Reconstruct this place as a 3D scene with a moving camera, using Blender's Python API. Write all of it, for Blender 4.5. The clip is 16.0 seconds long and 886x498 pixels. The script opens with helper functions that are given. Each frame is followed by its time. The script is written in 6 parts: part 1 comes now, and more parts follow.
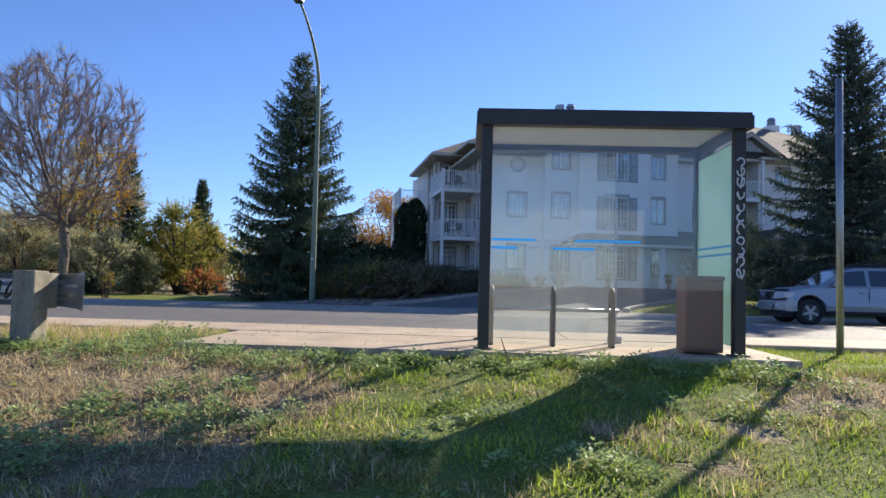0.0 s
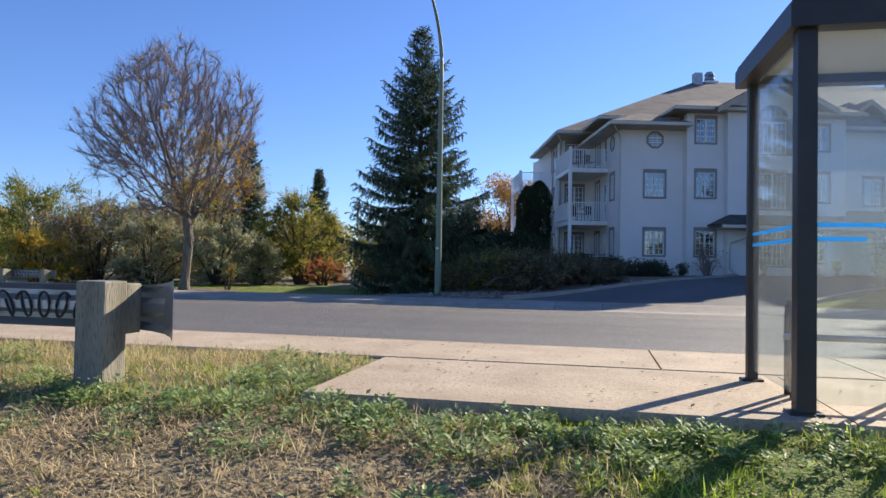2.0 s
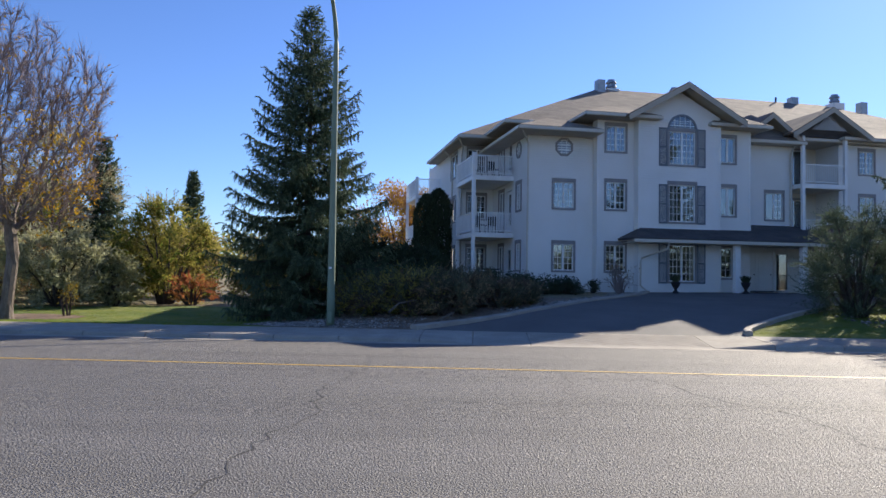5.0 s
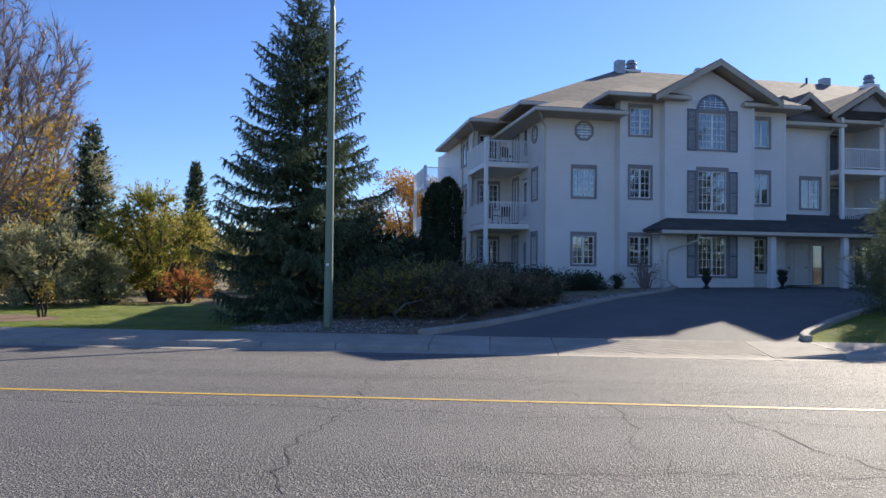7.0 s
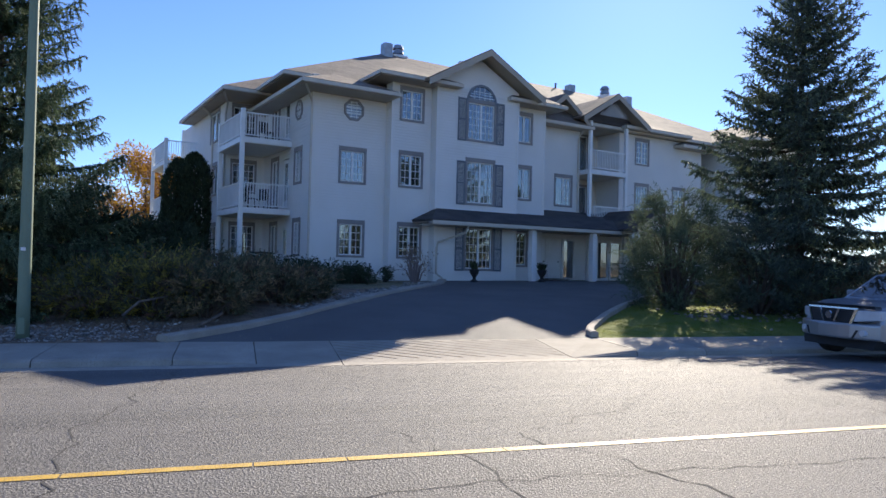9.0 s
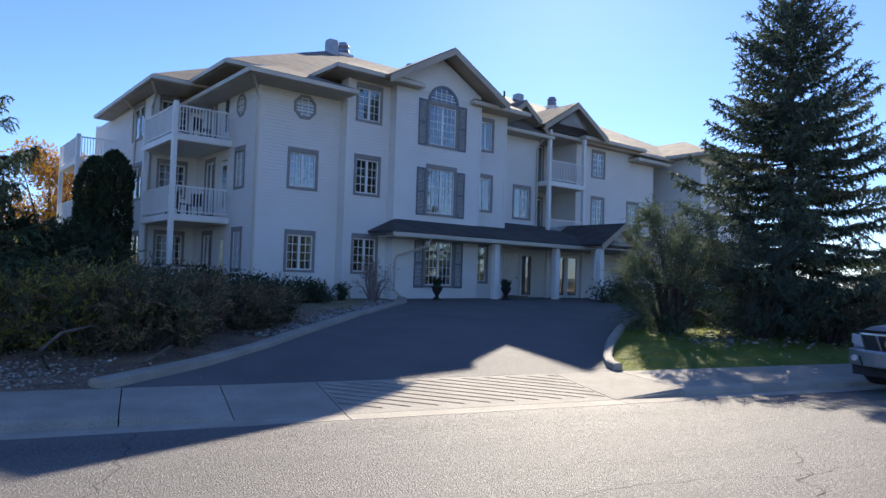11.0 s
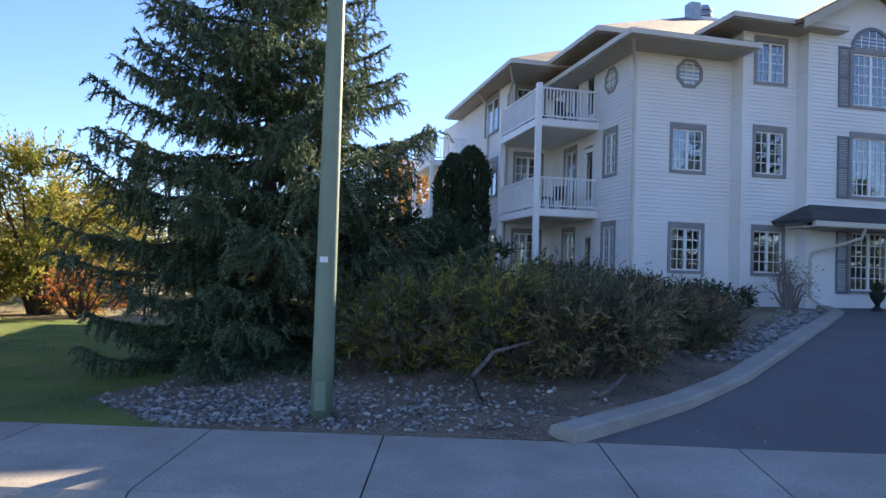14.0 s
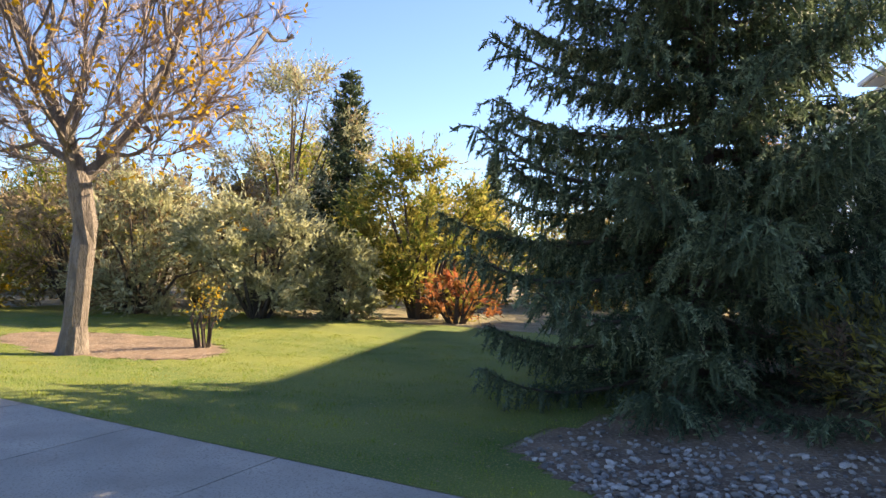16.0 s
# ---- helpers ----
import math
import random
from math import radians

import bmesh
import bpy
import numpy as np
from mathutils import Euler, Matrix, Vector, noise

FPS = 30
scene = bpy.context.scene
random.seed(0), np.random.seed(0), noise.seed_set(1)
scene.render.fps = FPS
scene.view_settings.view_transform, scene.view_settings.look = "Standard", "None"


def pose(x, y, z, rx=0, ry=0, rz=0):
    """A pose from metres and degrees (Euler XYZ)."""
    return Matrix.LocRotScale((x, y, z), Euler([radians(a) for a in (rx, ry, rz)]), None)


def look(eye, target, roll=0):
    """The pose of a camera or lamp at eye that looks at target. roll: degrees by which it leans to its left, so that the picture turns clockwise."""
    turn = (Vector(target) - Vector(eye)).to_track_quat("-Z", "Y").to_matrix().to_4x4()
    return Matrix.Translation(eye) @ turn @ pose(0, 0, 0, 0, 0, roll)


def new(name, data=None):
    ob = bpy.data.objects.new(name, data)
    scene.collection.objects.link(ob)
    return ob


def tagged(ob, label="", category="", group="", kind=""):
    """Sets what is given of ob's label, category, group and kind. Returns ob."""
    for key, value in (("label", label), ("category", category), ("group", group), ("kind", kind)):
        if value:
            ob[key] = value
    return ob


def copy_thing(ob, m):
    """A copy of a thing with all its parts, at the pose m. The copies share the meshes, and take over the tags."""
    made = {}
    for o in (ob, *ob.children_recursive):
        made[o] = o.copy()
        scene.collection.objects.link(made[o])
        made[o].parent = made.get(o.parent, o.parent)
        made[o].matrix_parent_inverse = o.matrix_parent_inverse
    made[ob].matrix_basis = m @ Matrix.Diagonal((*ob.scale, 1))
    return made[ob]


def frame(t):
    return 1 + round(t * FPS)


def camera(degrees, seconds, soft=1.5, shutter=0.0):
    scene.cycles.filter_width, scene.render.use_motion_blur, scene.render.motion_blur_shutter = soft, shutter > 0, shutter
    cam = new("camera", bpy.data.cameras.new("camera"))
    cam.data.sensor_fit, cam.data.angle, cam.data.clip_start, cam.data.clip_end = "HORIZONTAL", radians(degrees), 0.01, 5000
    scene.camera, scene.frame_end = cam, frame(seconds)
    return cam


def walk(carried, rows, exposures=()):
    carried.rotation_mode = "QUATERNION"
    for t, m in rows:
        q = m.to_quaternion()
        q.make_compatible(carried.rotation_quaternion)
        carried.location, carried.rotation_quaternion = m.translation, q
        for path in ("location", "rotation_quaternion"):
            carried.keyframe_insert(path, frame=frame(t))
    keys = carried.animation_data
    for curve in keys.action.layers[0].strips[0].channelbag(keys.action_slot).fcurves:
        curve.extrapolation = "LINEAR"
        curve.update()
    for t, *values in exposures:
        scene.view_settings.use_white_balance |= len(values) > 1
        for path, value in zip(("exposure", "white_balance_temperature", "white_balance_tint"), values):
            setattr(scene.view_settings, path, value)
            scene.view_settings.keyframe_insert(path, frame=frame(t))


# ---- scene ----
cam = camera(65.6, 16.0)
METRES, EYE, TILT, LEAN, TURN = 22.0, 1.1, 0.0, 0.0, 3.5
ROWS = [
    (0.0, 0.0, 0.0, 0.0, -0.07, 2.8, -1.41),
    (0.5, -0.0118, 0.0287, 0.001, 1.53, 2.04, -1.03),
    (1.0, -0.023, 0.0529, 0.0028, 5.1, 2.12, -1.14),
    (1.5, -0.0318, 0.0824, 0.0036, 6.83, 1.3, -0.63),
    (2.0, -0.0431, 0.1077, 0.0071, 9.05, 1.41, -1.01),
    (2.5, -0.0505, 0.1353, 0.0079, 7.74, 1.77, -0.73),
    (3.0, -0.0611, 0.1627, 0.0125, 6.42, 1.38, -0.98),
    (3.5, -0.0677, 0.188, 0.0134, 4.38, 1.85, -1.09),
    (4.0, -0.0727, 0.2194, 0.017, 1.54, 1.1, -0.51),
    (4.5, -0.0791, 0.2443, 0.0252, 0.67, 1.7, -0.91),
    (5.0, -0.0815, 0.2706, 0.0284, -0.47, 2.09, -0.9),
    (7.5, -0.0883, 0.4028, 0.0354, 0.91, 1.27, -0.48),
    (8.0, -0.0924, 0.4318, 0.0341, 2.72, 1.42, -0.75),
    (8.5, -0.092, 0.462, 0.0319, -4.24, 1.8, -1.41),
    (9.0, -0.0938, 0.5015, 0.0319, -20.55, 1.08, -1.42),
    (9.5, -0.0955, 0.535, 0.0365, -25.48, 1.96, -1.49),
    (10.0, -0.1025, 0.5703, 0.0364, -25.92, 2.24, -1.72),
    (12.5, -0.1429, 0.7283, 0.036, -29.76, 2.27, -1.6),
    (13.0, -0.1505, 0.7609, 0.0338, -26.99, 2.2, -1.86),
    (13.5, -0.1649, 0.7943, 0.0329, -16.1, 1.76, -2.0),
    (14.0, -0.1771, 0.8255, 0.0312, -2.65, 1.71, -1.82),
    (14.5, -0.1949, 0.8574, 0.0308, 7.95, 1.25, -1.68),
    (15.0, -0.2144, 0.8845, 0.0296, 17.37, 1.57, -2.0),
    (15.5, -0.2348, 0.9161, 0.0272, 22.48, 1.15, -1.5),
    (16.0, -0.2588, 0.9427, 0.0279, 24.68, 1.28, -2.04),
]
EXPOSURES = [(0.0, 0.80, 6850, 10), (5.0, 0.78, 6850, 10), (9.0, 0.95, 6850, 10), (12.5, 1.14, 6850, 10), (13.5, 1.42, 7050, 10), (14.5, 1.93, 9000, 12), (15.2, 1.98, 9400, 13), (16.0, 1.90, 9400, 12)]
walk(cam, [(t, pose(0, 0, EYE, TILT, LEAN, TURN) @ pose(METRES * x, METRES * y, METRES * z, 90 + pitch, roll, yaw)) for t, x, y, z, yaw, pitch, roll in ROWS], EXPOSURES)

# ---- world, sun, exposure ----
SUN_AZ, SUN_EL = radians(34.0), radians(26.9)
SUN_DIR = Vector((math.sin(SUN_AZ) * math.cos(SUN_EL), math.cos(SUN_AZ) * math.cos(SUN_EL), math.sin(SUN_EL)))
world = bpy.data.worlds.new("sky")
scene.world = world
world.use_nodes = True
wn = world.node_tree
wn.nodes.clear()
sky_tex = wn.nodes.new("ShaderNodeTexSky")
sky_tex.sky_type = "NISHITA"
sky_tex.sun_disc = False
sky_tex.sun_elevation, sky_tex.sun_rotation = SUN_EL, SUN_AZ
sky_tex.air_density, sky_tex.dust_density, sky_tex.ozone_density = 1.0, 0.10, 4.0
sky_bg = wn.nodes.new("ShaderNodeBackground")
sky_bg.inputs["Strength"].default_value = 0.097
sky_out = wn.nodes.new("ShaderNodeOutputWorld")
sky_tint = wn.nodes.new("ShaderNodeMixRGB")
sky_tint.blend_type = "MULTIPLY"
sky_tint.inputs[0].default_value = 1.0
sky_tint.inputs[2].default_value = (0.62, 0.77, 1.13, 1)
wn.links.new(sky_tex.outputs[0], sky_tint.inputs[1])
wn.links.new(sky_tint.outputs[0], sky_bg.inputs[0])
wn.links.new(sky_bg.outputs[0], sky_out.inputs[0])
sun_data = bpy.data.lights.new("sun", "SUN")
sun_data.energy, sun_data.angle, sun_data.color = 4.9, radians(0.53), (1.0, 0.92, 0.80)
sun = new("sun", sun_data)
sun.matrix_world = look(SUN_DIR * 60, (0, 0, 0))


# ---- materials ----
def mat(name, c1, c2, scale=3.0, rough=0.8, bump=0.3, fine=40.0, metal=0.0, dist=0.01, c3=None, spread=0.35, vary=0.0, sub=0.0, spec=0.5, stretch=(1, 1, 1), broad=False):
    """A surface with a broad stain noise between two colours, a fine grain and relief, at world size."""
    m = bpy.data.materials.new(name)
    m.use_nodes = True
    nt = m.node_tree
    nd, lk = nt.nodes, nt.links
    bs = nd["Principled BSDF"]
    geo = nd.new("ShaderNodeNewGeometry")
    mp = nd.new("ShaderNodeMapping")
    mp.inputs["Scale"].default_value = stretch
    lk.new(geo.outputs["Position"], mp.inputs[0])
    n1 = nd.new("ShaderNodeTexNoise")
    n1.inputs["Scale"].default_value, n1.inputs["Detail"].default_value = scale, 5
    n2 = nd.new("ShaderNodeTexNoise")
    n2.inputs["Scale"].default_value, n2.inputs["Detail"].default_value = fine, 3
    lk.new(mp.outputs[0], n1.inputs["Vector"])
    lk.new(geo.outputs["Position"] if broad else mp.outputs[0], n2.inputs["Vector"])
    rp = nd.new("ShaderNodeValToRGB")
    rp.color_ramp.elements[0].position, rp.color_ramp.elements[1].position = 0.5 - spread / 2, 0.5 + spread / 2
    rp.color_ramp.elements[0].color, rp.color_ramp.elements[1].color = (*c1, 1), (*c2, 1)
    lk.new(n1.outputs["Fac"], rp.inputs[0])
    col = rp.outputs[0]
    if c3:
        r3 = nd.new("ShaderNodeValToRGB")
        r3.color_ramp.elements[0].position, r3.color_ramp.elements[1].position = 0.52, 0.68
        mx = nd.new("ShaderNodeMixRGB")
        mx.inputs[2].default_value = (*c3, 1)
        lk.new(n2.outputs["Fac"], r3.inputs[0])
        lk.new(r3.outputs[0], mx.inputs[0])
        lk.new(col, mx.inputs[1])
        col = mx.outputs[0]
    if vary:
        oi = nd.new("ShaderNodeObjectInfo")
        ad = nd.new("ShaderNodeMath")
        ad.operation = "ADD"
        lk.new(oi.outputs["Random"], ad.inputs[0])
        lk.new(geo.outputs["Random Per Island"], ad.inputs[1])
        fr = nd.new("ShaderNodeMath")
        fr.operation = "FRACT"
        lk.new(ad.outputs[0], fr.inputs[0])
        mr = nd.new("ShaderNodeMapRange")
        mr.inputs["To Min"].default_value, mr.inputs["To Max"].default_value = 1 - vary, 1 + vary
        lk.new(fr.outputs[0], mr.inputs[0])
        hs = nd.new("ShaderNodeHueSaturation")
        lk.new(mr.outputs[0], hs.inputs["Value"])
        lk.new(col, hs.inputs["Color"])
        col = hs.outputs[0]
    lk.new(col, bs.inputs["Base Color"])
    bs.inputs["Roughness"].default_value, bs.inputs["Metallic"].default_value = rough, metal
    bs.inputs["Specular IOR Level"].default_value = spec
    if bump:
        bp = nd.new("ShaderNodeBump")
        bp.inputs["Strength"].default_value, bp.inputs["Distance"].default_value = bump, dist
        lk.new(n2.outputs["Fac"], bp.inputs["Height"])
        lk.new(bp.outputs[0], bs.inputs["Normal"])
    if sub:
        tr = nd.new("ShaderNodeBsdfTranslucent")
        lk.new(col, tr.inputs[0])
        ms = nd.new("ShaderNodeMixShader")
        ms.inputs[0].default_value = sub
        lk.new(bs.outputs[0], ms.inputs[1])
        lk.new(tr.outputs[0], ms.inputs[2])
        lk.new(ms.outputs[0], nd["Material Output"].inputs[0])
    return m


def glass(name, tint=(0.9, 0.95, 0.95), gloss=0.12, rough=0.02, edge=0.9, grime=0.0):
    m = bpy.data.materials.new(name)
    m.use_nodes = True
    nd, lk = m.node_tree.nodes, m.node_tree.links
    nd.remove(nd["Principled BSDF"])
    tr = nd.new("ShaderNodeBsdfTransparent")
    tr.inputs[0].default_value = (*tint, 1)
    gl = nd.new("ShaderNodeBsdfGlossy")
    gl.inputs["Roughness"].default_value = rough
    lw = nd.new("ShaderNodeLayerWeight")
    lw.inputs[0].default_value = 0.5
    pw = nd.new("ShaderNodeMath")
    pw.operation, pw.inputs[1].default_value = "POWER", 5.0
    lk.new(lw.outputs["Facing"], pw.inputs[0])
    fr = nd.new("ShaderNodeMath")
    fr.operation, fr.inputs[1].default_value = "MULTIPLY", edge
    lk.new(pw.outputs[0], fr.inputs[0])
    ad = nd.new("ShaderNodeMath")
    ad.operation, ad.inputs[1].default_value, ad.use_clamp = "ADD", gloss, True
    lk.new(fr.outputs[0], ad.inputs[0])
    ms = nd.new("ShaderNodeMixShader")
    lk.new(ad.outputs[0], ms.inputs[0])
    lk.new(tr.outputs[0], ms.inputs[1])
    lk.new(gl.outputs[0], ms.inputs[2])
    top = ms.outputs[0]
    if grime:
        # dried smears and dust that scatter the light
        geo = nd.new("ShaderNodeNewGeometry")
        ns = nd.new("ShaderNodeTexNoise")
        ns.inputs["Scale"].default_value, ns.inputs["Detail"].default_value, ns.inputs["Distortion"].default_value = 2.2, 6, 1.2
        lk.new(geo.outputs["Position"], ns.inputs["Vector"])
        mr = nd.new("ShaderNodeMapRange")
        mr.inputs["From Min"].default_value, mr.inputs["From Max"].default_value = 0.3, 0.75
        mr.inputs["To Min"].default_value, mr.inputs["To Max"].default_value = grime * 0.45, grime
        lk.new(ns.outputs["Fac"], mr.inputs[0])
        df, tl, half, dust = nd.new("ShaderNodeBsdfDiffuse"), nd.new("ShaderNodeBsdfTranslucent"), nd.new("ShaderNodeMixShader"), nd.new("ShaderNodeMixShader")
        df.inputs[0].default_value = tl.inputs[0].default_value = (0.72, 0.75, 0.76, 1)
        lk.new(df.outputs[0], half.inputs[1])
        lk.new(tl.outputs[0], half.inputs[2])
        lk.new(mr.outputs[0], dust.inputs[0])
        lk.new(top, dust.inputs[1])
        lk.new(half.outputs[0], dust.inputs[2])
        top = dust.outputs[0]
    lk.new(top, nd["Material Output"].inputs[0])
    return m


M_ASPHALT = mat("asphalt", (0.088, 0.084, 0.080), (0.150, 0.143, 0.135), 1.1, 0.74, 1.0, 60, c3=(0.30, 0.285, 0.26), dist=0.02, spec=0.33, stretch=(0.10, 1, 1), broad=True, spread=0.5)
M_DRIVE = mat("driveway_asphalt", (0.095, 0.092, 0.088), (0.135, 0.130, 0.122), 0.7, 0.8, 0.8, 120, dist=0.01, c3=(0.13, 0.125, 0.12))
M_CONCRETE = mat("concrete", (0.38, 0.29, 0.195), (0.54, 0.43, 0.305), 2.2, 0.85, 0.8, 55, dist=0.006, vary=0.05, c3=(0.32, 0.24, 0.16), spread=0.5)
M_CONCRETE_G = mat("grey_concrete", (0.28, 0.25, 0.205), (0.42, 0.375, 0.31), 1.8, 0.85, 0.8, 55, dist=0.006, vary=0.07, c3=(0.25, 0.22, 0.18), spread=0.5)
M_LINE = mat("yellow_paint", (0.50, 0.30, 0.04), (0.62, 0.40, 0.07), 6, 0.6, 0.5, 60, c3=(0.30, 0.22, 0.10))
M_CRACK = mat("tar_crack", (0.035, 0.034, 0.032), (0.055, 0.052, 0.05), 6, 0.9, 0.2)
M_GROUND = mat("turf_soil", (0.13, 0.12, 0.06), (0.27, 0.22, 0.13), 1.3, 0.95, 1.0, 25, dist=0.04, c3=(0.32, 0.24, 0.13))
M_SIDING = mat("white_siding", (0.74, 0.73, 0.69), (0.82, 0.81, 0.78), 0.5, 0.5, 0.15, 30, dist=0.002, c3=(0.76, 0.74, 0.70))
M_STUCCO = mat("cream_stucco", (0.68, 0.62, 0.52), (0.76, 0.70, 0.60), 0.8, 0.85, 0.5, 50, dist=0.004)
M_WHITE = mat("white_paint", (0.78, 0.78, 0.76), (0.85, 0.85, 0.83), 2, 0.45, 0.1, 40)
M_TRIM = mat("grey_blue_trim", (0.135, 0.16, 0.19), (0.17, 0.195, 0.225), 3, 0.55, 0.15, 40)
M_CASING = mat("taupe_casing", (0.24, 0.225, 0.22), (0.30, 0.28, 0.27), 3, 0.55, 0.15, 40)
M_SHINGLE = mat("brown_shingles", (0.17, 0.135, 0.105), (0.25, 0.205, 0.16), 1.2, 0.9, 0.8, 12, dist=0.02, c3=(0.13, 0.10, 0.08), stretch=(1, 1, 3))
M_SHINGLE_D = mat("dark_shingles", (0.055, 0.05, 0.05), (0.09, 0.08, 0.075), 1.5, 0.9, 0.8, 14, dist=0.02, stretch=(1, 1, 3))
M_SOFFIT = mat("beige_soffit", (0.42, 0.36, 0.28), (0.48, 0.42, 0.33), 1, 0.7, 0.1)
M_GUTTER = mat("beige_gutter", (0.55, 0.50, 0.42), (0.62, 0.57, 0.48), 2, 0.45, 0.1)
# near-black colour standing in for the shade of rooms behind glass
M_ROOM_SHADE = mat("room_shade", (0.02, 0.02, 0.022), (0.045, 0.043, 0.04), 1.0, 0.8, 0.0)
M_CURTAIN = mat("pale_curtain", (0.36, 0.35, 0.33), (0.50, 0.49, 0.46), 2.0, 0.9, 0.2, stretch=(6, 6, 0.2))
M_GLASS = glass("window_glass", (0.75, 0.80, 0.82), 0.24)
M_SGLASS = glass("shelter_glass", (0.95, 0.98, 0.98), 0.05, 0.02, 0.6, 0.06)
M_FRAME = mat("dark_bronze_frame", (0.022, 0.019, 0.018), (0.035, 0.03, 0.028), 4, 0.45, 0.1)
M_POLE = mat("green_grey_pole", (0.13, 0.19, 0.13), (0.20, 0.26, 0.18), 2.5, 0.6, 0.3, 60, c3=(0.17, 0.20, 0.13), stretch=(1, 1, 0.3))
M_STEEL = mat("galvanised_steel", (0.30, 0.31, 0.32), (0.42, 0.43, 0.44), 3, 0.42, 0.1, 30, metal=0.75)
M_RUST = mat("weathered_dark_steel", (0.05, 0.05, 0.05), (0.10, 0.095, 0.09), 3, 0.6, 0.2, metal=0.4)
M_POST = mat("weathered_timber", (0.20, 0.18, 0.13), (0.33, 0.30, 0.23), 2.0, 0.9, 0.8, 30, dist=0.01, stretch=(4, 4, 0.5), c3=(0.13, 0.115, 0.085))
M_BARK = mat("grey_bark", (0.12, 0.095, 0.08), (0.26, 0.215, 0.18), 5, 0.95, 1.0, 30, dist=0.05, stretch=(2, 2, 0.5), c3=(0.12, 0.095, 0.075))
M_TWIG = mat("bare_twigs", (0.19, 0.145, 0.135), (0.30, 0.235, 0.22), 2, 0.9, 0.0)
M_DBARK = mat("dark_bark", (0.05, 0.038, 0.03), (0.09, 0.07, 0.055), 5, 0.95, 0.8, 30, dist=0.02)
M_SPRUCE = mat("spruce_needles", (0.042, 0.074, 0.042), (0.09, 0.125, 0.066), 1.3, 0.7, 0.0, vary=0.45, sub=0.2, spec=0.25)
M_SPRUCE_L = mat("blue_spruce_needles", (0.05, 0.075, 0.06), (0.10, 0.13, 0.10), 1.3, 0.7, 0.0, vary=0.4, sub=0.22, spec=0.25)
# lighter copy of the needle colour: skylight on bough ends, painted in
M_SPRUCE_SKYLIT = mat("spruce_skylit_needles", (0.11, 0.155, 0.085), (0.20, 0.25, 0.145), 1.5, 0.65, 0.0, vary=0.4, sub=0.3, spec=0.3)
M_LITTER = mat("brown_leaf_litter", (0.20, 0.135, 0.08), (0.44, 0.33, 0.21), 9, 0.85, 0.0, vary=0.5, sub=0.3, spec=0.2)
M_CEDAR = mat("cedar_foliage", (0.030, 0.048, 0.026), (0.06, 0.08, 0.042), 2, 0.8, 0.0, vary=0.35, sub=0.15, spec=0.2)
M_JUNIPER = mat("juniper_foliage", (0.065, 0.075, 0.045), (0.14, 0.145, 0.085), 1.0, 0.8, 0.0, vary=0.45, sub=0.2, spec=0.2, c3=(0.17, 0.095, 0.07), fine=1.7)
M_PINE = mat("pine_foliage", (0.075, 0.105, 0.065), (0.15, 0.185, 0.115), 1.3, 0.75, 0.0, vary=0.4, sub=0.3, spec=0.25)
M_YELLOWLEAF = mat("yellow_green_leaves", (0.23, 0.21, 0.05), (0.40, 0.34, 0.09), 0.9, 0.7, 0.0, vary=0.4, sub=0.5, spec=0.2)
M_GOLD = mat("golden_leaves", (0.42, 0.24, 0.02), (0.60, 0.36, 0.03), 1.5, 0.7, 0.0, vary=0.3, sub=0.4, spec=0.2)
M_RUSTLEAF = mat("rust_leaves", (0.28, 0.13, 0.04), (0.42, 0.24, 0.08), 1.5, 0.7, 0.0, vary=0.4, sub=0.35, spec=0.2)
M_RED = mat("red_sumac_leaves", (0.36, 0.10, 0.05), (0.52, 0.24, 0.09), 1.5, 0.7, 0.0, vary=0.35, sub=0.4, spec=0.2)
M_SILVER = mat("silver_green_leaves", (0.29, 0.30, 0.16), (0.48, 0.46, 0.28), 1.0, 0.7, 0.0, vary=0.35, sub=0.4, spec=0.3)
M_GREENLEAF = mat("green_leaves", (0.09, 0.14, 0.025), (0.19, 0.22, 0.04), 0.8, 0.7, 0.0, vary=0.4, sub=0.45, spec=0.2)
M_BROWNLEAF = mat("brown_shrub_leaves", (0.23, 0.165, 0.095), (0.38, 0.285, 0.165), 0.8, 0.8, 0.0, vary=0.4, sub=0.35, spec=0.2)
M_GRASS = mat("grass_blades", (0.17, 0.27, 0.030), (0.40, 0.47, 0.07), 1.6, 0.5, 0.0, vary=0.5, sub=0.5, spec=0.35, c3=(0.34, 0.31, 0.10), fine=2.0)
M_DRYGRASS = mat("dry_grass", (0.52, 0.40, 0.22), (0.70, 0.57, 0.35), 1.6, 0.8, 0.0, vary=0.45, sub=0.4, spec=0.2)
M_LAWN = mat("lawn_blades", (0.085, 0.185, 0.02), (0.26, 0.30, 0.045), 0.5, 0.65, 0.0, vary=0.4, sub=0.5, spec=0.2, c3=(0.33, 0.31, 0.07), fine=1.2)
M_WEED = mat("weed_leaves", (0.20, 0.30, 0.10), (0.38, 0.46, 0.19), 3, 0.55, 0.0, vary=0.4, sub=0.4, spec=0.4)
M_ROCK = mat("pale_bed_stones", (0.14, 0.125, 0.11), (0.36, 0.335, 0.30), 6, 0.85, 0.4, 40, vary=0.5)
M_MULCH = mat("brown_mulch", (0.12, 0.078, 0.052), (0.25, 0.165, 0.105), 2, 0.95, 1.0, 25, dist=0.04, c3=(0.32, 0.25, 0.18))
M_CARBODY = mat("silver_car_paint", (0.30, 0.32, 0.35), (0.35, 0.37, 0.40), 0.5, 0.3, 0.0, metal=0.55)
M_BLACK = mat("black_plastic", (0.014, 0.014, 0.015), (0.022, 0.022, 0.023), 4, 0.55, 0.1)
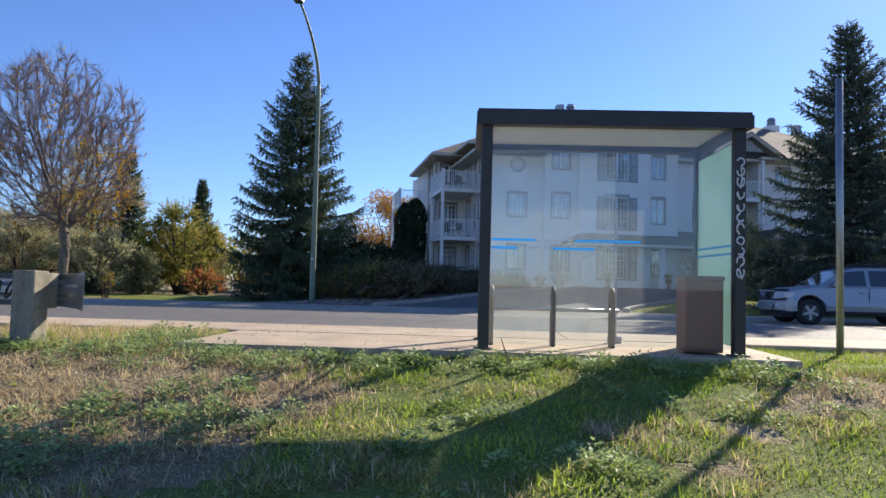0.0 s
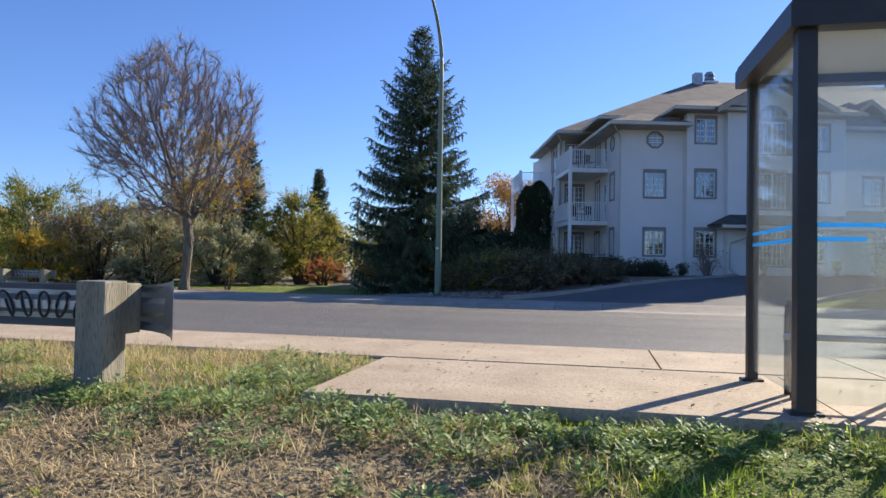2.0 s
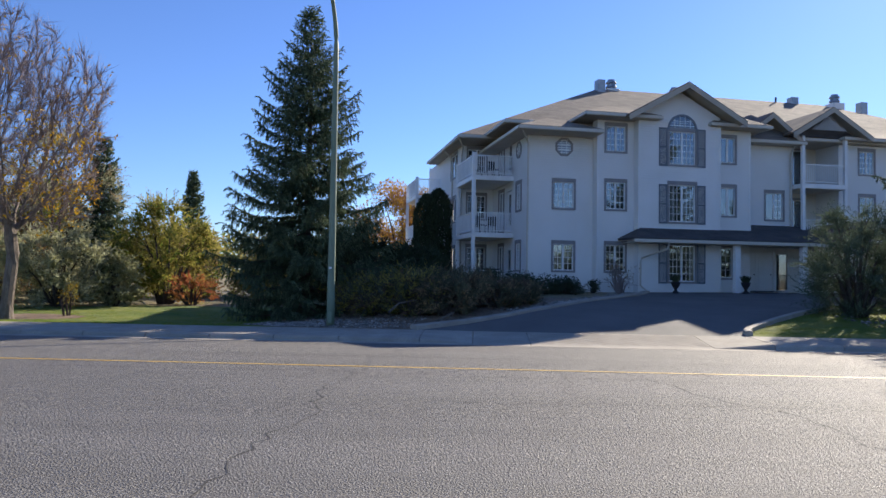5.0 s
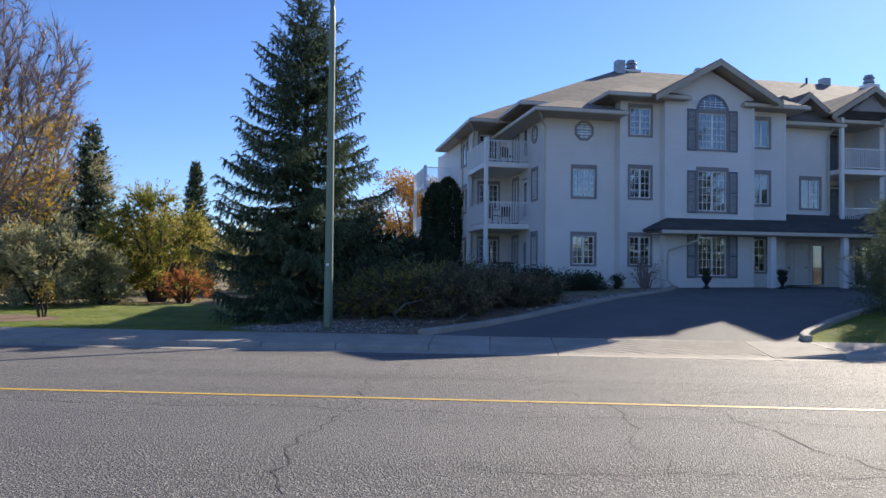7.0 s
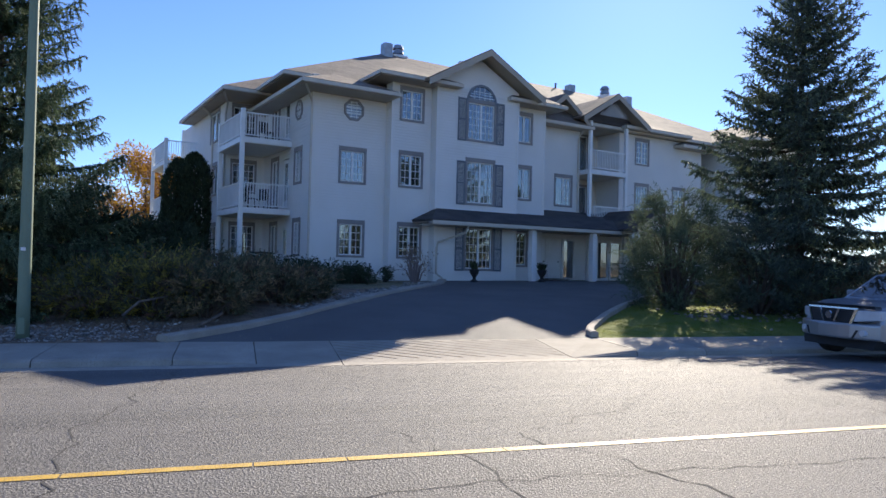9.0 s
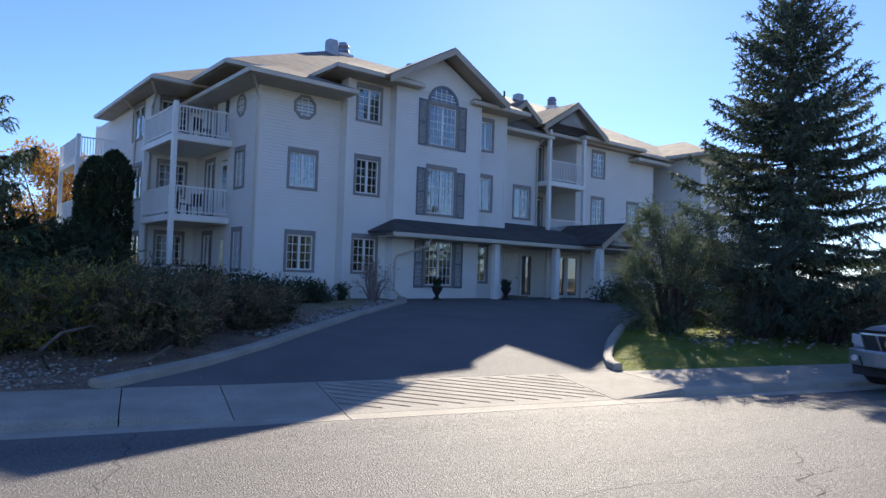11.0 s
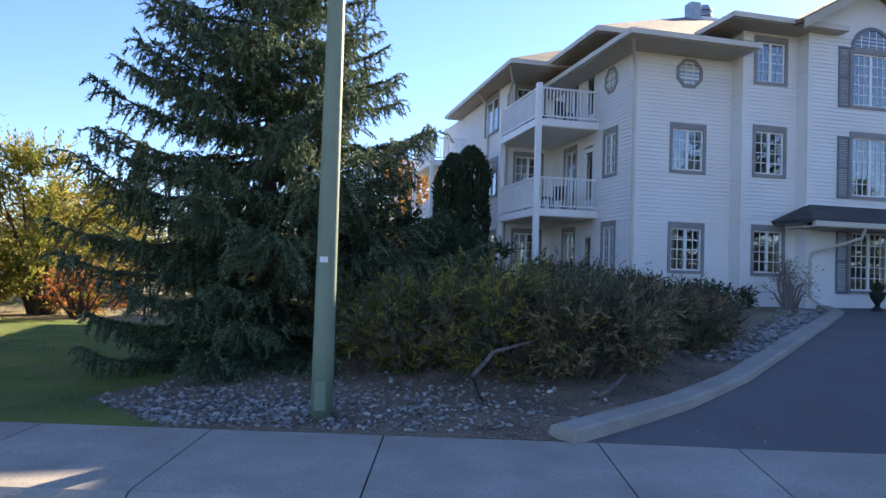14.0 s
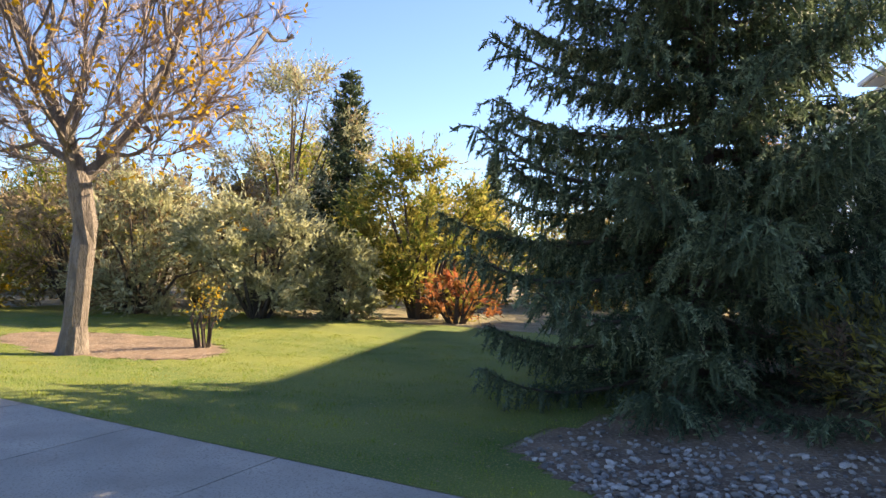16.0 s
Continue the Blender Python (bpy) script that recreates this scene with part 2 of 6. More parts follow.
M_TYRE = mat("tyre_rubber", (0.016, 0.016, 0.016), (0.025, 0.025, 0.025), 6, 0.85, 0.3)
M_CHROME = mat("chrome", (0.55, 0.56, 0.57), (0.62, 0.63, 0.64), 2, 0.15, 0.0, metal=1.0)
M_CARGLASS = glass("tinted_car_glass", (0.18, 0.2, 0.2), 0.16)
M_LAMP = mat("headlamp_lens", (0.5, 0.52, 0.55), (0.6, 0.62, 0.65), 4, 0.1, 0.0)
M_AMBER = mat("amber_lens", (0.55, 0.16, 0.05), (0.6, 0.2, 0.06), 4, 0.2, 0.0)
M_BIN = mat("brown_bin", (0.12, 0.045, 0.035), (0.17, 0.065, 0.05), 3, 0.65, 0.2)
M_BLUE = mat("blue_decal", (0.08, 0.52, 0.88), (0.10, 0.57, 0.92), 4, 0.5, 0.0, sub=0.5)
M_TAGPAINT = mat("white_marker", (0.65, 0.65, 0.66), (0.72, 0.72, 0.73), 8, 0.6, 0.0)
M_BLACKPAINT = mat("black_marker", (0.02, 0.02, 0.02), (0.03, 0.03, 0.03), 8, 0.6, 0.0)
M_TEAL = mat("frosted_teal_panel", (0.42, 0.58, 0.54), (0.50, 0.66, 0.62), 2, 0.4, 0.05, sub=0.6)
M_LAWNSOIL = mat("lawn_turf", (0.06, 0.12, 0.015), (0.16, 0.195, 0.03), 0.5, 0.95, 1.0, 50, dist=0.03, c3=(0.28, 0.25, 0.06))
M_HILL = mat("golden_far_slope", (0.30, 0.20, 0.06), (0.42, 0.30, 0.10), 0.08, 0.95, 0.3, 1.0)
M_CANOPY = mat("shelter_ceiling", (0.55, 0.54, 0.50), (0.62, 0.61, 0.57), 2, 0.6, 0.1)


# ---- mesh helpers ----
def empty(name, m, label, category, group="", kind=""):
    ob = new(name)
    ob.matrix_world = m
    return tagged(ob, label, category, group, kind)


def part(name, bm, material, parent=None, label="", smooth=False):
    me = bpy.data.meshes.new(name)
    bm.normal_update()
    bm.to_mesh(me)
    bm.free()
    if smooth:
        me.polygons.foreach_set("use_smooth", [True] * len(me.polygons))
    me.materials.append(material)
    ob = new(name, me)
    if parent is not None:
        ob.parent = parent
    return tagged(ob, label)


def mesh_from(name, verts, faces, material, parent=None, label=""):
    me = bpy.data.meshes.new(name)
    me.from_pydata(verts, [], faces)
    me.materials.append(material)
    ob = new(name, me)
    if parent is not None:
        ob.parent = parent
    return tagged(ob, label)


def box(bm, x0, x1, y0, y1, z0, z1, m=None):
    vs = [bm.verts.new(Vector(c) if m is None else m @ Vector(c)) for c in
          ((x0, y0, z0), (x1, y0, z0), (x1, y1, z0), (x0, y1, z0), (x0, y0, z1), (x1, y0, z1), (x1, y1, z1), (x0, y1, z1))]
    fs = [bm.faces.new([vs[i] for i in q]) for q in ((3, 2, 1, 0), (4, 5, 6, 7), (0, 1, 5, 4), (1, 2, 6, 5), (2, 3, 7, 6), (3, 0, 4, 7))]
    return vs, fs


def bevbox(x0, x1, y0, y1, z0, z1, w=0.01, seg=2, m=None):
    bm = bmesh.new()
    box(bm, x0, x1, y0, y1, z0, z1, m)
    bmesh.ops.bevel(bm, geom=bm.edges[:], offset=w, segments=seg, affect="EDGES", profile=0.6)
    return bm


def tube(bm, pts, rads, n=8, cap=True):
    """A tapered tube along points."""
    rings = []
    for i, p in enumerate(pts):
        p = Vector(p)
        d = (Vector(pts[min(i + 1, len(pts) - 1)]) - Vector(pts[max(i - 1, 0)])).normalized()
        a = d.cross(Vector((0, 0, 1)))
        if a.length < 0.05:
            a = d.cross(Vector((1, 0, 0)))
        a.normalize()
        b = d.cross(a)
        rings.append([bm.verts.new(p + (a * math.cos(k * 2 * math.pi / n) + b * math.sin(k * 2 * math.pi / n)) * rads[i]) for k in range(n)])
    for r0, r1 in zip(rings, rings[1:]):
        for k in range(n):
            bm.faces.new((r0[k], r0[(k + 1) % n], r1[(k + 1) % n], r1[k]))
    if cap:
        bm.faces.new(rings[0][::-1])
        bm.faces.new(rings[-1])


def prism(bm, pts, axis, lo, hi):
    """Extrudes a closed outline of 2D points along axis 0, 1 or 2 from lo to hi."""
    def put(p, h):
        c = list(p)
        c.insert(axis, h)
        return bm.verts.new(c)
    a = [put(p, lo) for p in pts]
    b = [put(p, hi) for p in pts]
    n = len(pts)
    for i in range(n):
        bm.faces.new((a[i], a[(i + 1) % n], b[(i + 1) % n], b[i]))
    bm.faces.new(a[::-1])
    bm.faces.new(b)
    bmesh.ops.recalc_face_normals(bm, faces=bm.faces[:])


def interp(x, pts):
    return float(np.interp(x, [p[0] for p in pts], [p[1] for p in pts]))


def smooth(a, b, x):
    t = min(1, max(0, (x - a) / (b - a)))
    return t * t * (3 - 2 * t)


# ---- the lie of the land ----
ROAD = ((9.2, 0.335), (12.5, 0.375), (15.8, 0.36), (18.5, 0.24), (22.65, 0.025))
NEAR = ((-1500, -1.2), (-30, -1.0), (-6, -0.40), (0, -0.17), (2.5, 0.06), (4.5, 0.27), (5.6, 0.40), (6.4, 0.45), (7.75, 0.46))
FAR_R = ((24.4, 0.0), (28, 0.36), (31, 0.58), (36, 0.77), (40, 0.85), (3000, 0.9))
FAR_L = ((24.4, 0.0), (27, -0.16), (40, -0.12), (60, 0.0), (3000, 3.0))


def road_z(y):
    return interp(y, ROAD)


def land_z(x, y):
    if y <= 7.76:
        return interp(y, NEAR) + 0.05 * noise.noise((x * 0.45, y * 0.45, 0)) * (1 if y > -20 else 0)
    if y < 24.35:
        return (0.46 if y < 9.2 else road_z(y)) - 0.25
    f = smooth(-10.5, -3.0, x)
    if y > 45:
        f *= 1 - smooth(45, 140, y)
    return 0.2 + f * interp(y, FAR_R) + (1 - f) * interp(y, FAR_L)


def build_ground():
    xs = [-1500, -700, -300, -150, -90, -60] + [-45 + i for i in range(95)] + [55, 70, 100, 180, 400, 800, 1500]
    ys = [-1200, -400, -120, -50, -25, -12, -8, -5, -3] + [-2 + 0.5 * i for i in range(19)] + [7.0, 7.4, 7.75, 7.77, 15, 24.34, 24.36] + [25 + i for i in range(40)] + [68, 75, 85, 100, 130, 200, 400, 1000, 2800]
    vs = [(x, y, land_z(x, y)) for y in ys for x in xs]
    w = len(xs)
    fs = [(j * w + i, j * w + i + 1, (j + 1) * w + i + 1, (j + 1) * w + i) for j in range(len(ys) - 1) for i in range(w - 1)]
    ob = mesh_from("ground", vs, fs, M_GROUND)
    tagged(ob, "rough autumn turf over brown soil", "ground", kind="structure")


build_ground()


def build_road():
    xs = [-400, -150, -80, -40, -20, -10, -5, 0, 5, 10, 20, 40, 80, 150, 400]
    ys = [9.2, 10, 11, 12.5, 14, 15.8, 17, 18.5, 20, 21.5, 22.7]
    vs = [(x, y, road_z(y)) for y in ys for x in xs]
    w = len(xs)
    fs = [(j * w + i, j * w + i + 1, (j + 1) * w + i + 1, (j + 1) * w + i) for j in range(len(ys) - 1) for i in range(w - 1)]
    tagged(mesh_from("road", vs, fs, M_ASPHALT), "sun-bleached grey asphalt road with cracks", "road", kind="structure")


build_road()


def near_walk():
    ob = empty("pavement", Matrix.Identity(4), "buff concrete roadside walk with joints and kerb", "pavement", kind="structure")
    edges = [-60.2 + 3.1 * i for i in range(19)]
    cuts = [-26.9, -23.5, -20.2, -17.0, -13.8, -10.7, -8.4, -6.2, -3.9, -2.16, -0.6, 0.95, 2.5, 4.05, 5.6, 7.2, 10.3, 13.5, 17.0, 20.5, 24.0]
    for a, b in zip(cuts, cuts[1:]):
        bm = bmesh.new()
        prism(bm, [(7.77, 0.49), (7.79, 0.502), (9.06, 0.498), (9.066, 0.2), (7.77, 0.2)], 0, a + 0.008, b - 0.008)
        part("slab", bm, M_CONCRETE, ob)
        bm = bmesh.new()
        prism(bm, [(9.076, 0.2), (9.076, 0.488), (9.085, 0.497), (9.17, 0.490), (9.23, 0.462), (9.27, 0.36), (9.30, 0.2)], 0, a + 0.005, b - 0.005)
        part("kerb", bm, M_CONCRETE, ob)
    bm = bmesh.new()
    prism(bm, [(7.77, 0.49), (9.12, 0.49), (9.21, 0.46), (9.27, 0.34), (9.30, 0.2), (7.77, 0.2)], 0, -400, -26.95)
    prism(bm, [(7.77, 0.49), (9.12, 0.49), (9.21, 0.46), (9.27, 0.34), (9.30, 0.2), (7.77, 0.2)], 0, 24.05, 400)
    part("walk_run", bm, M_CONCRETE, ob)
    bm = bmesh.new()
    box(bm, -27, 24, 7.80, 9.15, 0.3, 0.475)
    part("joint_bed", bm, M_MULCH, ob)
    pad = empty("pavement_pad", Matrix.Identity(4), "buff concrete pad of the bus stop", "pavement", kind="structure")
    for a, b in ((-2.78, 0.2), (0.2, 2.75)):
        bm = bmesh.new()
        box(bm, a + 0.006, b - 0.006, 6.12, 7.74, 0.25, 0.50)
        part("slab", bm, M_CONCRETE, pad)


near_walk()


def far_walk():
    ob = empty("pavement_far", Matrix.Identity(4), "grey concrete walk with kerb across the road", "pavement", kind="structure")
    full = [(22.60, -0.1), (22.62, 0.02), (22.66, 0.13), (22.72, 0.165), (22.80, 0.172), (24.38, 0.215), (24.38, -0.1)]
    low = [(22.60, -0.1), (22.62, 0.03), (22.66, 0.045), (22.72, 0.05), (22.80, 0.055), (24.38, 0.208), (24.38, -0.1)]

    def slab(a, b, pa, pb):
        bm = bmesh.new()
        va = [bm.verts.new((a + 0.008, *p)) for p in pa]
        vb = [bm.verts.new((b - 0.008, *p)) for p in pb]
        n = len(va)
        for i in range(n):
            bm.faces.new((va[i], va[(i + 1) % n], vb[(i + 1) % n], vb[i]))
        bm.faces.new(va[::-1])
        bm.faces.new(vb)
        bmesh.ops.recalc_face_normals(bm, faces=bm.faces[:])
        part("slab", bm, M_CONCRETE_G, ob)

    xs = [-38 + 1.62 * i for i in range(22)]
    xs = [x for x in xs if x < -4.9] + [-3.6]
    for a, b in zip(xs, xs[1:]):
        slab(a, b, full, full)
    slab(-3.6, -2.3, full, low)
    slab(-2.3, -0.88, low, low)
    slab(-0.88, 3.5, low, low)
    slab(3.5, 4.9, low, full)
    xs = [4.9 + 1.6 * i for i in range(18)]
    for a, b in zip(xs, xs[1:]):
        slab(a, b, full, full)
    bm = bmesh.new()
    prism(bm, full, 0, -400, -38.01)
    prism(bm, full, 0, xs[-1] + 0.01, 400)
    part("walk_run", bm, M_CONCRETE_G, ob)
    bm = bmesh.new()
    box(bm, -38, 32, 22.85, 24.3, -0.1, 0.04)
    part("joint_bed", bm, M_MULCH, ob)
    # gutter strip along the kerb
    bm = bmesh.new()
    for a, b in ((-60, -0.9), (-0.9, 3.5), (3.5, 40)):
        box(bm, a + 0.006, b - 0.006, 22.30, 22.63, -0.15, 0.047)
    part("gutter", bm, M_CONCRETE_G, ob)
    # diagonal scored grooves of the crossing
    bm = bmesh.new()
    for i in range(16):
        x = -2.6 + i * 0.42
        a, b = max(x, -0.85), min(x + 2.3, 3.46)
        if a < b:
            ya, yb = 24.30 - (a - x) * 0.62, 24.30 - (b - x) * 0.62
            za, zb = interp(ya, ((22.8, 0.055), (24.38, 0.208))), interp(yb, ((22.8, 0.055), (24.38, 0.208)))
            q = [bm.verts.new(c) for c in ((a, ya - 0.022, za + 0.004), (b, yb - 0.022, zb + 0.004), (b, yb + 0.022, zb + 0.004), (a, ya + 0.022, za + 0.004))]
            bm.faces.new(q)
    part("groove", bm, M_MULCH, ob)


far_walk()

DRIVE_L = ((24.3, -4.1), (24.8, -3.5), (25.6, -2.5), (26.8, -1.35), (28.3, -0.2), (31.5, 2.1), (35.2, 4.6), (37.4, 5.4), (38.6, 9.0), (46, 37))
DRIVE_R = ((24.3, 4.75), (25.3, 5.35), (26.8, 6.6), (28.6, 8.3), (30.4, 10.2), (31.2, 12.5), (31.8, 38), (46, 38))


def build_drive():
    ys = sorted(set([24.372, 24.6] + [25 + 0.5 * i for i in range(43)]))
    vs, fs, n = [], [], 16
    for y in ys:
        a, b = interp(y, DRIVE_L), interp(y, DRIVE_R)
        for i in range(n + 1):
            x = a + (b - a) * i / n
            vs.append((x, y, land_z(x, y) + 0.05 - 0.042 * (1 - smooth(24.3, 27.0, y))))
    for j in range(len(ys) - 1):
        for i in range(n):
            k = j * (n + 1) + i
            fs.append((k, k + 1, k + n + 2, k + n + 1))
    tagged(mesh_from("road_driveway", vs, fs, M_DRIVE), "dark asphalt driveway rising to the porch", "driveway", kind="structure")


build_drive()


def sweep_kerb(name, pts, w, h, label):
    bm = bmesh.new()
    rows = []
    for i, (x, y) in enumerate(pts):
        x0, y0 = pts[max(i - 1, 0)]
        x1, y1 = pts[min(i + 1, len(pts) - 1)]
        d = Vector((x1 - x0, y1 - y0, 0)).normalized()
        s = Vector((-d.y, d.x, 0))
        z = land_z(x, y) + 0.04
        c = Vector((x, y, z))
        rows.append([bm.verts.new(c + s * a + Vector((0, 0, b))) for a, b in ((-w / 2, -0.1), (-w / 2 + 0.01, h * 0.8), (-w / 2 + 0.05, h), (w / 2 - 0.05, h), (w / 2 - 0.01, h * 0.8), (w / 2, -0.1))])
    for a, b in zip(rows, rows[1:]):
        for k in range(5):
            bm.faces.new((a[k], a[k + 1], b[k + 1], b[k]))
    bm.faces.new(rows[0])
    bm.faces.new(rows[-1][::-1])
    bmesh.ops.recalc_face_normals(bm, faces=bm.faces[:])
    tagged(part(name, bm, M_CONCRETE_G), label, "kerb", kind="structure")


def edge_points(tab, y0, y1, step=0.4):
    n = int((y1 - y0) / step)
    return [(interp(y0 + (y1 - y0) * i / n, tab), y0 + (y1 - y0) * i / n) for i in range(n + 1)]


sweep_kerb("trim_kerb", edge_points(DRIVE_L, 24.45, 37.3), 0.34, 0.09, "low concrete kerb beside the driveway")
sweep_kerb("trim_kerb", [(5.0, 24.5)] + edge_points(DRIVE_R, 24.8, 31.6), 0.2, 0.10, "low concrete kerb round the lawn")

# centre line and cracks on the road
bm = bmesh.new()
rng = random.Random(5)
x = -120.0
while x < 120:
    l = rng.uniform(0.5, 1.4) if -25 < x < 25 else 8
    w0 = 0.055
    q = [bm.verts.new((px, py, road_z(py) + 0.005)) for px, py in ((x, 15.86 - w0), (x + l, 15.86 - w0), (x + l, 15.86 + w0), (x, 15.86 + w0))]
    bm.faces.new(q)
    x += l + (0.012 if -25 < x < 25 else 0)
tagged(part("trim_centre_line", bm, M_LINE), "worn yellow centre line painted on asphalt", "road marking", kind="structure")


def crack(bm, x0, y0, x1, y1, w, seed, jag=0.12):
    r = random.Random(seed)
    n = max(6, int(math.hypot(x1 - x0, y1 - y0) / 0.16))
    d = Vector((x1 - x0, y1 - y0)).normalized()
    s = Vector((-d.y, d.x))
    off, prev = 0.0, None
    for i in range(n + 1):
        f = i / n
        off = off * 0.85 + r.uniform(-jag, jag)
        c = Vector((x0 + (x1 - x0) * f, y0 + (y1 - y0) * f)) + s * off
        ww = w * r.uniform(0.25, 1.0)
        a, b = c - s * ww, c + s * ww
        cur = [bm.verts.new((p.x, p.y, road_z(p.y) + 0.004)) for p in (a, b)]
        if prev:
            bm.faces.new((prev[0], cur[0], cur[1], prev[1]))
        prev = cur


bm = bmesh.new()
crack(bm, -3.9, 9.8, -3.7, 22.3, 0.011, 1, 0.10)
crack(bm, 1.6, 10.5, -0.1, 16.5, 0.010, 2)
crack(bm, -0.1, 16.5, 2.8, 19.0, 0.009, 12)
crack(bm, -9.5, 15.15, 6, 15.0, 0.008, 3, 0.08)
crack(bm, -4.5, 17.1, 9, 16.9, 0.006, 4, 0.08)
crack(bm, -2.6, 13.2, 7, 13.4, 0.007, 6, 0.08)
crack(bm, -5, 18.3, 6, 18.2, 0.005, 7, 0.07)
crack(bm, -1.1, 13.3, -1.4, 16.8, 0.007, 8)
crack(bm, 3.4, 14, 4.2, 20, 0.008, 9)
crack(bm, -10.5, 10, -11.5, 22, 0.009, 10)
tagged(part("trim_road_crack", bm, M_CRACK), "thin dark cracks in the road asphalt", "crack", kind="structure")


# ---- the apartment building ----
BUILD = pose(0.05, 37.45, 0.0, 0, 0, 14.5)
house = empty("apartment_building", BUILD, "three-storey white-sided apartment building with brown shingle roof", "building")
G, F2, F3, TOP = 0.95, 3.78, 6.58, 9.0
LAP = 0.115


class Wall:
    """A wall from p to q, seen from outside with p at its left; openings are (s0, s1, z0, z1) along it."""

    def __init__(self, p, q, z0, z1, holes=(), material=None, thick=0.22, lap=True, top=None):
        self.p, self.q = Vector((*p, 0)), Vector((*q, 0))
        self.len = (self.q - self.p).length
        self.d = (self.q - self.p).normalized()
        self.n = Vector((self.d.y, -self.d.x, 0))
        self.m = Matrix(((self.d.x, self.n.x, 0, self.p.x), (self.d.y, self.n.y, 0, self.p.y), (0, 0, 1, 0), (0, 0, 0, 1)))
        mt = material or M_SIDING
        bm = bmesh.new()
        ss = sorted(set([0, self.len] + [h[0] for h in holes] + [h[1] for h in holes]))
        zs = sorted(set([z0, z1] + [h[2] for h in holes] + [h[3] for h in holes]))
        for a, b in zip(ss, ss[1:]):
            run = None
            for c, e in list(zip(zs, zs[1:])) + [(None, None)]:
                solid = c is not None and not any(h[0] <= (a + b) / 2 <= h[1] and h[2] <= (c + e) / 2 <= h[3] for h in holes)
                if solid and run is None:
                    run = c
                if not solid and run is not None:
                    box(bm, a, b, -thick, 0, run, last, self.m)
                    run = None
                last = e
        self.ob = part("wall", bm, mt, house)
        if lap:
            vs, fs = [], []
            z = z0
            while z < z1 - 0.02:
                t = min(z + LAP, z1)
                zc = sorted(set([z, t] + [v for h in holes for v in h[2:] if z < v < t]))
                for c, e in zip(zc, zc[1:]):
                    run = None
                    for a, b in list(zip(ss, ss[1:])) + [(None, None)]:
                        solid = a is not None and not any(h[0] <= (a + b) / 2 <= h[1] and h[2] <= (c + e) / 2 <= h[3] for h in holes)
                        if solid and run is None:
                            run = a
                        if not solid and run is not None:
                            oc, oe = 0.028 - 0.024 * (c - z) / LAP, 0.028 - 0.024 * (e - z) / LAP
                            k = len(vs)
                            vs += [self.m @ Vector(v) for v in ((run, oc, c), (lb, oc, c), (lb, oe, e), (run, oe, e), (run, 0.001, c), (lb, 0.001, c))]
                            fs += [(k, k + 1, k + 2, k + 3), (k + 4, k + 5, k + 1, k)]
                            run = None
                        lb = b
                z = t
            mesh_from("siding", vs, [f[::-1] for f in fs], mt, self.ob)

    def board(self, bm, s0, s1, z0, z1, out, back=0.0):
        box(bm, s0, s1, back, out, z0, z1, self.m)


def window(wall, s0, s1, z0, z1, cols=2, grid=(2, 4), trim=0.09, fill=None, grille="all"):
    """A casement window in an opening of a wall: casing, white sashes, panes, muntins, and what hangs behind."""
    bm = bmesh.new()
    wall.board(bm, s0 - trim, s0, z0 - trim, z1 + trim * 1.9, 0.045, -0.02)
    wall.board(bm, s1, s1 + trim, z0 - trim, z1 + trim * 1.9, 0.045, -0.02)
    wall.board(bm, s0, s1, z1, z1 + trim * 1.9, 0.045, -0.02)
    wall.board(bm, s0 - 0.02, s1 + 0.02, z0 - trim, z0, 0.06, -0.02)
    w = part("window", bm, M_CASING, house, "taupe-cased white casement window")
    bm = bmesh.new()
    f = 0.045
    each = (s1 - s0) / cols
    mun = bmesh.new()
    for c in range(cols):
        a, b = s0 + c * each, s0 + (c + 1) * each
        wall.board(bm, a, a + f, z0, z1, -0.01, -0.07)
        wall.board(bm, b - f, b, z0, z1, -0.01, -0.07)
        wall.board(bm, a + f, b - f, z0, z0 + f, -0.01, -0.07)
        wall.board(bm, a + f, b - f, z1 - f, z1, -0.01, -0.07)
        if grille == "all" or (grille == "right" and c == cols - 1):
            for i in range(1, grid[0]):
                x = a + f + (b - a - 2 * f) * i / grid[0]
                wall.board(mun, x - 0.011, x + 0.011, z0 + f, z1 - f, -0.022, -0.034)
            for i in range(1, grid[1]):
                z = z0 + f + (z1 - z0 - 2 * f) * i / grid[1]
                wall.board(mun, a + f, b - f, z - 0.011, z + 0.011, -0.024, -0.036)
    part("sash", bm, M_WHITE, w, "white sash")
    if mun.faces:
        part("muntins", mun, M_WHITE, w, "white glazing bars")
    else:
        mun.free()
    bm = bmesh.new()
    wall.board(bm, s0, s1, z0, z1, -0.036, -0.044)
    g = part("pane", bm, M_GLASS, w)
    g.visible_shadow = False
    # flat sheet behind the pane, its colour painting the unlit room
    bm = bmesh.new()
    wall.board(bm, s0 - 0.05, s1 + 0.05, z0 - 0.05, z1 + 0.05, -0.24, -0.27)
    part("room_dark", bm, M_ROOM_SHADE, w)
    if fill:
        l = s1 - s0
        for a, b in fill:
            bm = bmesh.new()
            n = max(3, int((b - a) * l / 0.06))
            pts = [(s0 + l * (a + (b - a) * i / n), -0.14 + 0.018 * (i % 2)) for i in range(n + 1)]
            for (xa, ya), (xb, yb) in zip(pts, pts[1:]):
                bm.faces.new([bm.verts.new(wall.m @ Vector(v)) for v in ((xa, ya, z0), (xb, yb, z0), (xb, yb, z1), (xa, ya, z1))])
            bmesh.ops.remove_doubles(bm, verts=bm.verts[:], dist=0.0005)
            part("curtain", bm, M_CURTAIN, w, "pale curtain")
    return w


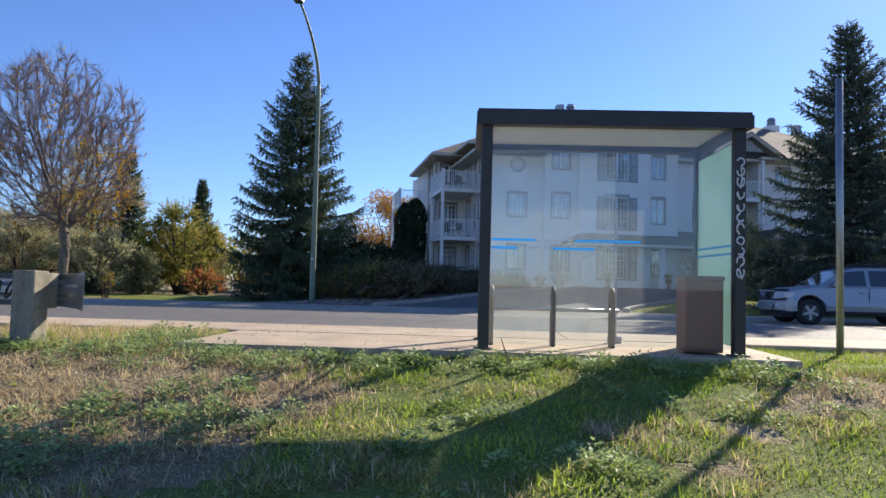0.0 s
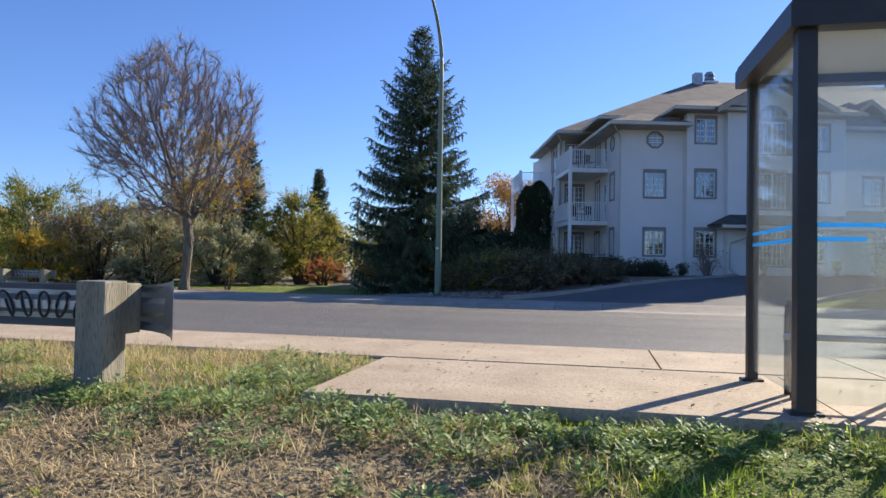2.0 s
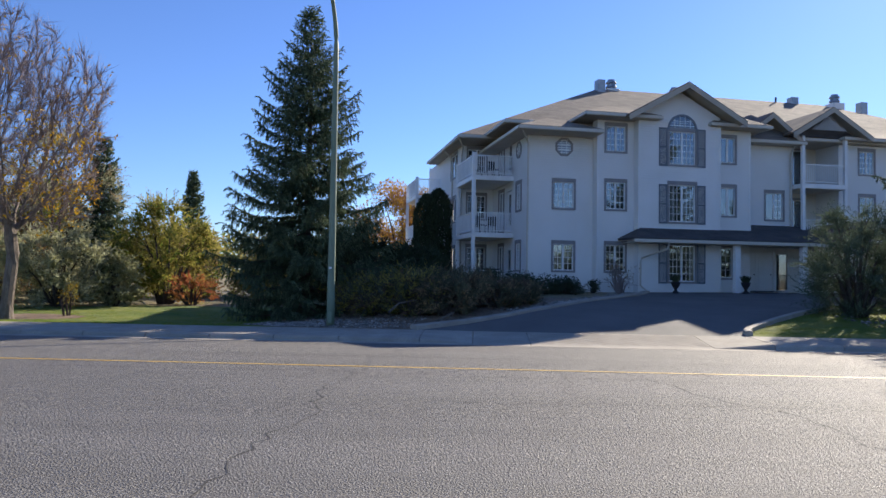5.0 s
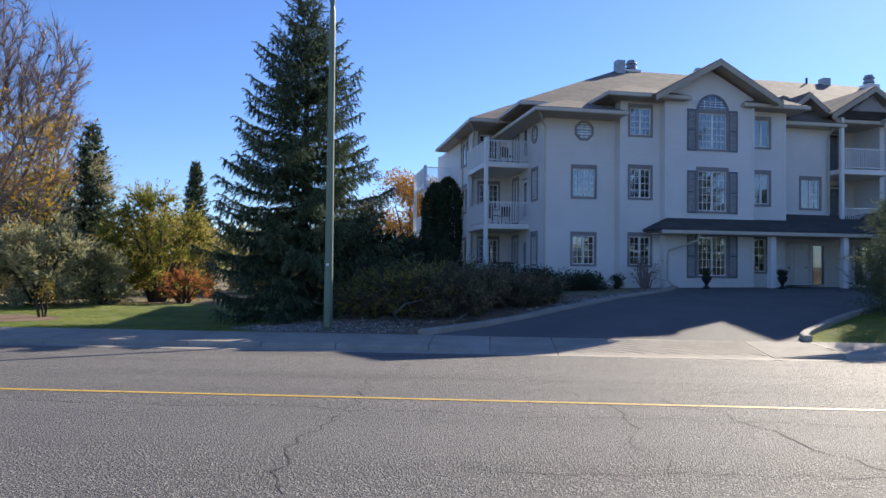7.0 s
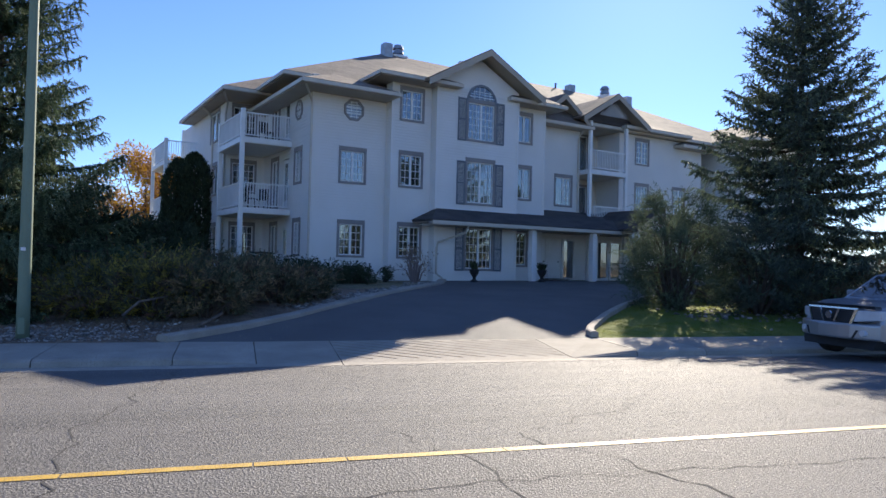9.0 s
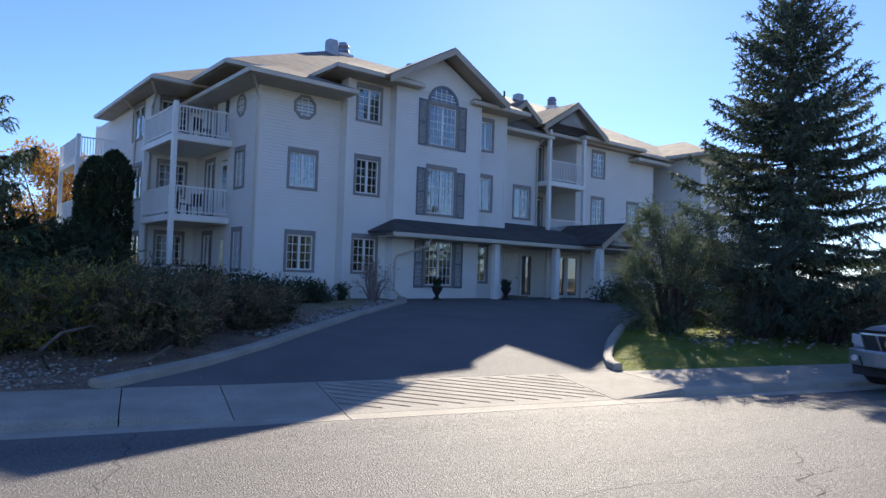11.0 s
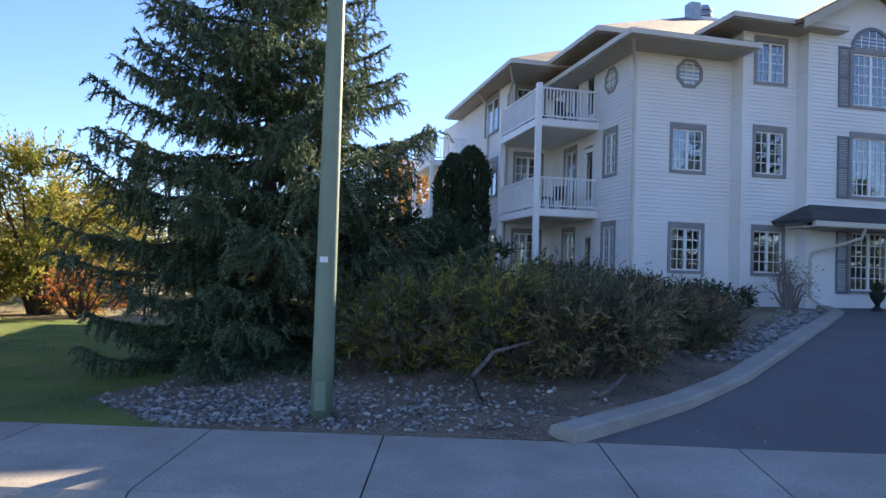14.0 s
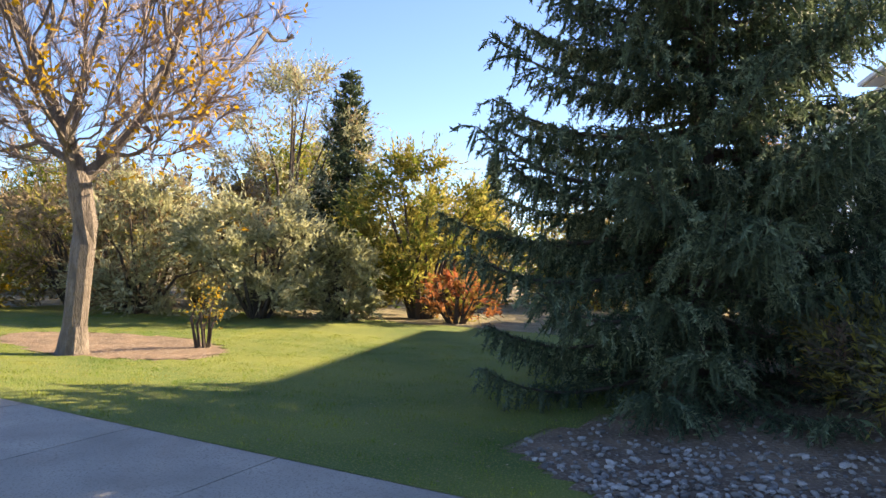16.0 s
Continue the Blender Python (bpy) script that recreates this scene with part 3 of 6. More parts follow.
def shutters(wall, s0, s1, z0, z1, w=0.42):
    for a, b in ((s0 - w - 0.1, s0 - 0.1), (s1 + 0.1, s1 + w + 0.1)):
        bm = bmesh.new()
        wall.board(bm, a, a + 0.05, z0, z1, 0.05, 0.015)
        wall.board(bm, b - 0.05, b, z0, z1, 0.05, 0.015)
        for z in (z0, (z0 + z1) / 2 - 0.03, z1 - 0.06):
            wall.board(bm, a + 0.05, b - 0.05, z, z + 0.06, 0.05, 0.015)
        n = int((z1 - z0) / 0.05)
        for i in range(n):
            z = z0 + (z1 - z0) * i / n
            wall.board(bm, a + 0.05, b - 0.05, z + 0.004, z + 0.036, 0.036, 0.012)
        part("shutter", bm, M_TRIM, house, "grey-blue louvred shutter")


def octagon(wall, s, z, r):
    bm = bmesh.new()
    k = [(math.cos(math.pi / 8 + i * math.pi / 4), math.sin(math.pi / 8 + i * math.pi / 4)) for i in range(8)]
    for i in range(8):
        a, b = k[i], k[(i + 1) % 8]
        ring = []
        for y in (0.05, 0.0):
            for rr in (r, r + 0.1):
                ring.append([bm.verts.new(wall.m @ Vector((s + rr * p[0], y, z + rr * p[1]))) for p in (a, b)])
        for x, y in ((0, 1), (1, 3), (3, 2), (2, 0)):
            bm.faces.new((ring[x][0], ring[x][1], ring[y][1], ring[y][0]))
    bmesh.ops.remove_doubles(bm, verts=bm.verts[:], dist=0.001)
    bmesh.ops.recalc_face_normals(bm, faces=bm.faces[:])
    w = part("window", bm, M_CASING, house, "octagonal grey-cased window")
    bm = bmesh.new()
    bm.faces.new([bm.verts.new(wall.m @ Vector((s + r * p[0], 0.022, z + r * p[1]))) for p in k])
    part("pane", bm, M_GLASS, w).visible_shadow = False
    bm = bmesh.new()
    bm.faces.new([bm.verts.new(wall.m @ Vector((s + r * p[0], 0.0185, z + r * p[1]))) for p in k])
    part("room_dark", bm, M_CURTAIN, w)
    bm = bmesh.new()
    for o in (-r / 3, r / 3):
        wall.board(bm, s + o - 0.012, s + o + 0.012, z - r * 0.9, z + r * 0.9, 0.034, 0.024)
        wall.board(bm, s - r * 0.9, s + r * 0.9, z + o - 0.012, z + o + 0.012, 0.036, 0.025)
    part("muntins", bm, M_WHITE, w, "white glazing bars")


def rows(*cells):
    return [c for c in cells]


# block A: corner block with a hip roof of its own
WZ = ((1.98, 3.2), (4.80, 6.1), (7.22, 8.5))
wa = Wall((0, 0), (3.15, 0), G - 0.3, 8.25, [(1.2, 2.2, 1.98, 3.2), (1.2, 2.2, 4.88, 6.08)])
window(wa, 1.2, 2.2, 1.98, 3.2, fill=((0.0, 0.2), (0.45, 0.6)))
window(wa, 1.2, 2.2, 4.88, 6.08, fill=((0, 1),))
octagon(wa, 1.7, 7.72, 0.36)
was = Wall((0, 6.0), (0, 0), G - 0.3, 8.9, [(4.2, 4.95, 1.98, 3.25), (4.2, 4.95, 4.85, 6.1), (1.2, 2.1, 1.2, 3.2), (1.2, 2.1, 3.98, 6.0), (1.2, 2.1, 6.78, 8.6), (2.7, 3.4, 1.12, 3.1), (2.7, 3.4, 3.9, 5.95), (2.7, 3.4, 6.7, 8.65)])
for z0, z1 in ((1.98, 3.25), (4.85, 6.1)):
    window(was, 4.2, 4.95, z0, z1, fill=((0.1, 0.9),))
octagon(was, 4.55, 7.74, 0.33)
for z0, z1 in ((1.2, 3.2), (3.98, 6.0), (6.78, 8.6)):
    window(was, 1.2, 2.1, z0 + 0.0, z1, cols=2, grille="none", fill=((0.0, 0.35),))
for z0 in (1.12, 3.9, 6.7):
    bm = bmesh.new()
    was.board(bm, 2.7, 2.82, z0, z0 + 2.0, -0.02, -0.07)
    was.board(bm, 3.28, 3.4, z0, z0 + 2.0, -0.02, -0.07)
    was.board(bm, 2.82, 3.28, z0, z0 + 0.3, -0.02, -0.07)
    was.board(bm, 2.82, 3.28, z0 + 1.86, z0 + 2.0, -0.02, -0.07)
    dr = part("door", bm, M_WHITE, house, "white glazed balcony door")
    bm = bmesh.new()
    was.board(bm, 2.82, 3.28, z0 + 0.3, z0 + 1.86, -0.04, -0.05)
    part("pane", bm, M_GLASS, dr).visible_shadow = False
    # near-black sheet in place of the shaded room behind the door
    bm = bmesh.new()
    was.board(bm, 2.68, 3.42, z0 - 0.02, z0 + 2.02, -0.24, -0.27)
    part("room_dark", bm, M_ROOM_SHADE, dr)

# return between A and B, block B
Wall((3.15, 0), (3.15, -0.5), G - 0.3, 9.0)
wb = Wall((3.15, -0.5), (4.98, -0.5), G - 0.3, 9.0, [(0.42, 1.38, *WZ[0]), (0.42, 1.38, 4.85, 6.1), (0.42, 1.38, 7.55, 8.72)])
window(wb, 0.42, 1.38, *WZ[0], fill=((0.5, 0.62),))
window(wb, 0.42, 1.38, 4.85, 6.1)
window(wb, 0.42, 1.38, 7.55, 8.72, fill=((0.0, 0.25), (0.5, 0.7)))

# the bay with the big windows under the gable
Wall((4.98, -0.5), (4.98, -0.95), G - 0.3, 9.0)
BW = (1.52, 2.86)
wc = Wall((4.98, -0.95), (9.15, -0.95), G - 0.3, 9.05, [(*BW, 1.55, 3.25), (*BW, 4.32, 6.05), (*BW, 7.0, 8.55)])
window(wc, *BW, 1.55, 3.25, grid=(3, 5), fill=((0.0, 0.12), (0.88, 1)))
window(wc, *BW, 4.32, 6.05, grid=(3, 5), fill=((0.0, 0.3), (0.62, 1)))
window(wc, *BW, 7.0, 8.55, grid=(3, 5), fill=((0.4, 0.6),))
shutters(wc, *BW, 1.45, 3.32)
shutters(wc, *BW, 4.22, 6.05)
shutters(wc, *BW, 6.9, 8.7)
# arched head over the top window
bm = bmesh.new()
cx, r0 = (BW[0] + BW[1]) / 2, (BW[1] - BW[0]) / 2
arc = [(math.cos(math.pi * i / 16), math.sin(math.pi * i / 16)) for i in range(17)]
for p, q in zip(arc, arc[1:]):
    cells = []
    for y in (0.055, 0.0):
        for rr in (r0, r0 + 0.1):
            cells.append([bm.verts.new(wc.m @ Vector((cx + rr * c[0], y, 8.6 + rr * c[1]))) for c in (p, q)])
    for a, b in ((0, 1), (1, 3), (3, 2), (2, 0)):
        bm.faces.new((cells[a][0], cells[a][1], cells[b][1], cells[b][0]))
bmesh.ops.remove_doubles(bm, verts=bm.verts[:], dist=0.001)
bmesh.ops.recalc_face_normals(bm, faces=bm.faces[:])
arch = part("window", bm, M_TRIM, house, "arched window head with grey casing")
bm = bmesh.new()
bm.faces.new([bm.verts.new(wc.m @ Vector((cx + r0 * c[0], 0.028, 8.6 + r0 * c[1]))) for c in arc])
part("pane", bm, M_GLASS, arch).visible_shadow = False
# dark sheet painted as the unlit space behind the arch
bm = bmesh.new()
bm.faces.new([bm.verts.new(wc.m @ Vector((cx + r0 * c[0], 0.021, 8.6 + r0 * c[1]))) for c in arc])
part("room_dark", bm, M_ROOM_SHADE, arch)
bm = bmesh.new()
for o in (-0.4, -0.13, 0.13, 0.4):
    h = math.sqrt(max(0.0, r0 * r0 - o * o))
    wc.board(bm, cx + o - 0.012, cx + o + 0.012, 8.6, 8.6 + h - 0.01, 0.042, 0.03)
for o in (0.22, 0.44):
    h = math.sqrt(max(0.0, r0 * r0 - o * o))
    wc.board(bm, cx - h, cx + h, 8.6 + o - 0.012, 8.6 + o + 0.012, 0.043, 0.031)
part("muntins", bm, M_WHITE, arch, "white glazing bars")
# gable wall
APEX = 10.55
bm = bmesh.new()
prism(bm, [(4.98, 9.05), (9.15, 9.05), (9.15, 9.3), (7.07, APEX - 0.12), (4.98, 9.3)], 1, -0.95, -0.75)
part("gable_wall", bm, M_SIDING, house)

# block C and the set back block D
wcr = Wall((9.15, -0.95), (9.15, -0.4), G - 0.3, 9.0)
wd = Wall((9.15, -0.4), (11.1, -0.4), G - 0.3, 9.0, [(0.35, 1.15, 4.75, 6.1), (0.35, 1.15, 7.3, 8.5), (0.35, 1.0, 1.75, 3.2)])
window(wd, 0.35, 1.15, 4.75, 6.1, grille="none", fill=((0, 1),))
window(wd, 0.35, 1.15, 7.3, 8.5, grille="none", fill=((0, 0.5),))
window(wd, 0.35, 1.0, 1.75, 3.2, cols=1, grille="all", fill=((0.0, 0.3),))
Wall((11.1, -0.4), (11.1, 0.8), G - 0.3, 9.0)
we = Wall((11.1, 0.8), (14.4, 0.8), G - 0.3, 8.7, [(1.75, 2.75, 4.75, 6.1)])
window(we, 1.75, 2.75, 4.75, 6.1, grille="right", fill=((0, 0.45),))

# second balcony bay
wf = Wall((14.4, 2.4), (17.15, 2.4), G - 0.3, 9.6, [(0.6, 2.0, 3.95, 6.0), (0.6, 2.0, 6.75, 8.7)], material=M_STUCCO, lap=False)
for z0, z1 in ((3.95, 6.0), (6.75, 8.7)):
    window(wf, 0.6, 2.0, z0, z1, grille="none", trim=0.06, fill=((0, 0.4),))
Wall((14.4, 0.8), (14.4, 2.4), G - 0.3, 9.3)
Wall((17.15, 2.4), (17.15, 0.8), G - 0.3, 9.3)
wg = Wall((17.15, 0.8), (23.6, 0.8), G - 0.3, 9.0, [(1.25, 2.15, 4.75, 6.1), (1.25, 2.15, 7.3, 8.5), (4.2, 5.1, 4.75, 6.1)])
for a, z0, z1 in ((1.25, 4.75, 6.1), (1.25, 7.3, 8.5), (4.2, 4.75, 6.1)):
    window(wg, a, a + 0.9, z0, z1, fill=((0, 0.3),))
Wall((23.6, 0.8), (23.6, 3.0), G - 0.3, 9.0)
wh = Wall((23.6, 3.0), (29.2, 3.0), G - 0.3, 9.0, [(1.0, 2.2, 7.3, 8.5), (1.0, 2.2, 4.75, 6.1), (4.0, 5.0, 4.75, 6.1), (4.0, 5.0, 7.3, 8.5)])
for a, b, z0, z1 in ((1.0, 2.2, 7.3, 8.5), (1.0, 2.2, 4.75, 6.1), (4.0, 5.0, 4.75, 6.1), (4.0, 5.0, 7.3, 8.5)):
    window(wh, a, b, z0, z1, fill=((0, 0.3),))
Wall((25.2, 3.0), (25.2, -1.2), G - 0.3, 9.0)
wk = Wall((25.2, -1.2), (31.0, -1.2), G - 0.3, 9.0, [(0.7, 1.7, 7.3, 8.5), (0.7, 1.7, 4.75, 6.1)])
for z0, z1 in ((7.3, 8.5), (4.75, 6.1)):
    window(wk, 0.7, 1.7, z0, z1, fill=((0, 0.3),))
Wall((31.0, -1.2), (31.0, 9.0), G - 0.3, 9.0)
Wall((29.2, 3.0), (29.2, 16), G - 0.3, 9.0)
Wall((29.2, 16.0), (-1.75, 16.0), G - 0.3, 8.9)

# left wing: back wall of the balcony bay and the long side
wi = Wall((-1.75, 6.0), (0, 6.0), G - 0.3, 8.75, [(0.3, 1.3, 4.75, 6.0), (0.3, 1.3, 1.95, 3.2), (0.3, 1.3, 7.3, 8.5)])
for z0, z1 in ((4.75, 6.0), (1.95, 3.2), (7.3, 8.5)):
    window(wi, 0.3, 1.3, z0, z1, fill=((0.2, 0.5),))
wj = Wall((-1.75, 16.0), (-1.75, 6.0), G - 0.3, 8.75, [(7.2, 8.8, 7.2, 8.5), (7.2, 8.8, 4.7, 6.0), (7.2, 8.8, 1.9, 3.2)])
for z0, z1 in ((7.2, 8.5), (4.7, 6.0), (1.9, 3.2)):
    window(wj, 7.2, 8.8, z0, z1, grille="none", fill=((0, 0.5),))


# ---- roofs: each a solid slab with soffit ----
def roof(name, faces, material, soffit=None, label=""):
    bm = bmesh.new()
    for f in faces:
        bm.faces.new([bm.verts.new(p) for p in f])
    bmesh.ops.remove_doubles(bm, verts=bm.verts[:], dist=0.01)
    r = part(name, bm, material, house, label)
    sd = r.modifiers.new("thick", "SOLIDIFY")
    sd.thickness, sd.offset = 0.10, 1.0
    return r


def hip(x0, x1, y0, y1, ze, slope, material, name="roof"):
    w = min(x1 - x0, y1 - y0) / 2
    zr = ze + w * slope
    a, b, c, d = (x0, y0, ze), (x1, y0, ze), (x1, y1, ze), (x0, y1, ze)
    if x1 - x0 >= y1 - y0:
        e, f = (x0 + w, y0 + w, zr), (x1 - w, y0 + w, zr)
        faces = [(a, b, f, e), (b, c, f), (c, d, e, f), (d, a, e)]
    else:
        e, f = (x0 + w, y0 + w, zr), (x0 + w, y1 - w, zr)
        faces = [(a, b, e), (b, c, f, e), (c, d, f), (d, a, e, f)]
    roof(name, faces, material)
    bm = bmesh.new()
    box(bm, x0 + 0.04, x1 - 0.04, y0 + 0.04, y1 - 0.04, ze - 0.10, ze - 0.04)
    part("soffit", bm, M_SOFFIT, house, "beige soffit boards")
    bm = bmesh.new()
    for q in ((x0 - 0.08, x1 + 0.08, y0 - 0.09, y0 + 0.02), (x0 - 0.09, x0 + 0.02, y0 + 0.03, y1), (x1 - 0.02, x1 + 0.09, y0 + 0.03, y1)):
        box(bm, q[0], q[1], q[2], q[3], ze - 0.08, ze + 0.06)
    part("gutter", bm, M_GUTTER, house, "beige eaves gutter")


SL = 0.42
hip(-1.0, 31, 0.45, 17.0, 8.9, 0.50, M_SHINGLE)
hip(-2.4, 22, 3.87, 13.0, 8.8, 0.50, M_SHINGLE)
hip(-0.83, 3.05, -1.22, 6.0, 8.3, SL, M_SHINGLE)
hip(2.25, 5.9, -1.3, 8.0, 9.08, SL, M_SHINGLE)
hip(8.6, 11.7, -1.15, 8.0, 8.98, 0.55, M_SHINGLE)
hip(11.0, 14.6, 0.1, 8.0, 8.6, 0.92, M_SHINGLE)
hip(24.5, 31.7, -1.9, 9.5, 9.0, SL, M_SHINGLE)
hip(16.9, 21.8, 0.05, 8.0, 8.98, SL, M_SHINGLE)
hip(21.4, 24.2, 0.15, 8.0, 8.5, SL, M_SHINGLE)
hip(23.2, 30, 2.2, 16.5, 9.0, SL, M_SHINGLE)


def gable(x0, x1, y0, y1, ze, apex, material, name="roof"):
    xm = (x0 + x1) / 2
    roof(name, [((x0, y0, ze), (xm, y0, apex), (xm, y1, apex), (x0, y1, ze)), ((xm, y0, apex), (x1, y0, ze), (x1, y1, ze), (xm, y1, apex))], material)
    bm = bmesh.new()
    for a, b in (((x0, ze), (xm, apex)), ((x1, ze), (xm, apex))):
        v = [bm.verts.new(c) for c in ((a[0], y0 - 0.03, a[1] - 0.2), (b[0], y0 - 0.03, b[1] - 0.2), (b[0], y0 - 0.03, b[1] + 0.06), (a[0], y0 - 0.03, a[1] + 0.06))]
        v2 = [bm.verts.new(u.co + Vector((0, 0.04, 0))) for u in v]
        bm.faces.new(v)
        bm.faces.new(v2[::-1])
        for i in range(4):
            bm.faces.new((v[i], v2[i], v2[(i + 1) % 4], v[(i + 1) % 4]))
    bmesh.ops.recalc_face_normals(bm, faces=bm.faces[:])
    part("bargeboard", bm, M_SOFFIT, house, "beige bargeboard")
    bm = bmesh.new()
    for s, (a, b) in ((1, ((x0, ze), (xm, apex))), (-1, ((x1, ze), (xm, apex)))):
        v = [bm.verts.new(c) for c in ((a[0] + 0.05 * s, y0 + 0.02, a[1] - 0.05), (b[0], y0 + 0.02, b[1] - 0.07), (b[0], y0 + 1.0, b[1] - 0.07), (a[0] + 0.05 * s, y0 + 1.0, a[1] - 0.05))]
        bm.faces.new(v)
    part("soffit", bm, M_SOFFIT, house)


gable(4.15, 10.05, -1.7, 9.5, 8.98, APEX + 0.08, M_SHINGLE)
gable(13.6, 18.2, -0.35, 9.0, 8.95, 10.35, M_SHINGLE)
gable(11.15, 14.5, 0.12, 6.0, 8.72, 10.0, M_SHINGLE)


# ---- balconies ----
BALUSTERS = {}


def baluster_mesh(h):
    key = round(h, 2)
    if key not in BALUSTERS:
        bm = bmesh.new()
        box(bm, -0.015, 0.015, -0.015, 0.015, 0.12, h - 0.05)
        me = bpy.data.meshes.new("baluster")
        bm.to_mesh(me)
        bm.free()
        me.materials.append(M_WHITE)
        BALUSTERS[key] = me
    return BALUSTERS[key]


def railing(parent, p, q, z, h=1.0, gap=0.11):
    """Two rails and a row of balusters from p to q."""
    p, q = Vector((*p, 0)), Vector((*q, 0))
    d = (q - p).normalized()
    l = (q - p).length
    m = Matrix(((d.x, -d.y, 0, p.x), (d.y, d.x, 0, p.y), (0, 0, 1, z), (0, 0, 0, 1)))
    for z0, z1, w in ((h - 0.05, h, 0.03), (0.08, 0.12, 0.025)):
        bm = bmesh.new()
        box(bm, 0, l, -w, w, z0, z1, m)
        part("rail", bm, M_WHITE, parent)
    n = int(l / gap)
    for i in range(1, n):
        b = new("baluster", baluster_mesh(h))
        b.parent = parent
        b.matrix_local = m @ Matrix.Translation((l * i / n, 0, 0))


def balcony(u0, u1, v0, v1, z, sides):
    bm = bmesh.new()
    box(bm, u0, u1, v0, v1, z - 0.22, z)
    b = part("balcony", bm, M_WHITE, house, "white framed balcony")
    bm = bmesh.new()
    box(bm, u0 + 0.08, u1 - 0.03, v0 + 0.08, v1 - 0.03, z - 0.24, z - 0.221)
    part("underside", bm, M_STUCCO, b, "cream underside")
    if "f" in sides:
        railing(b, (u0 + 0.1, v0 + 0.06), (u1 - 0.04, v0 + 0.06), z)
    if "l" in sides:
        railing(b, (u0 + 0.06, v1 - 0.04), (u0 + 0.06, v0 + 0.1), z)


for z in (F2, F3):
    balcony(-2.1, -0.02, 2.24, 5.98, z, "fl")
    balcony(14.45, 17.1, 0.12, 2.38, z, "f")
    balcony(-3.4, -1.77, 11.5, 15.5, z, "fl")
for u, v, top in ((-2.02, 2.32, F3 + 1.12), (-2.02, 5.86, F3 + 1.05), (-3.32, 11.58, F3 + 1.1), (-3.32, 15.4, F3 + 1.0), (14.55, 0.2, 9.0), (17.02, 0.2, 9.0)):
    bm = bevbox(u - 0.085, u + 0.085, v - 0.085, v + 0.085, G - 0.2, top, 0.012, 1)
    part("post", bm, M_WHITE, house, "white boxed post")
bm = bmesh.new()
box(bm, -2.1, 0, 2.2, 6.0, 0.6, G + 0.04)
patio = part("patio", bm, M_CONCRETE_G, house)
railing(patio, (-2.0, 2.3), (-0.1, 2.3), G + 0.05, 0.95)
railing(patio, (-2.04, 5.8), (-2.04, 2.4), G + 0.05, 0.95)

# lattice in the small gables
def lattice(u0, u1, v, z0, z1, um):
    bm = bmesh.new()
    n = 12
    for i in range(-n, n):
        for s in (1, -1):
            x = um + i * 0.16
            pts = []
            for k in range(13):
                px, pz = x + s * (z1 - z0) * k / 12, z0 + (z1 - z0) * k / 12
                lim = (1 - (pz - z0) / (z1 - z0)) * (u1 - u0) / 2
                if abs(px - um) < lim:
                    pts.append((px, pz))
            if len(pts) > 1:
                (a, c), (b, e) = pts[0], pts[-1]
                y = v + 0.012 * s
                q = [bm.verts.new(w) for w in ((a - 0.02, y, c), (a + 0.02, y, c), (b + 0.02, y, e), (b - 0.02, y, e))]
                bm.faces.new(q)
    return bm


bm = lattice(14.9, 17.0, -0.05, 9.3, 10.1, 15.9)
part("lattice", bm, M_WHITE, house, "white lattice in the gable")
# dark backing wall: its colour stands in for the shaded void behind the lattice
bm = bmesh.new()
prism(bm, [(14.0, 9.0), (17.8, 9.0), (15.9, 10.2)], 1, 0.3, 0.4)
part("gable_wall", bm, M_SHINGLE_D, house)

# ---- pent roof over the ground floor and the porch ----
roof("pent_roof", [((4.2, -2.1, 3.38), (15.0, -2.1, 3.38), (15.0, -0.9, 3.92), (5.1, -0.9, 3.92)), ((4.2, -2.1, 3.38), (5.1, -0.9, 3.92), (4.2, -0.5, 3.40))], M_SHINGLE_D, label="dark shingled pent roof")
roof("pent_roof", [((9.2, -1.9, 3.45), (15.0, -1.9, 3.45), (15.0, 0.8, 4.35), (10.2, 0.8, 4.35)), ((15, -1.9, 3.45), (23.5, -1.9, 3.45), (23.5, 0.8, 4.35), (15, 0.8, 4.35))], M_SHINGLE_D, label="dark shingled pent roof")
bm = bmesh.new()
box(bm, 4.2, 14.6, -2.18, -2.06, 3.28, 3.42)
box(bm, 17.3, 23.5, -2.0, -1.88, 3.30, 3.46)
part("gutter", bm, M_GUTTER, house, "beige eaves gutter")
bm = bmesh.new()
box(bm, 4.25, 14.6, -2.05, -0.96, 3.26, 3.30)
box(bm, 9.2, 23.5, -1.87, 0.78, 3.31, 3.34)
part("soffit", bm, M_SOFFIT, house)
gable(14.3, 17.45, -3.2, 0.8, 3.42, 4.42, M_SHINGLE_D, "porch_roof")
bm = lattice(15.1, 16.65, -3.0, 3.5, 4.15, 15.87)
part("lattice", bm, M_WHITE, house, "white lattice in the gable")
# porch lattice backing, coloured dark in place of the void's shade
bm = bmesh.new()
prism(bm, [(14.5, 3.38), (17.2, 3.38), (15.87, 4.3)], 1, -2.9, -2.85)
part("gable_wall", bm, M_SHINGLE_D, house)
bm = bmesh.new()
box(bm, 14.4, 17.3, -3.1, -1.9, 3.3, 3.36)
part("soffit", bm, M_SOFFIT, house)
for u, v in ((9.5, -1.7), (12.9, -1.85), (14.55, -2.9), (15.4, -1.9), (17.15, -2.9), (18.2, -1.8), (20.6, -1.8)):
    bm = bevbox(u - 0.13, u + 0.13, v - 0.13, v + 0.13, G - 0.25, 3.32, 0.015, 1)
    part("column", bm, M_WHITE, house, "white boxed porch column")
bm = bmesh.new()
box(bm, 14.3, 20.8, -3.0, 0.78, 0.6, G + 0.02)
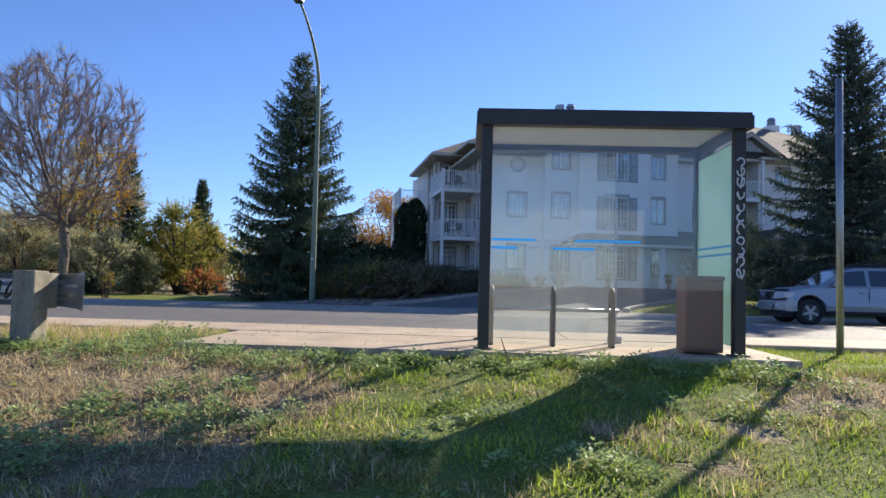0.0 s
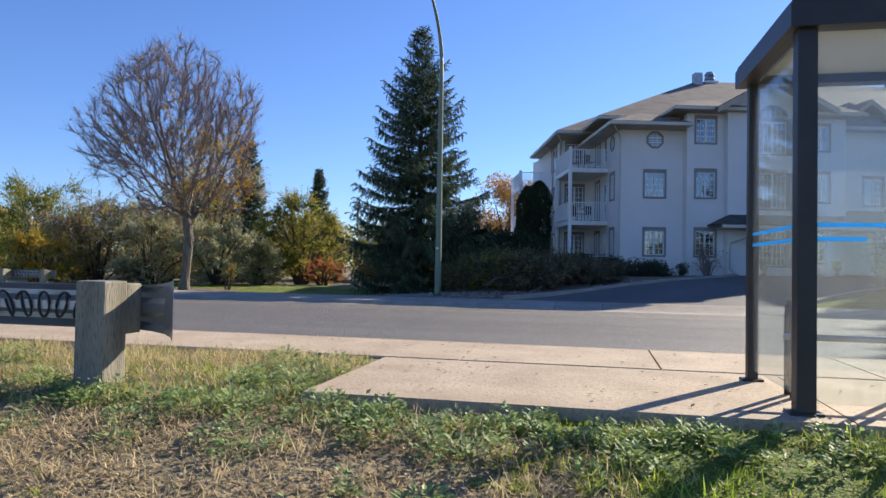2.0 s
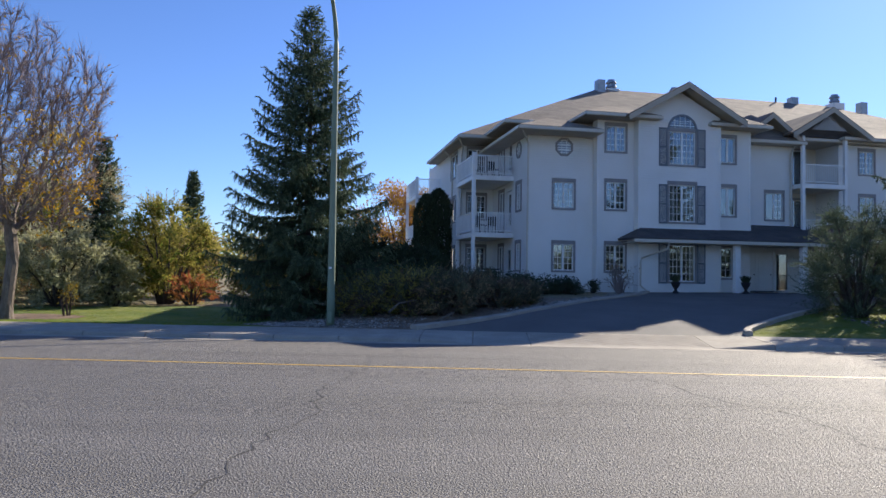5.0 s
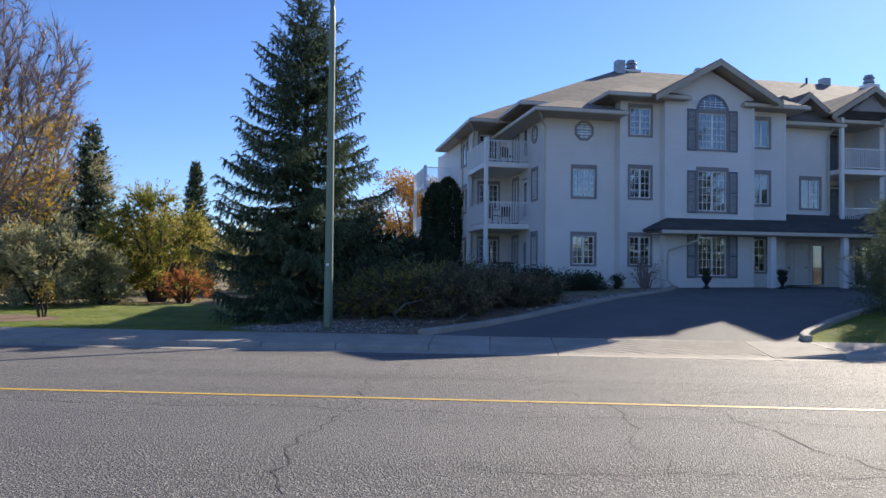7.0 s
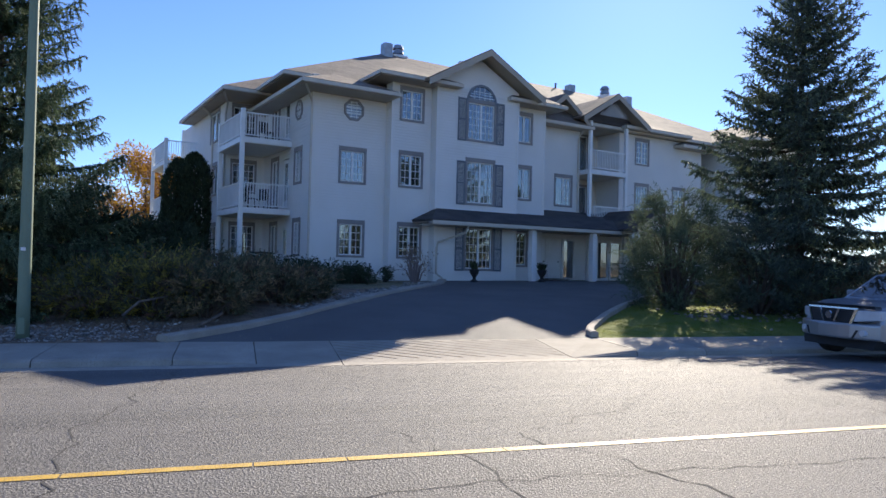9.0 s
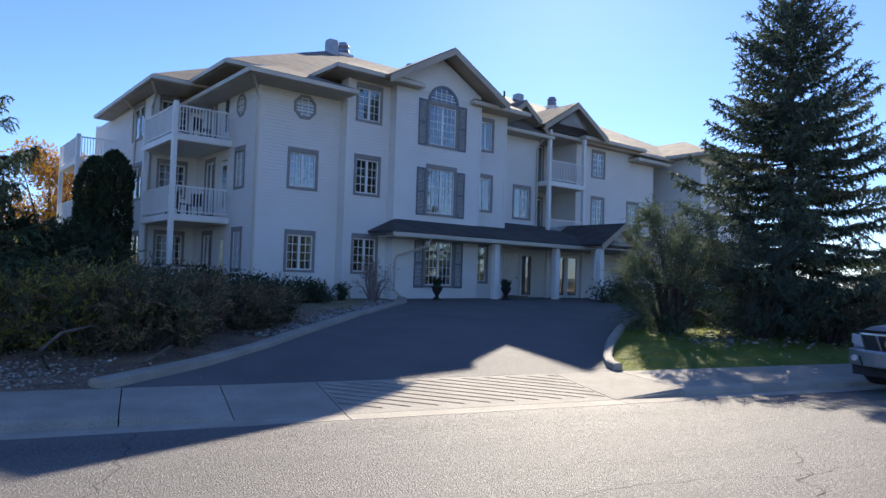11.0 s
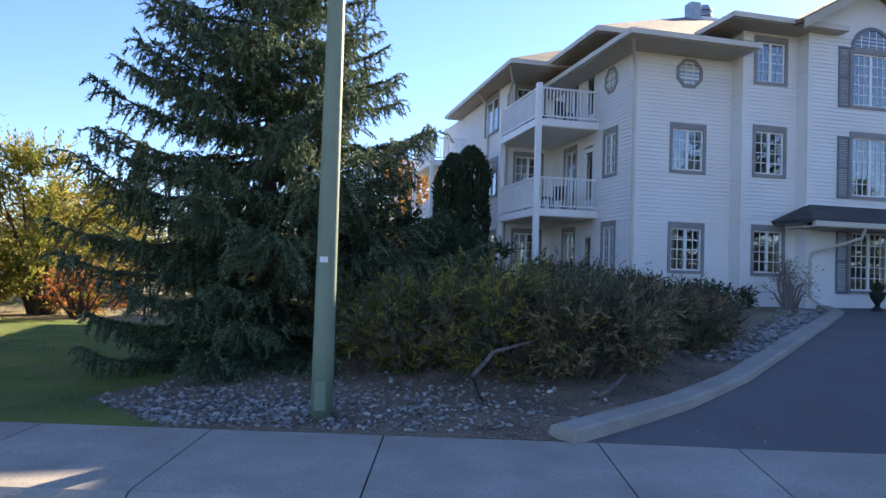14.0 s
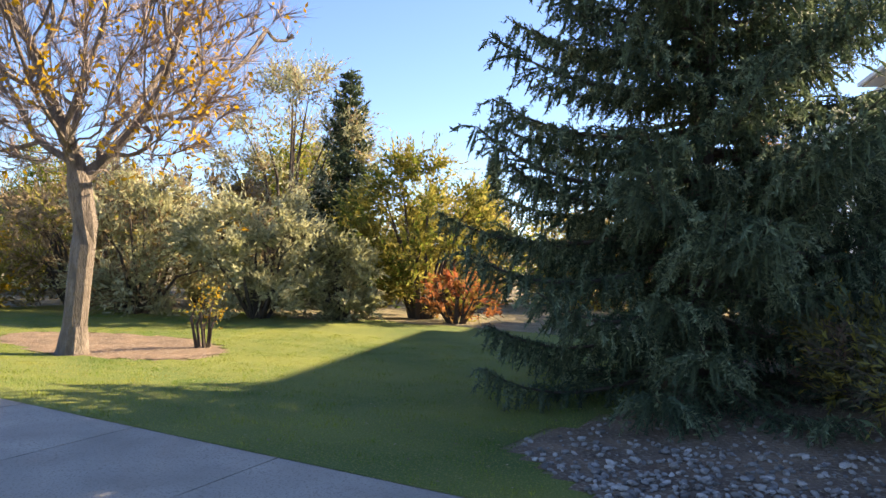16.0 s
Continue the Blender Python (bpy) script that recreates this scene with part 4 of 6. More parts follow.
porch = part("porch_slab", bm, M_CONCRETE_G, house)
railing(porch, (15.5, -1.85), (17.1, -1.85), G + 0.02, 1.0)
railing(porch, (17.2, -1.85), (20.6, -1.85), G + 0.02, 1.0)
# garage-like double door and glazed entrance under the pent roof
for a, b in ((11.35, 12.25), (12.27, 13.17)):
    bm = bmesh.new()
    box(bm, a, b, 0.74, 0.785, G - 0.02, G + 2.1)
    for z in (0.25, 1.2):
        box(bm, a + 0.15, b - 0.15, 0.72, 0.74, G + z, G + z + 0.7)
    dr = part("door", bm, M_WHITE, house, "white panelled service door")
    bm = bmesh.new()
    tube(bm, [(b - 0.1, 0.73, G + 1.0), (b - 0.1, 0.68, G + 1.0)], [0.03, 0.03], 8)
    part("door_knob", bm, M_RUST, dr, "dark round knob")
for a in (13.3, 15.6, 16.5):
    bm = bmesh.new()
    for q in ((a, a + 0.1, G, G + 2.15), (a + 0.75, a + 0.85, G, G + 2.15), (a + 0.1, a + 0.75, G, G + 0.22), (a + 0.1, a + 0.75, G + 2.03, G + 2.15)):
        box(bm, q[0], q[1], 0.70, 0.785, q[2], q[3])
    dr = part("door", bm, M_WHITE, house, "white framed glazed entrance door")
    bm = bmesh.new()
    box(bm, a + 0.1, a + 0.75, 0.745, 0.755, G + 0.22, G + 2.03)
    part("pane", bm, M_GLASS, dr).visible_shadow = False
    # sheet coloured near black as the shaded hall behind the glazing
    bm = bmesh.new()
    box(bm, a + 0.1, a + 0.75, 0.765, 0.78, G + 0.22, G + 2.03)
    part("room_dark", bm, M_ROOM_SHADE, dr)
Wall((14.4, 0.8), (17.15, 0.8), G - 0.3, 3.6)

# downspouts with their crooked necks
for pts in (
    [(-0.7, -1.05, 8.25), (-0.12, -0.12, 7.9), (-0.06, -0.06, 7.8), (-0.06, -0.06, G - 0.1)],
    [(-2.35, 4.2, 8.7), (-2.0, 4.9, 8.4), (-1.82, 5.93, 8.1), (-1.82, 5.93, 1.0)],
    [(5.9, -2.1, 3.3), (5.85, -2.0, 3.0), (5.1, -1.05, 2.6), (5.06, -1.03, 2.4), (5.06, -1.03, 1.35), (5.4, -1.3, 0.98)],
    [(11.3, 0.2, 8.55), (11.25, 0.6, 8.2), (11.22, 0.72, 8.0), (11.22, 0.72, 4.3)],
    [(14.25, 0.2, 8.6), (14.25, 0.6, 8.3), (14.25, 0.72, 8.1), (14.25, 0.72, 4.3)],
    [(-2.35, 8.0, 8.7), (-1.95, 8.2, 8.4), (-1.82, 8.3, 8.2), (-1.82, 8.3, 1.0)],
):
    bm = bmesh.new()
    tube(bm, pts, [0.045] * len(pts), 6)
    part("downspout", bm, M_GUTTER, house, "beige crooked downspout")

# corner boards
for u, v, z0, z1 in ((-0.03, -0.03, G - 0.2, 8.5), (3.12, -0.53, G - 0.2, 9.0), (4.95, -0.98, G - 0.2, 9.0), (9.08, -0.98, G - 0.2, 9.0), (11.05, -0.43, 3.4, 9.0), (23.55, 0.77, 3.4, 9)):
    bm = bmesh.new()
    box(bm, u, u + 0.1, v, v + 0.1, z0, z1)
    part("corner_board", bm, M_SIDING, house)

# chimneys and roof vents
def chimney(u, v, z, w, h, label):
    bm = bevbox(u - w, u + w, v - w, v + w, z, z + h, 0.02, 1)
    c = part("chimney", bm, M_SIDING, house, label)
    bm = bmesh.new()
    for i, r in enumerate((0.30, 0.34, 0.27, 0.33, 0.24)):
        tube(bm, [(u, v, z + h + i * 0.13), (u, v, z + h + i * 0.13 + 0.1)], [r, r * 0.94], 14)
    part("cap", bm, M_STEEL, c, "ribbed metal chimney cap")


chimney(8.25, 9.0, 12.35, 0.42, 0.85, "pale boxed chimney with a ribbed metal cap")
chimney(24.1, 9.0, 12.4, 0.42, 0.95, "pale boxed chimney with a ribbed metal cap")
chimney(12.4, 8.8, 12.5, 0.50, 0.45, "pale boxed chimney with a ribbed metal cap")
for u, v in ((7.15, 8.2), (20.8, 8.8), (26.0, 8.8)):
    bm = bevbox(u - 0.25, u + 0.25, v - 0.25, v + 0.25, 12.4, 13.5, 0.02, 1)
    part("roof_vent", bm, M_STEEL, house, "small boxed roof vent")
bm = bmesh.new()
tube(bm, [(19.4, 8.6, 12.6), (19.4, 8.6, 13.4)], [0.06, 0.06], 8)
part("vent_pipe", bm, M_BLACK, house, "thin dark vent pipe")


# ---- bus shelter ----
SH = pose(0.0, 6.33, 0.50, 0, 0, 1.5)
shelter = empty("bus_shelter", SH, "dark bronze framed glass bus shelter on a concrete pad", "bus shelter")
SW, SD, SHT = 2.30, 1.12, 2.18
for u, v in ((0, 0), (SW, 0), (0, SD), (SW, SD)):
    k = 0.05 if v == 0 else 0.035
    bm = bevbox(u - k, u + k, v - k, v + k, 0.0, SHT - 0.1, 0.008, 2)
    p = part("post", bm, M_FRAME, shelter)
    bm = bevbox(u - k - 0.035, u + k + 0.035, v - k - 0.02, v + k + 0.02, 0.0, 0.015, 0.003, 1)
    f = part("foot_plate", bm, M_FRAME, p, "bolted foot plate")
bm = bmesh.new()
box(bm, -0.10, SW + 0.10, -0.10, 0.02, SHT - 0.12, SHT)
box(bm, -0.10, SW + 0.10, SD - 0.02, SD + 0.10, SHT - 0.12, SHT)
box(bm, -0.10, 0.02, 0.02, SD - 0.02, SHT - 0.12, SHT)
box(bm, SW - 0.02, SW + 0.10, 0.02, SD - 0.02, SHT - 0.12, SHT)
part("roof_frame", bm, M_FRAME, shelter)
bm = bevbox(-0.09, SW + 0.09, -0.09, SD + 0.09, SHT - 0.02, SHT + 0.03, 0.01, 2)
part("roof", bm, M_FRAME, shelter)
bm = bmesh.new()
box(bm, 0.02, SW - 0.02, 0.02, SD - 0.02, SHT - 0.06, SHT - 0.03)
part("ceiling_panel", bm, M_CANOPY, shelter, "pale ceiling panel")


def pane(x0, x1, y0, y1, z0, z1, clear=True):
    bm = bmesh.new()
    box(bm, x0, x1, y0, y1, z0, z1)
    g = part("pane", bm, M_SGLASS, shelter, "clear smudged glass pane")
    g.visible_shadow = False
    return g


pane(0.05, SW - 0.05, -0.006, 0.006, 0.06, SHT - 0.13)
pane(-0.006, 0.006, 0.05, SD - 0.04, 0.08, SHT - 0.13)
bm = bmesh.new()
box(bm, SW - 0.008, SW + 0.008, 0.05, SD - 0.04, 0.08, SHT - 0.22)
part("side_panel", bm, M_TEAL, shelter, "frosted teal glass side panel")
pane(0.04, 1.42, SD - 0.006, SD + 0.006, 0.10, SHT - 0.13)
bm = bevbox(1.42, 1.45, SD - 0.015, SD + 0.015, 0.0, 1.45, 0.004, 1)
part("pane_edge_strip", bm, M_STEEL, shelter, "bright steel edge strip")
bm = bevbox(1.36, 1.50, SD - 0.05, SD + 0.05, 0.0, 0.07, 0.01, 1)
part("pane_clamp", bm, M_STEEL, shelter, "steel floor clamp")
for z in (0.55, 1.0):
    bm = bmesh.new()
    tube(bm, [(1.40, SD - 0.03, z), (1.40, SD + 0.03, z)], [0.02, 0.02], 8)
    part("pane_bolt", bm, M_STEEL, shelter)
# blue bands on the panes
for q in ((0.06, 0.46, 1.00), (0.82, 1.42, 1.00), (0.06, 0.30, 0.925), (0.62, 1.0, 0.925)):
    bm = bmesh.new()
    box(bm, q[0], q[1], -0.0105, -0.0075, q[2], q[2] + 0.022)
    part("blue_band", bm, M_BLUE, shelter, "bright blue printed band")
for u in (0.0, SW):
    for z in (0.925, 1.0):
        bm = bmesh.new()
        box(bm, u - 0.0125, u - 0.0095, 0.06, SD - 0.05, z, z + 0.022)
        part("blue_band", bm, M_BLUE, shelter, "bright blue printed band")
# small printed words, seen from behind through the glass
for word, u, z in (("NO SMOKING", 0.80, 1.0), ("NO SMOKING", 0.60, 0.925)):
    cu = bpy.data.curves.new("printed_words", "FONT")
    cu.body, cu.size, cu.extrude, cu.align_x = word, 0.042, 0.0008, "LEFT"
    cu.materials.append(M_TAGPAINT)
    tx = new("printed_words", cu)
    tx.parent = shelter
    tx.matrix_local = pose(u, -0.009, z - 0.003, 90, 0, 0) @ Matrix.Diagonal((-1, 1, 1, 1))
    tagged(tx, "small white printed words")
# white marker scrawl down the post: loose looped strokes
rng = random.Random(9)
z = 1.76
while z > 0.66:
    a0, turn, hh = rng.uniform(0, 6.28), rng.uniform(3.6, 5.6) * rng.choice((-1, 1)), rng.uniform(0.030, 0.048)
    pts = [(SW - 0.002 + 0.032 * math.cos(a0 + turn * k / 12), -0.0535, z + hh * math.sin(a0 + turn * k / 12)) for k in range(13)]
    pts.append((SW + rng.uniform(-0.03, 0.03), -0.0535, z - hh * 1.3))
    bm = bmesh.new()
    tube(bm, pts, [0.0075] * len(pts), 4)
    part("scrawl", bm, M_TAGPAINT, shelter, "white marker scrawl")
    z -= hh * 2 + rng.uniform(0.012, 0.035)

bench = empty("leaning_rail", SH @ pose(0.45, 0.55, 0), "tubular steel leaning rail with hooped stands", "leaning rail")
for u in (-0.36, 0.25, 0.83):
    bm = bmesh.new()
    pts = [(u, -0.06, 0), (u, -0.06, 0.50)] + [(u, -0.06 * math.cos(math.pi * i / 6), 0.50 + 0.07 * math.sin(math.pi * i / 6)) for i in range(1, 6)] + [(u, 0.06, 0.50), (u, 0.06, 0)]
    tube(bm, pts, [0.022] * len(pts), 8)
    part("stand", bm, M_RUST, bench, smooth=True)
bm = bmesh.new()
tube(bm, [(-0.4, 0.0, 0.36), (0.9, 0.0, 0.36)], [0.02, 0.02], 8)
part("rail", bm, M_STEEL, bench, smooth=True)

litter = empty("litter_bin", SH @ pose(2.02, 0.20, 0), "brown square litter bin inside the shelter", "litter bin")
bm = bevbox(-0.17, 0.17, -0.15, 0.15, 0.02, 0.68, 0.015, 2)
part("body", bm, M_BIN, litter)
bm = bevbox(-0.18, 0.18, -0.16, 0.16, 0.68, 0.72, 0.012, 2)
part("lid", bm, M_BIN, litter)

# ---- street lamp ----
lamp = empty("street_lamp", pose(-6.3, 24.95, 0.2), "tall green-painted street lamp pole with a curved arm", "street lamp")
bm = bmesh.new()
pts, rad = [], []
for i in range(12):
    f = i / 11
    pts.append((0, 0, 8.0 * f))
    rad.append(0.115 - 0.045 * f)
for i in range(1, 15):
    f = i / 14
    pts.append((-0.1 * f, -2.6 * f * f, 8.0 + 3.0 * f - 0.75 * f * f))
    rad.append(0.07 - 0.035 * f)
tube(bm, pts, rad, 12)
part("pole", bm, M_POLE, lamp, smooth=True)
bm = bevbox(-0.25, 0.05, -3.3, -2.55, 10.15, 10.32, 0.05, 2)
part("lamp_head", bm, M_STEEL, lamp, "grey lamp head")
bm = bmesh.new()
box(bm, -0.05, 0.03, -0.117, -0.108, 1.62, 1.68)
part("number_plate", bm, M_TAGPAINT, lamp, "small white number plate")
bm = bevbox(-0.06, 0.06, -0.12, -0.09, 0.12, 0.42, 0.008, 1)
part("hand_hole_cover", bm, M_POLE, lamp)

# ---- bus stop post by the shelter ----
stop = empty("sign_post", pose(3.72, 7.45, 0.47), "slim grey steel sign post standing in the grass", "sign post")
bm = bmesh.new()
tube(bm, [(0, 0, -0.05), (0, 0, 2.9)], [0.036, 0.036], 10)
part("pole", bm, M_STEEL, stop, smooth=True)

# ---- guard rail ----
guard = empty("guard_rail", pose(-4.27, 6.25, 0.40), "steel guard rail on weathered timber posts with flared end", "guard rail")
for i in range(6):
    u = -i * 1.9
    bm = bevbox(u - 0.11, u + 0.11, -0.11, 0.11, -0.2, 0.72, 0.015, 2)
    part("post", bm, M_POST, guard)
    bm = bevbox(u - 0.10, u + 0.10, 0.112, 0.27, 0.36, 0.70, 0.012, 2)
    part("spacer_block", bm, M_POST, guard)


def wbeam(bm, path):
    prof = [(0.0, -0.155), (0.02, -0.14), (0.08, -0.105), (0.08, -0.065), (0.0, -0.03), (0.0, 0.03), (0.08, 0.065), (0.08, 0.105), (0.02, 0.14), (0.0, 0.155)]
    prev = None
    for x, y, sc, hs in path:
        cur = [bm.verts.new((x, y + a * sc, 0.53 + b * hs)) for a, b in prof]
        if prev:
            for k in range(len(prof) - 1):
                bm.faces.new((prev[k], prev[k + 1], cur[k + 1], cur[k]))
        prev = cur


bm = bmesh.new()
wbeam(bm, [(-14, 0.28, 1, 1), (-5, 0.28, 1, 1), (0.0, 0.28, 1, 1), (0.10, 0.28, 0.7, 1.0), (0.20, 0.27, 0.3, 1.05), (0.30, 0.25, 0.1, 1.12), (0.38, 0.20, 0.03, 1.2), (0.45, 0.12, 0.02, 1.3)])
b = part("beam", bm, M_STEEL, guard, "galvanised corrugated beam")
sd = b.modifiers.new("thick", "SOLIDIFY")
sd.thickness = 0.004

rng = random.Random(21)
for i in range(9):
    u = -0.35 - i * 0.16
    bm = bmesh.new()
    pts = [(u + 0.06 * math.cos(0.42 * k + i) - 0.004 * k, 0.272 - 0.0004 * k, 0.53 + 0.09 * math.sin(0.5 * k + i * 0.7)) for k in range(15)]
    tube(bm, pts, [0.010] * 15, 5)
    part("scrawl", bm, M_BLACKPAINT, guard, "black marker scrawl")
far_guard = copy_thing(guard, pose(-22.0, 25.0, 0.12))
tagged(far_guard, "steel guard rail on timber posts across the road", "guard rail")


# ---- parked car ----
def build_car():
    car = empty("parked_car", pose(9.5, 21.62, 0.12, 0, 0, 180), "silver four-door utility car parked at the kerb", "car")
    W = 0.92

    def bow(bm):
        """Rounds the nose in plan: the corners fall back behind the middle."""
        for v in bm.verts:
            if v.co.x > 0.3:
                v.co.x -= 0.30 * (abs(v.co.y) / W) ** 2.4 * min(1, (v.co.x - 0.3) / 0.5)
        return bm

    def loft(name, prof, material, parent, w_low, w_high, z_low, z_high, label="", bev=0.03):
        """A body shell: a side outline in x and z, narrowing from sill to roof."""
        bm = bmesh.new()
        sides = []
        for s in (-1, 1):
            sides.append([bm.verts.new((x, s * (w_low + (w_high - w_low) * min(1, max(0, (z - z_low) / (z_high - z_low)))), z)) for x, z in prof])
        n = len(prof)
        for i in range(n):
            bm.faces.new((sides[0][i], sides[0][(i + 1) % n], sides[1][(i + 1) % n], sides[1][i]))
        bm.faces.new(sides[0][::-1])
        bm.faces.new(sides[1])
        bmesh.ops.recalc_face_normals(bm, faces=bm.faces[:])
        edges = [e for e in bm.edges if abs(e.verts[0].co.y - e.verts[1].co.y) < 0.3]
        bmesh.ops.bevel(bm, geom=edges, offset=bev, segments=3, affect="EDGES", profile=0.6)
        bow(bm)
        return part(name, bm, material, parent, label, smooth=False)

    def arch(cx, r, a0, a1, n=9):
        return [(cx + r * math.cos(a0 + (a1 - a0) * i / n), 0.40 + r * math.sin(a0 + (a1 - a0) * i / n)) for i in range(n + 1)]

    prof = [(0.80, 0.36), (0.89, 0.50), (0.90, 0.72), (0.82, 0.94), (0.62, 1.02), (0.2, 1.09), (-0.35, 1.14), (-4.05, 1.15), (-4.10, 0.62), (-4.02, 0.42)]
    prof += arch(-3.15, 0.47, math.pi, 0) + arch(0.0, 0.47, math.pi, 0)
    loft("body", prof, M_CARBODY, car, W, W - 0.07, 0.6, 1.15, bev=0.05)
    cab = [(-0.30, 1.12), (-1.02, 1.62), (-1.40, 1.72), (-3.55, 1.72), (-3.95, 1.60), (-4.06, 1.14)]
    loft("cabin", cab, M_CARBODY, car, W - 0.06, W - 0.24, 1.12, 1.72)
    for s in (-1, 1):
        def wy(z):
            return s * (W - 0.06 - 0.18 * (z - 1.12) / 0.6 + 0.006)
        for q in (((-0.62, 1.17), (-1.08, 1.58), (-1.62, 1.63), (-1.62, 1.17)), ((-1.74, 1.17), (-1.74, 1.63), (-2.66, 1.63), (-2.74, 1.17)), ((-2.88, 1.17), (-2.82, 1.63), (-3.52, 1.60), (-3.86, 1.20))):
            bm = bmesh.new()
            bm.faces.new([bm.verts.new((x, wy(z), z)) for x, z in q])
            part("side_window", bm, M_CARGLASS, car, "dark side window")
        for x in (-1.68, -2.80):
            bm = bevbox(x - 0.008, x + 0.008, s * (W - 0.015) - 0.006, s * (W - 0.015) + 0.006, 0.55, 1.1, 0.003, 1)
            part("door_seam", bm, M_BLACK, car)
        for x in (-1.52, -2.6):
            bm = bevbox(x - 0.09, x + 0.09, s * (W - 0.01) - 0.02, s * (W - 0.01) + 0.02, 0.96, 0.99, 0.008, 2)
            part("door_handle", bm, M_CARBODY, car)
        bm = bevbox(-0.78, -0.62, s * (W + 0.05) - 0.09, s * (W + 0.05) + 0.09, 1.14, 1.30, 0.03, 2)
        part("mirror", bm, M_CARBODY, car, "silver door mirror")
        bm = bmesh.new()
        tube(bm, [(-1.3, s * 0.62, 1.72), (-1.4, s * 0.62, 1.80), (-3.5, s * 0.62, 1.80), (-3.6, s * 0.62, 1.72)], [0.02] * 4, 6)
        part("roof_rail", bm, M_BLACK, car, "black roof rail")
        bm = bmesh.new()
        box(bm, 0.55, 0.955, s * 0.72 - 0.17, s * 0.72 + 0.17, 0.73, 0.96)
        for v in bm.verts:
            if abs(v.co.y) < 0.7 and v.co.z < 0.8:
                v.co.y -= s * 0.08
            if abs(v.co.y) > 0.7 and v.co.z < 0.8:
                v.co.z += 0.05
        bmesh.ops.bevel(bm, geom=bm.edges[:], offset=0.03, segments=2, affect="EDGES", profile=0.6)
        hl = part("headlight", bow(bm), M_LAMP, car, "clear headlight")
        bm = bevbox(0.58, 0.95, s * 0.855 - 0.032, s * 0.855 + 0.032, 0.80, 0.93, 0.012, 1)
        part("indicator", bow(bm), M_AMBER, hl, "amber indicator lens")
        bm = bevbox(-2.62, -0.52, s * (W - 0.01) - 0.03, s * (W - 0.01) + 0.03, 0.36, 0.43, 0.01, 1)
        part("sill", bm, M_BLACK, car)
        bm = bmesh.new()
        tube(bm, [(0.80, s * 0.68, 0.53), (0.895, s * 0.68, 0.53)], [0.065, 0.06], 12)
        part("fog_light", bm, M_LAMP, car, "round fog light")
    bm = bmesh.new()
    bm.faces.new([bm.verts.new(c) for c in ((-0.36, -0.74, 1.175), (-0.36, 0.74, 1.175), (-0.985, 0.62, 1.61), (-0.985, -0.62, 1.61))])
    part("windscreen", bm, M_CARGLASS, car, "dark windscreen")
    def plate(x0, x1, outline):
        """A slab across the nose with the given outline in y and z."""
        bm = bmesh.new()
        prism(bm, outline, 0, x0, x1)
        return bow(bm)

    gr = part("grille", plate(0.78, 0.955, [(-0.55, 0.97), (-0.44, 0.70), (0.44, 0.70), (0.55, 0.97)]), M_BLACK, car, "black grille")
    for y in (-1, 1):
        part("chrome_bar", plate(0.95, 0.975, [(y * 0.58, 0.975), (y * 0.47, 0.69), (y * 0.42, 0.69), (y * 0.53, 0.975)]), M_CHROME, gr, "chrome bar")
        part("chrome_bar", plate(0.95, 0.975, [(y * 0.26, 0.97), (y * 0.14, 0.71), (y * 0.10, 0.71), (y * 0.20, 0.97)]), M_CHROME, gr, "chrome bar")
    part("chrome_bar", plate(0.95, 0.975, [(-0.58, 1.0), (-0.57, 0.965), (0.57, 0.965), (0.58, 1.0)]), M_CHROME, gr, "chrome bar")
    bm = bmesh.new()
    tube(bm, [(0.955, 0, 0.845), (0.985, 0, 0.845)], [0.078, 0.072], 16)
    part("badge", bm, M_CHROME, gr, "round chrome badge")
    bm = bmesh.new()
    for i in range(8):
        a, c = -0.915 + i * 0.22875, -0.915 + (i + 1) * 0.22875
        box(bm, 0.45, 1.0, a, c, 0.40, 0.70)
    bmesh.ops.remove_doubles(bm, verts=bm.verts[:], dist=1e-4)
    bmesh.ops.delete(bm, geom=[f for f in bm.faces if abs(f.normal.y) > 0.9 and abs(abs(f.calc_center_median().y) - 0.915) > 0.01], context="FACES_ONLY")
    long_edges = [e for e in bm.edges if all(v.co.x > 0.9 for v in e.verts) and abs(e.verts[0].co.z - e.verts[1].co.z) < 0.01]
    bmesh.ops.bevel(bm, geom=long_edges, offset=0.05, segments=3, affect="EDGES", profile=0.6)
    part("bumper", bow(bm), M_CARBODY, car)
    part("bonnet_deflector", plate(0.72, 0.90, [(-0.80, 0.985), (-0.78, 1.04), (0.78, 1.04), (0.80, 0.985)]), M_BLACK, car, "black bonnet deflector")
    part("bumper_vent", plate(0.97, 1.012, [(-0.60, 0.58), (-0.52, 0.42), (0.52, 0.42), (0.60, 0.58)]), M_BLACK, car)
    part("undertray", plate(0.50, 0.97, [(-0.86, 0.43), (-0.80, 0.22), (0.80, 0.22), (0.86, 0.43)]), M_BLACK, car)
    bm = bevbox(-3.6, -0.3, -0.8, 0.8, 0.28, 0.45, 0.02, 1)
    part("chassis", bm, M_BLACK, car)
    bm = bmesh.new()
    for i in range(5):
        box(bm, -1.5 - i * 0.45, -1.45 - i * 0.45, -0.62, 0.62, 1.79, 1.81)
    part("rack_bar", bm, M_BLACK, car, "black roof rack bars")
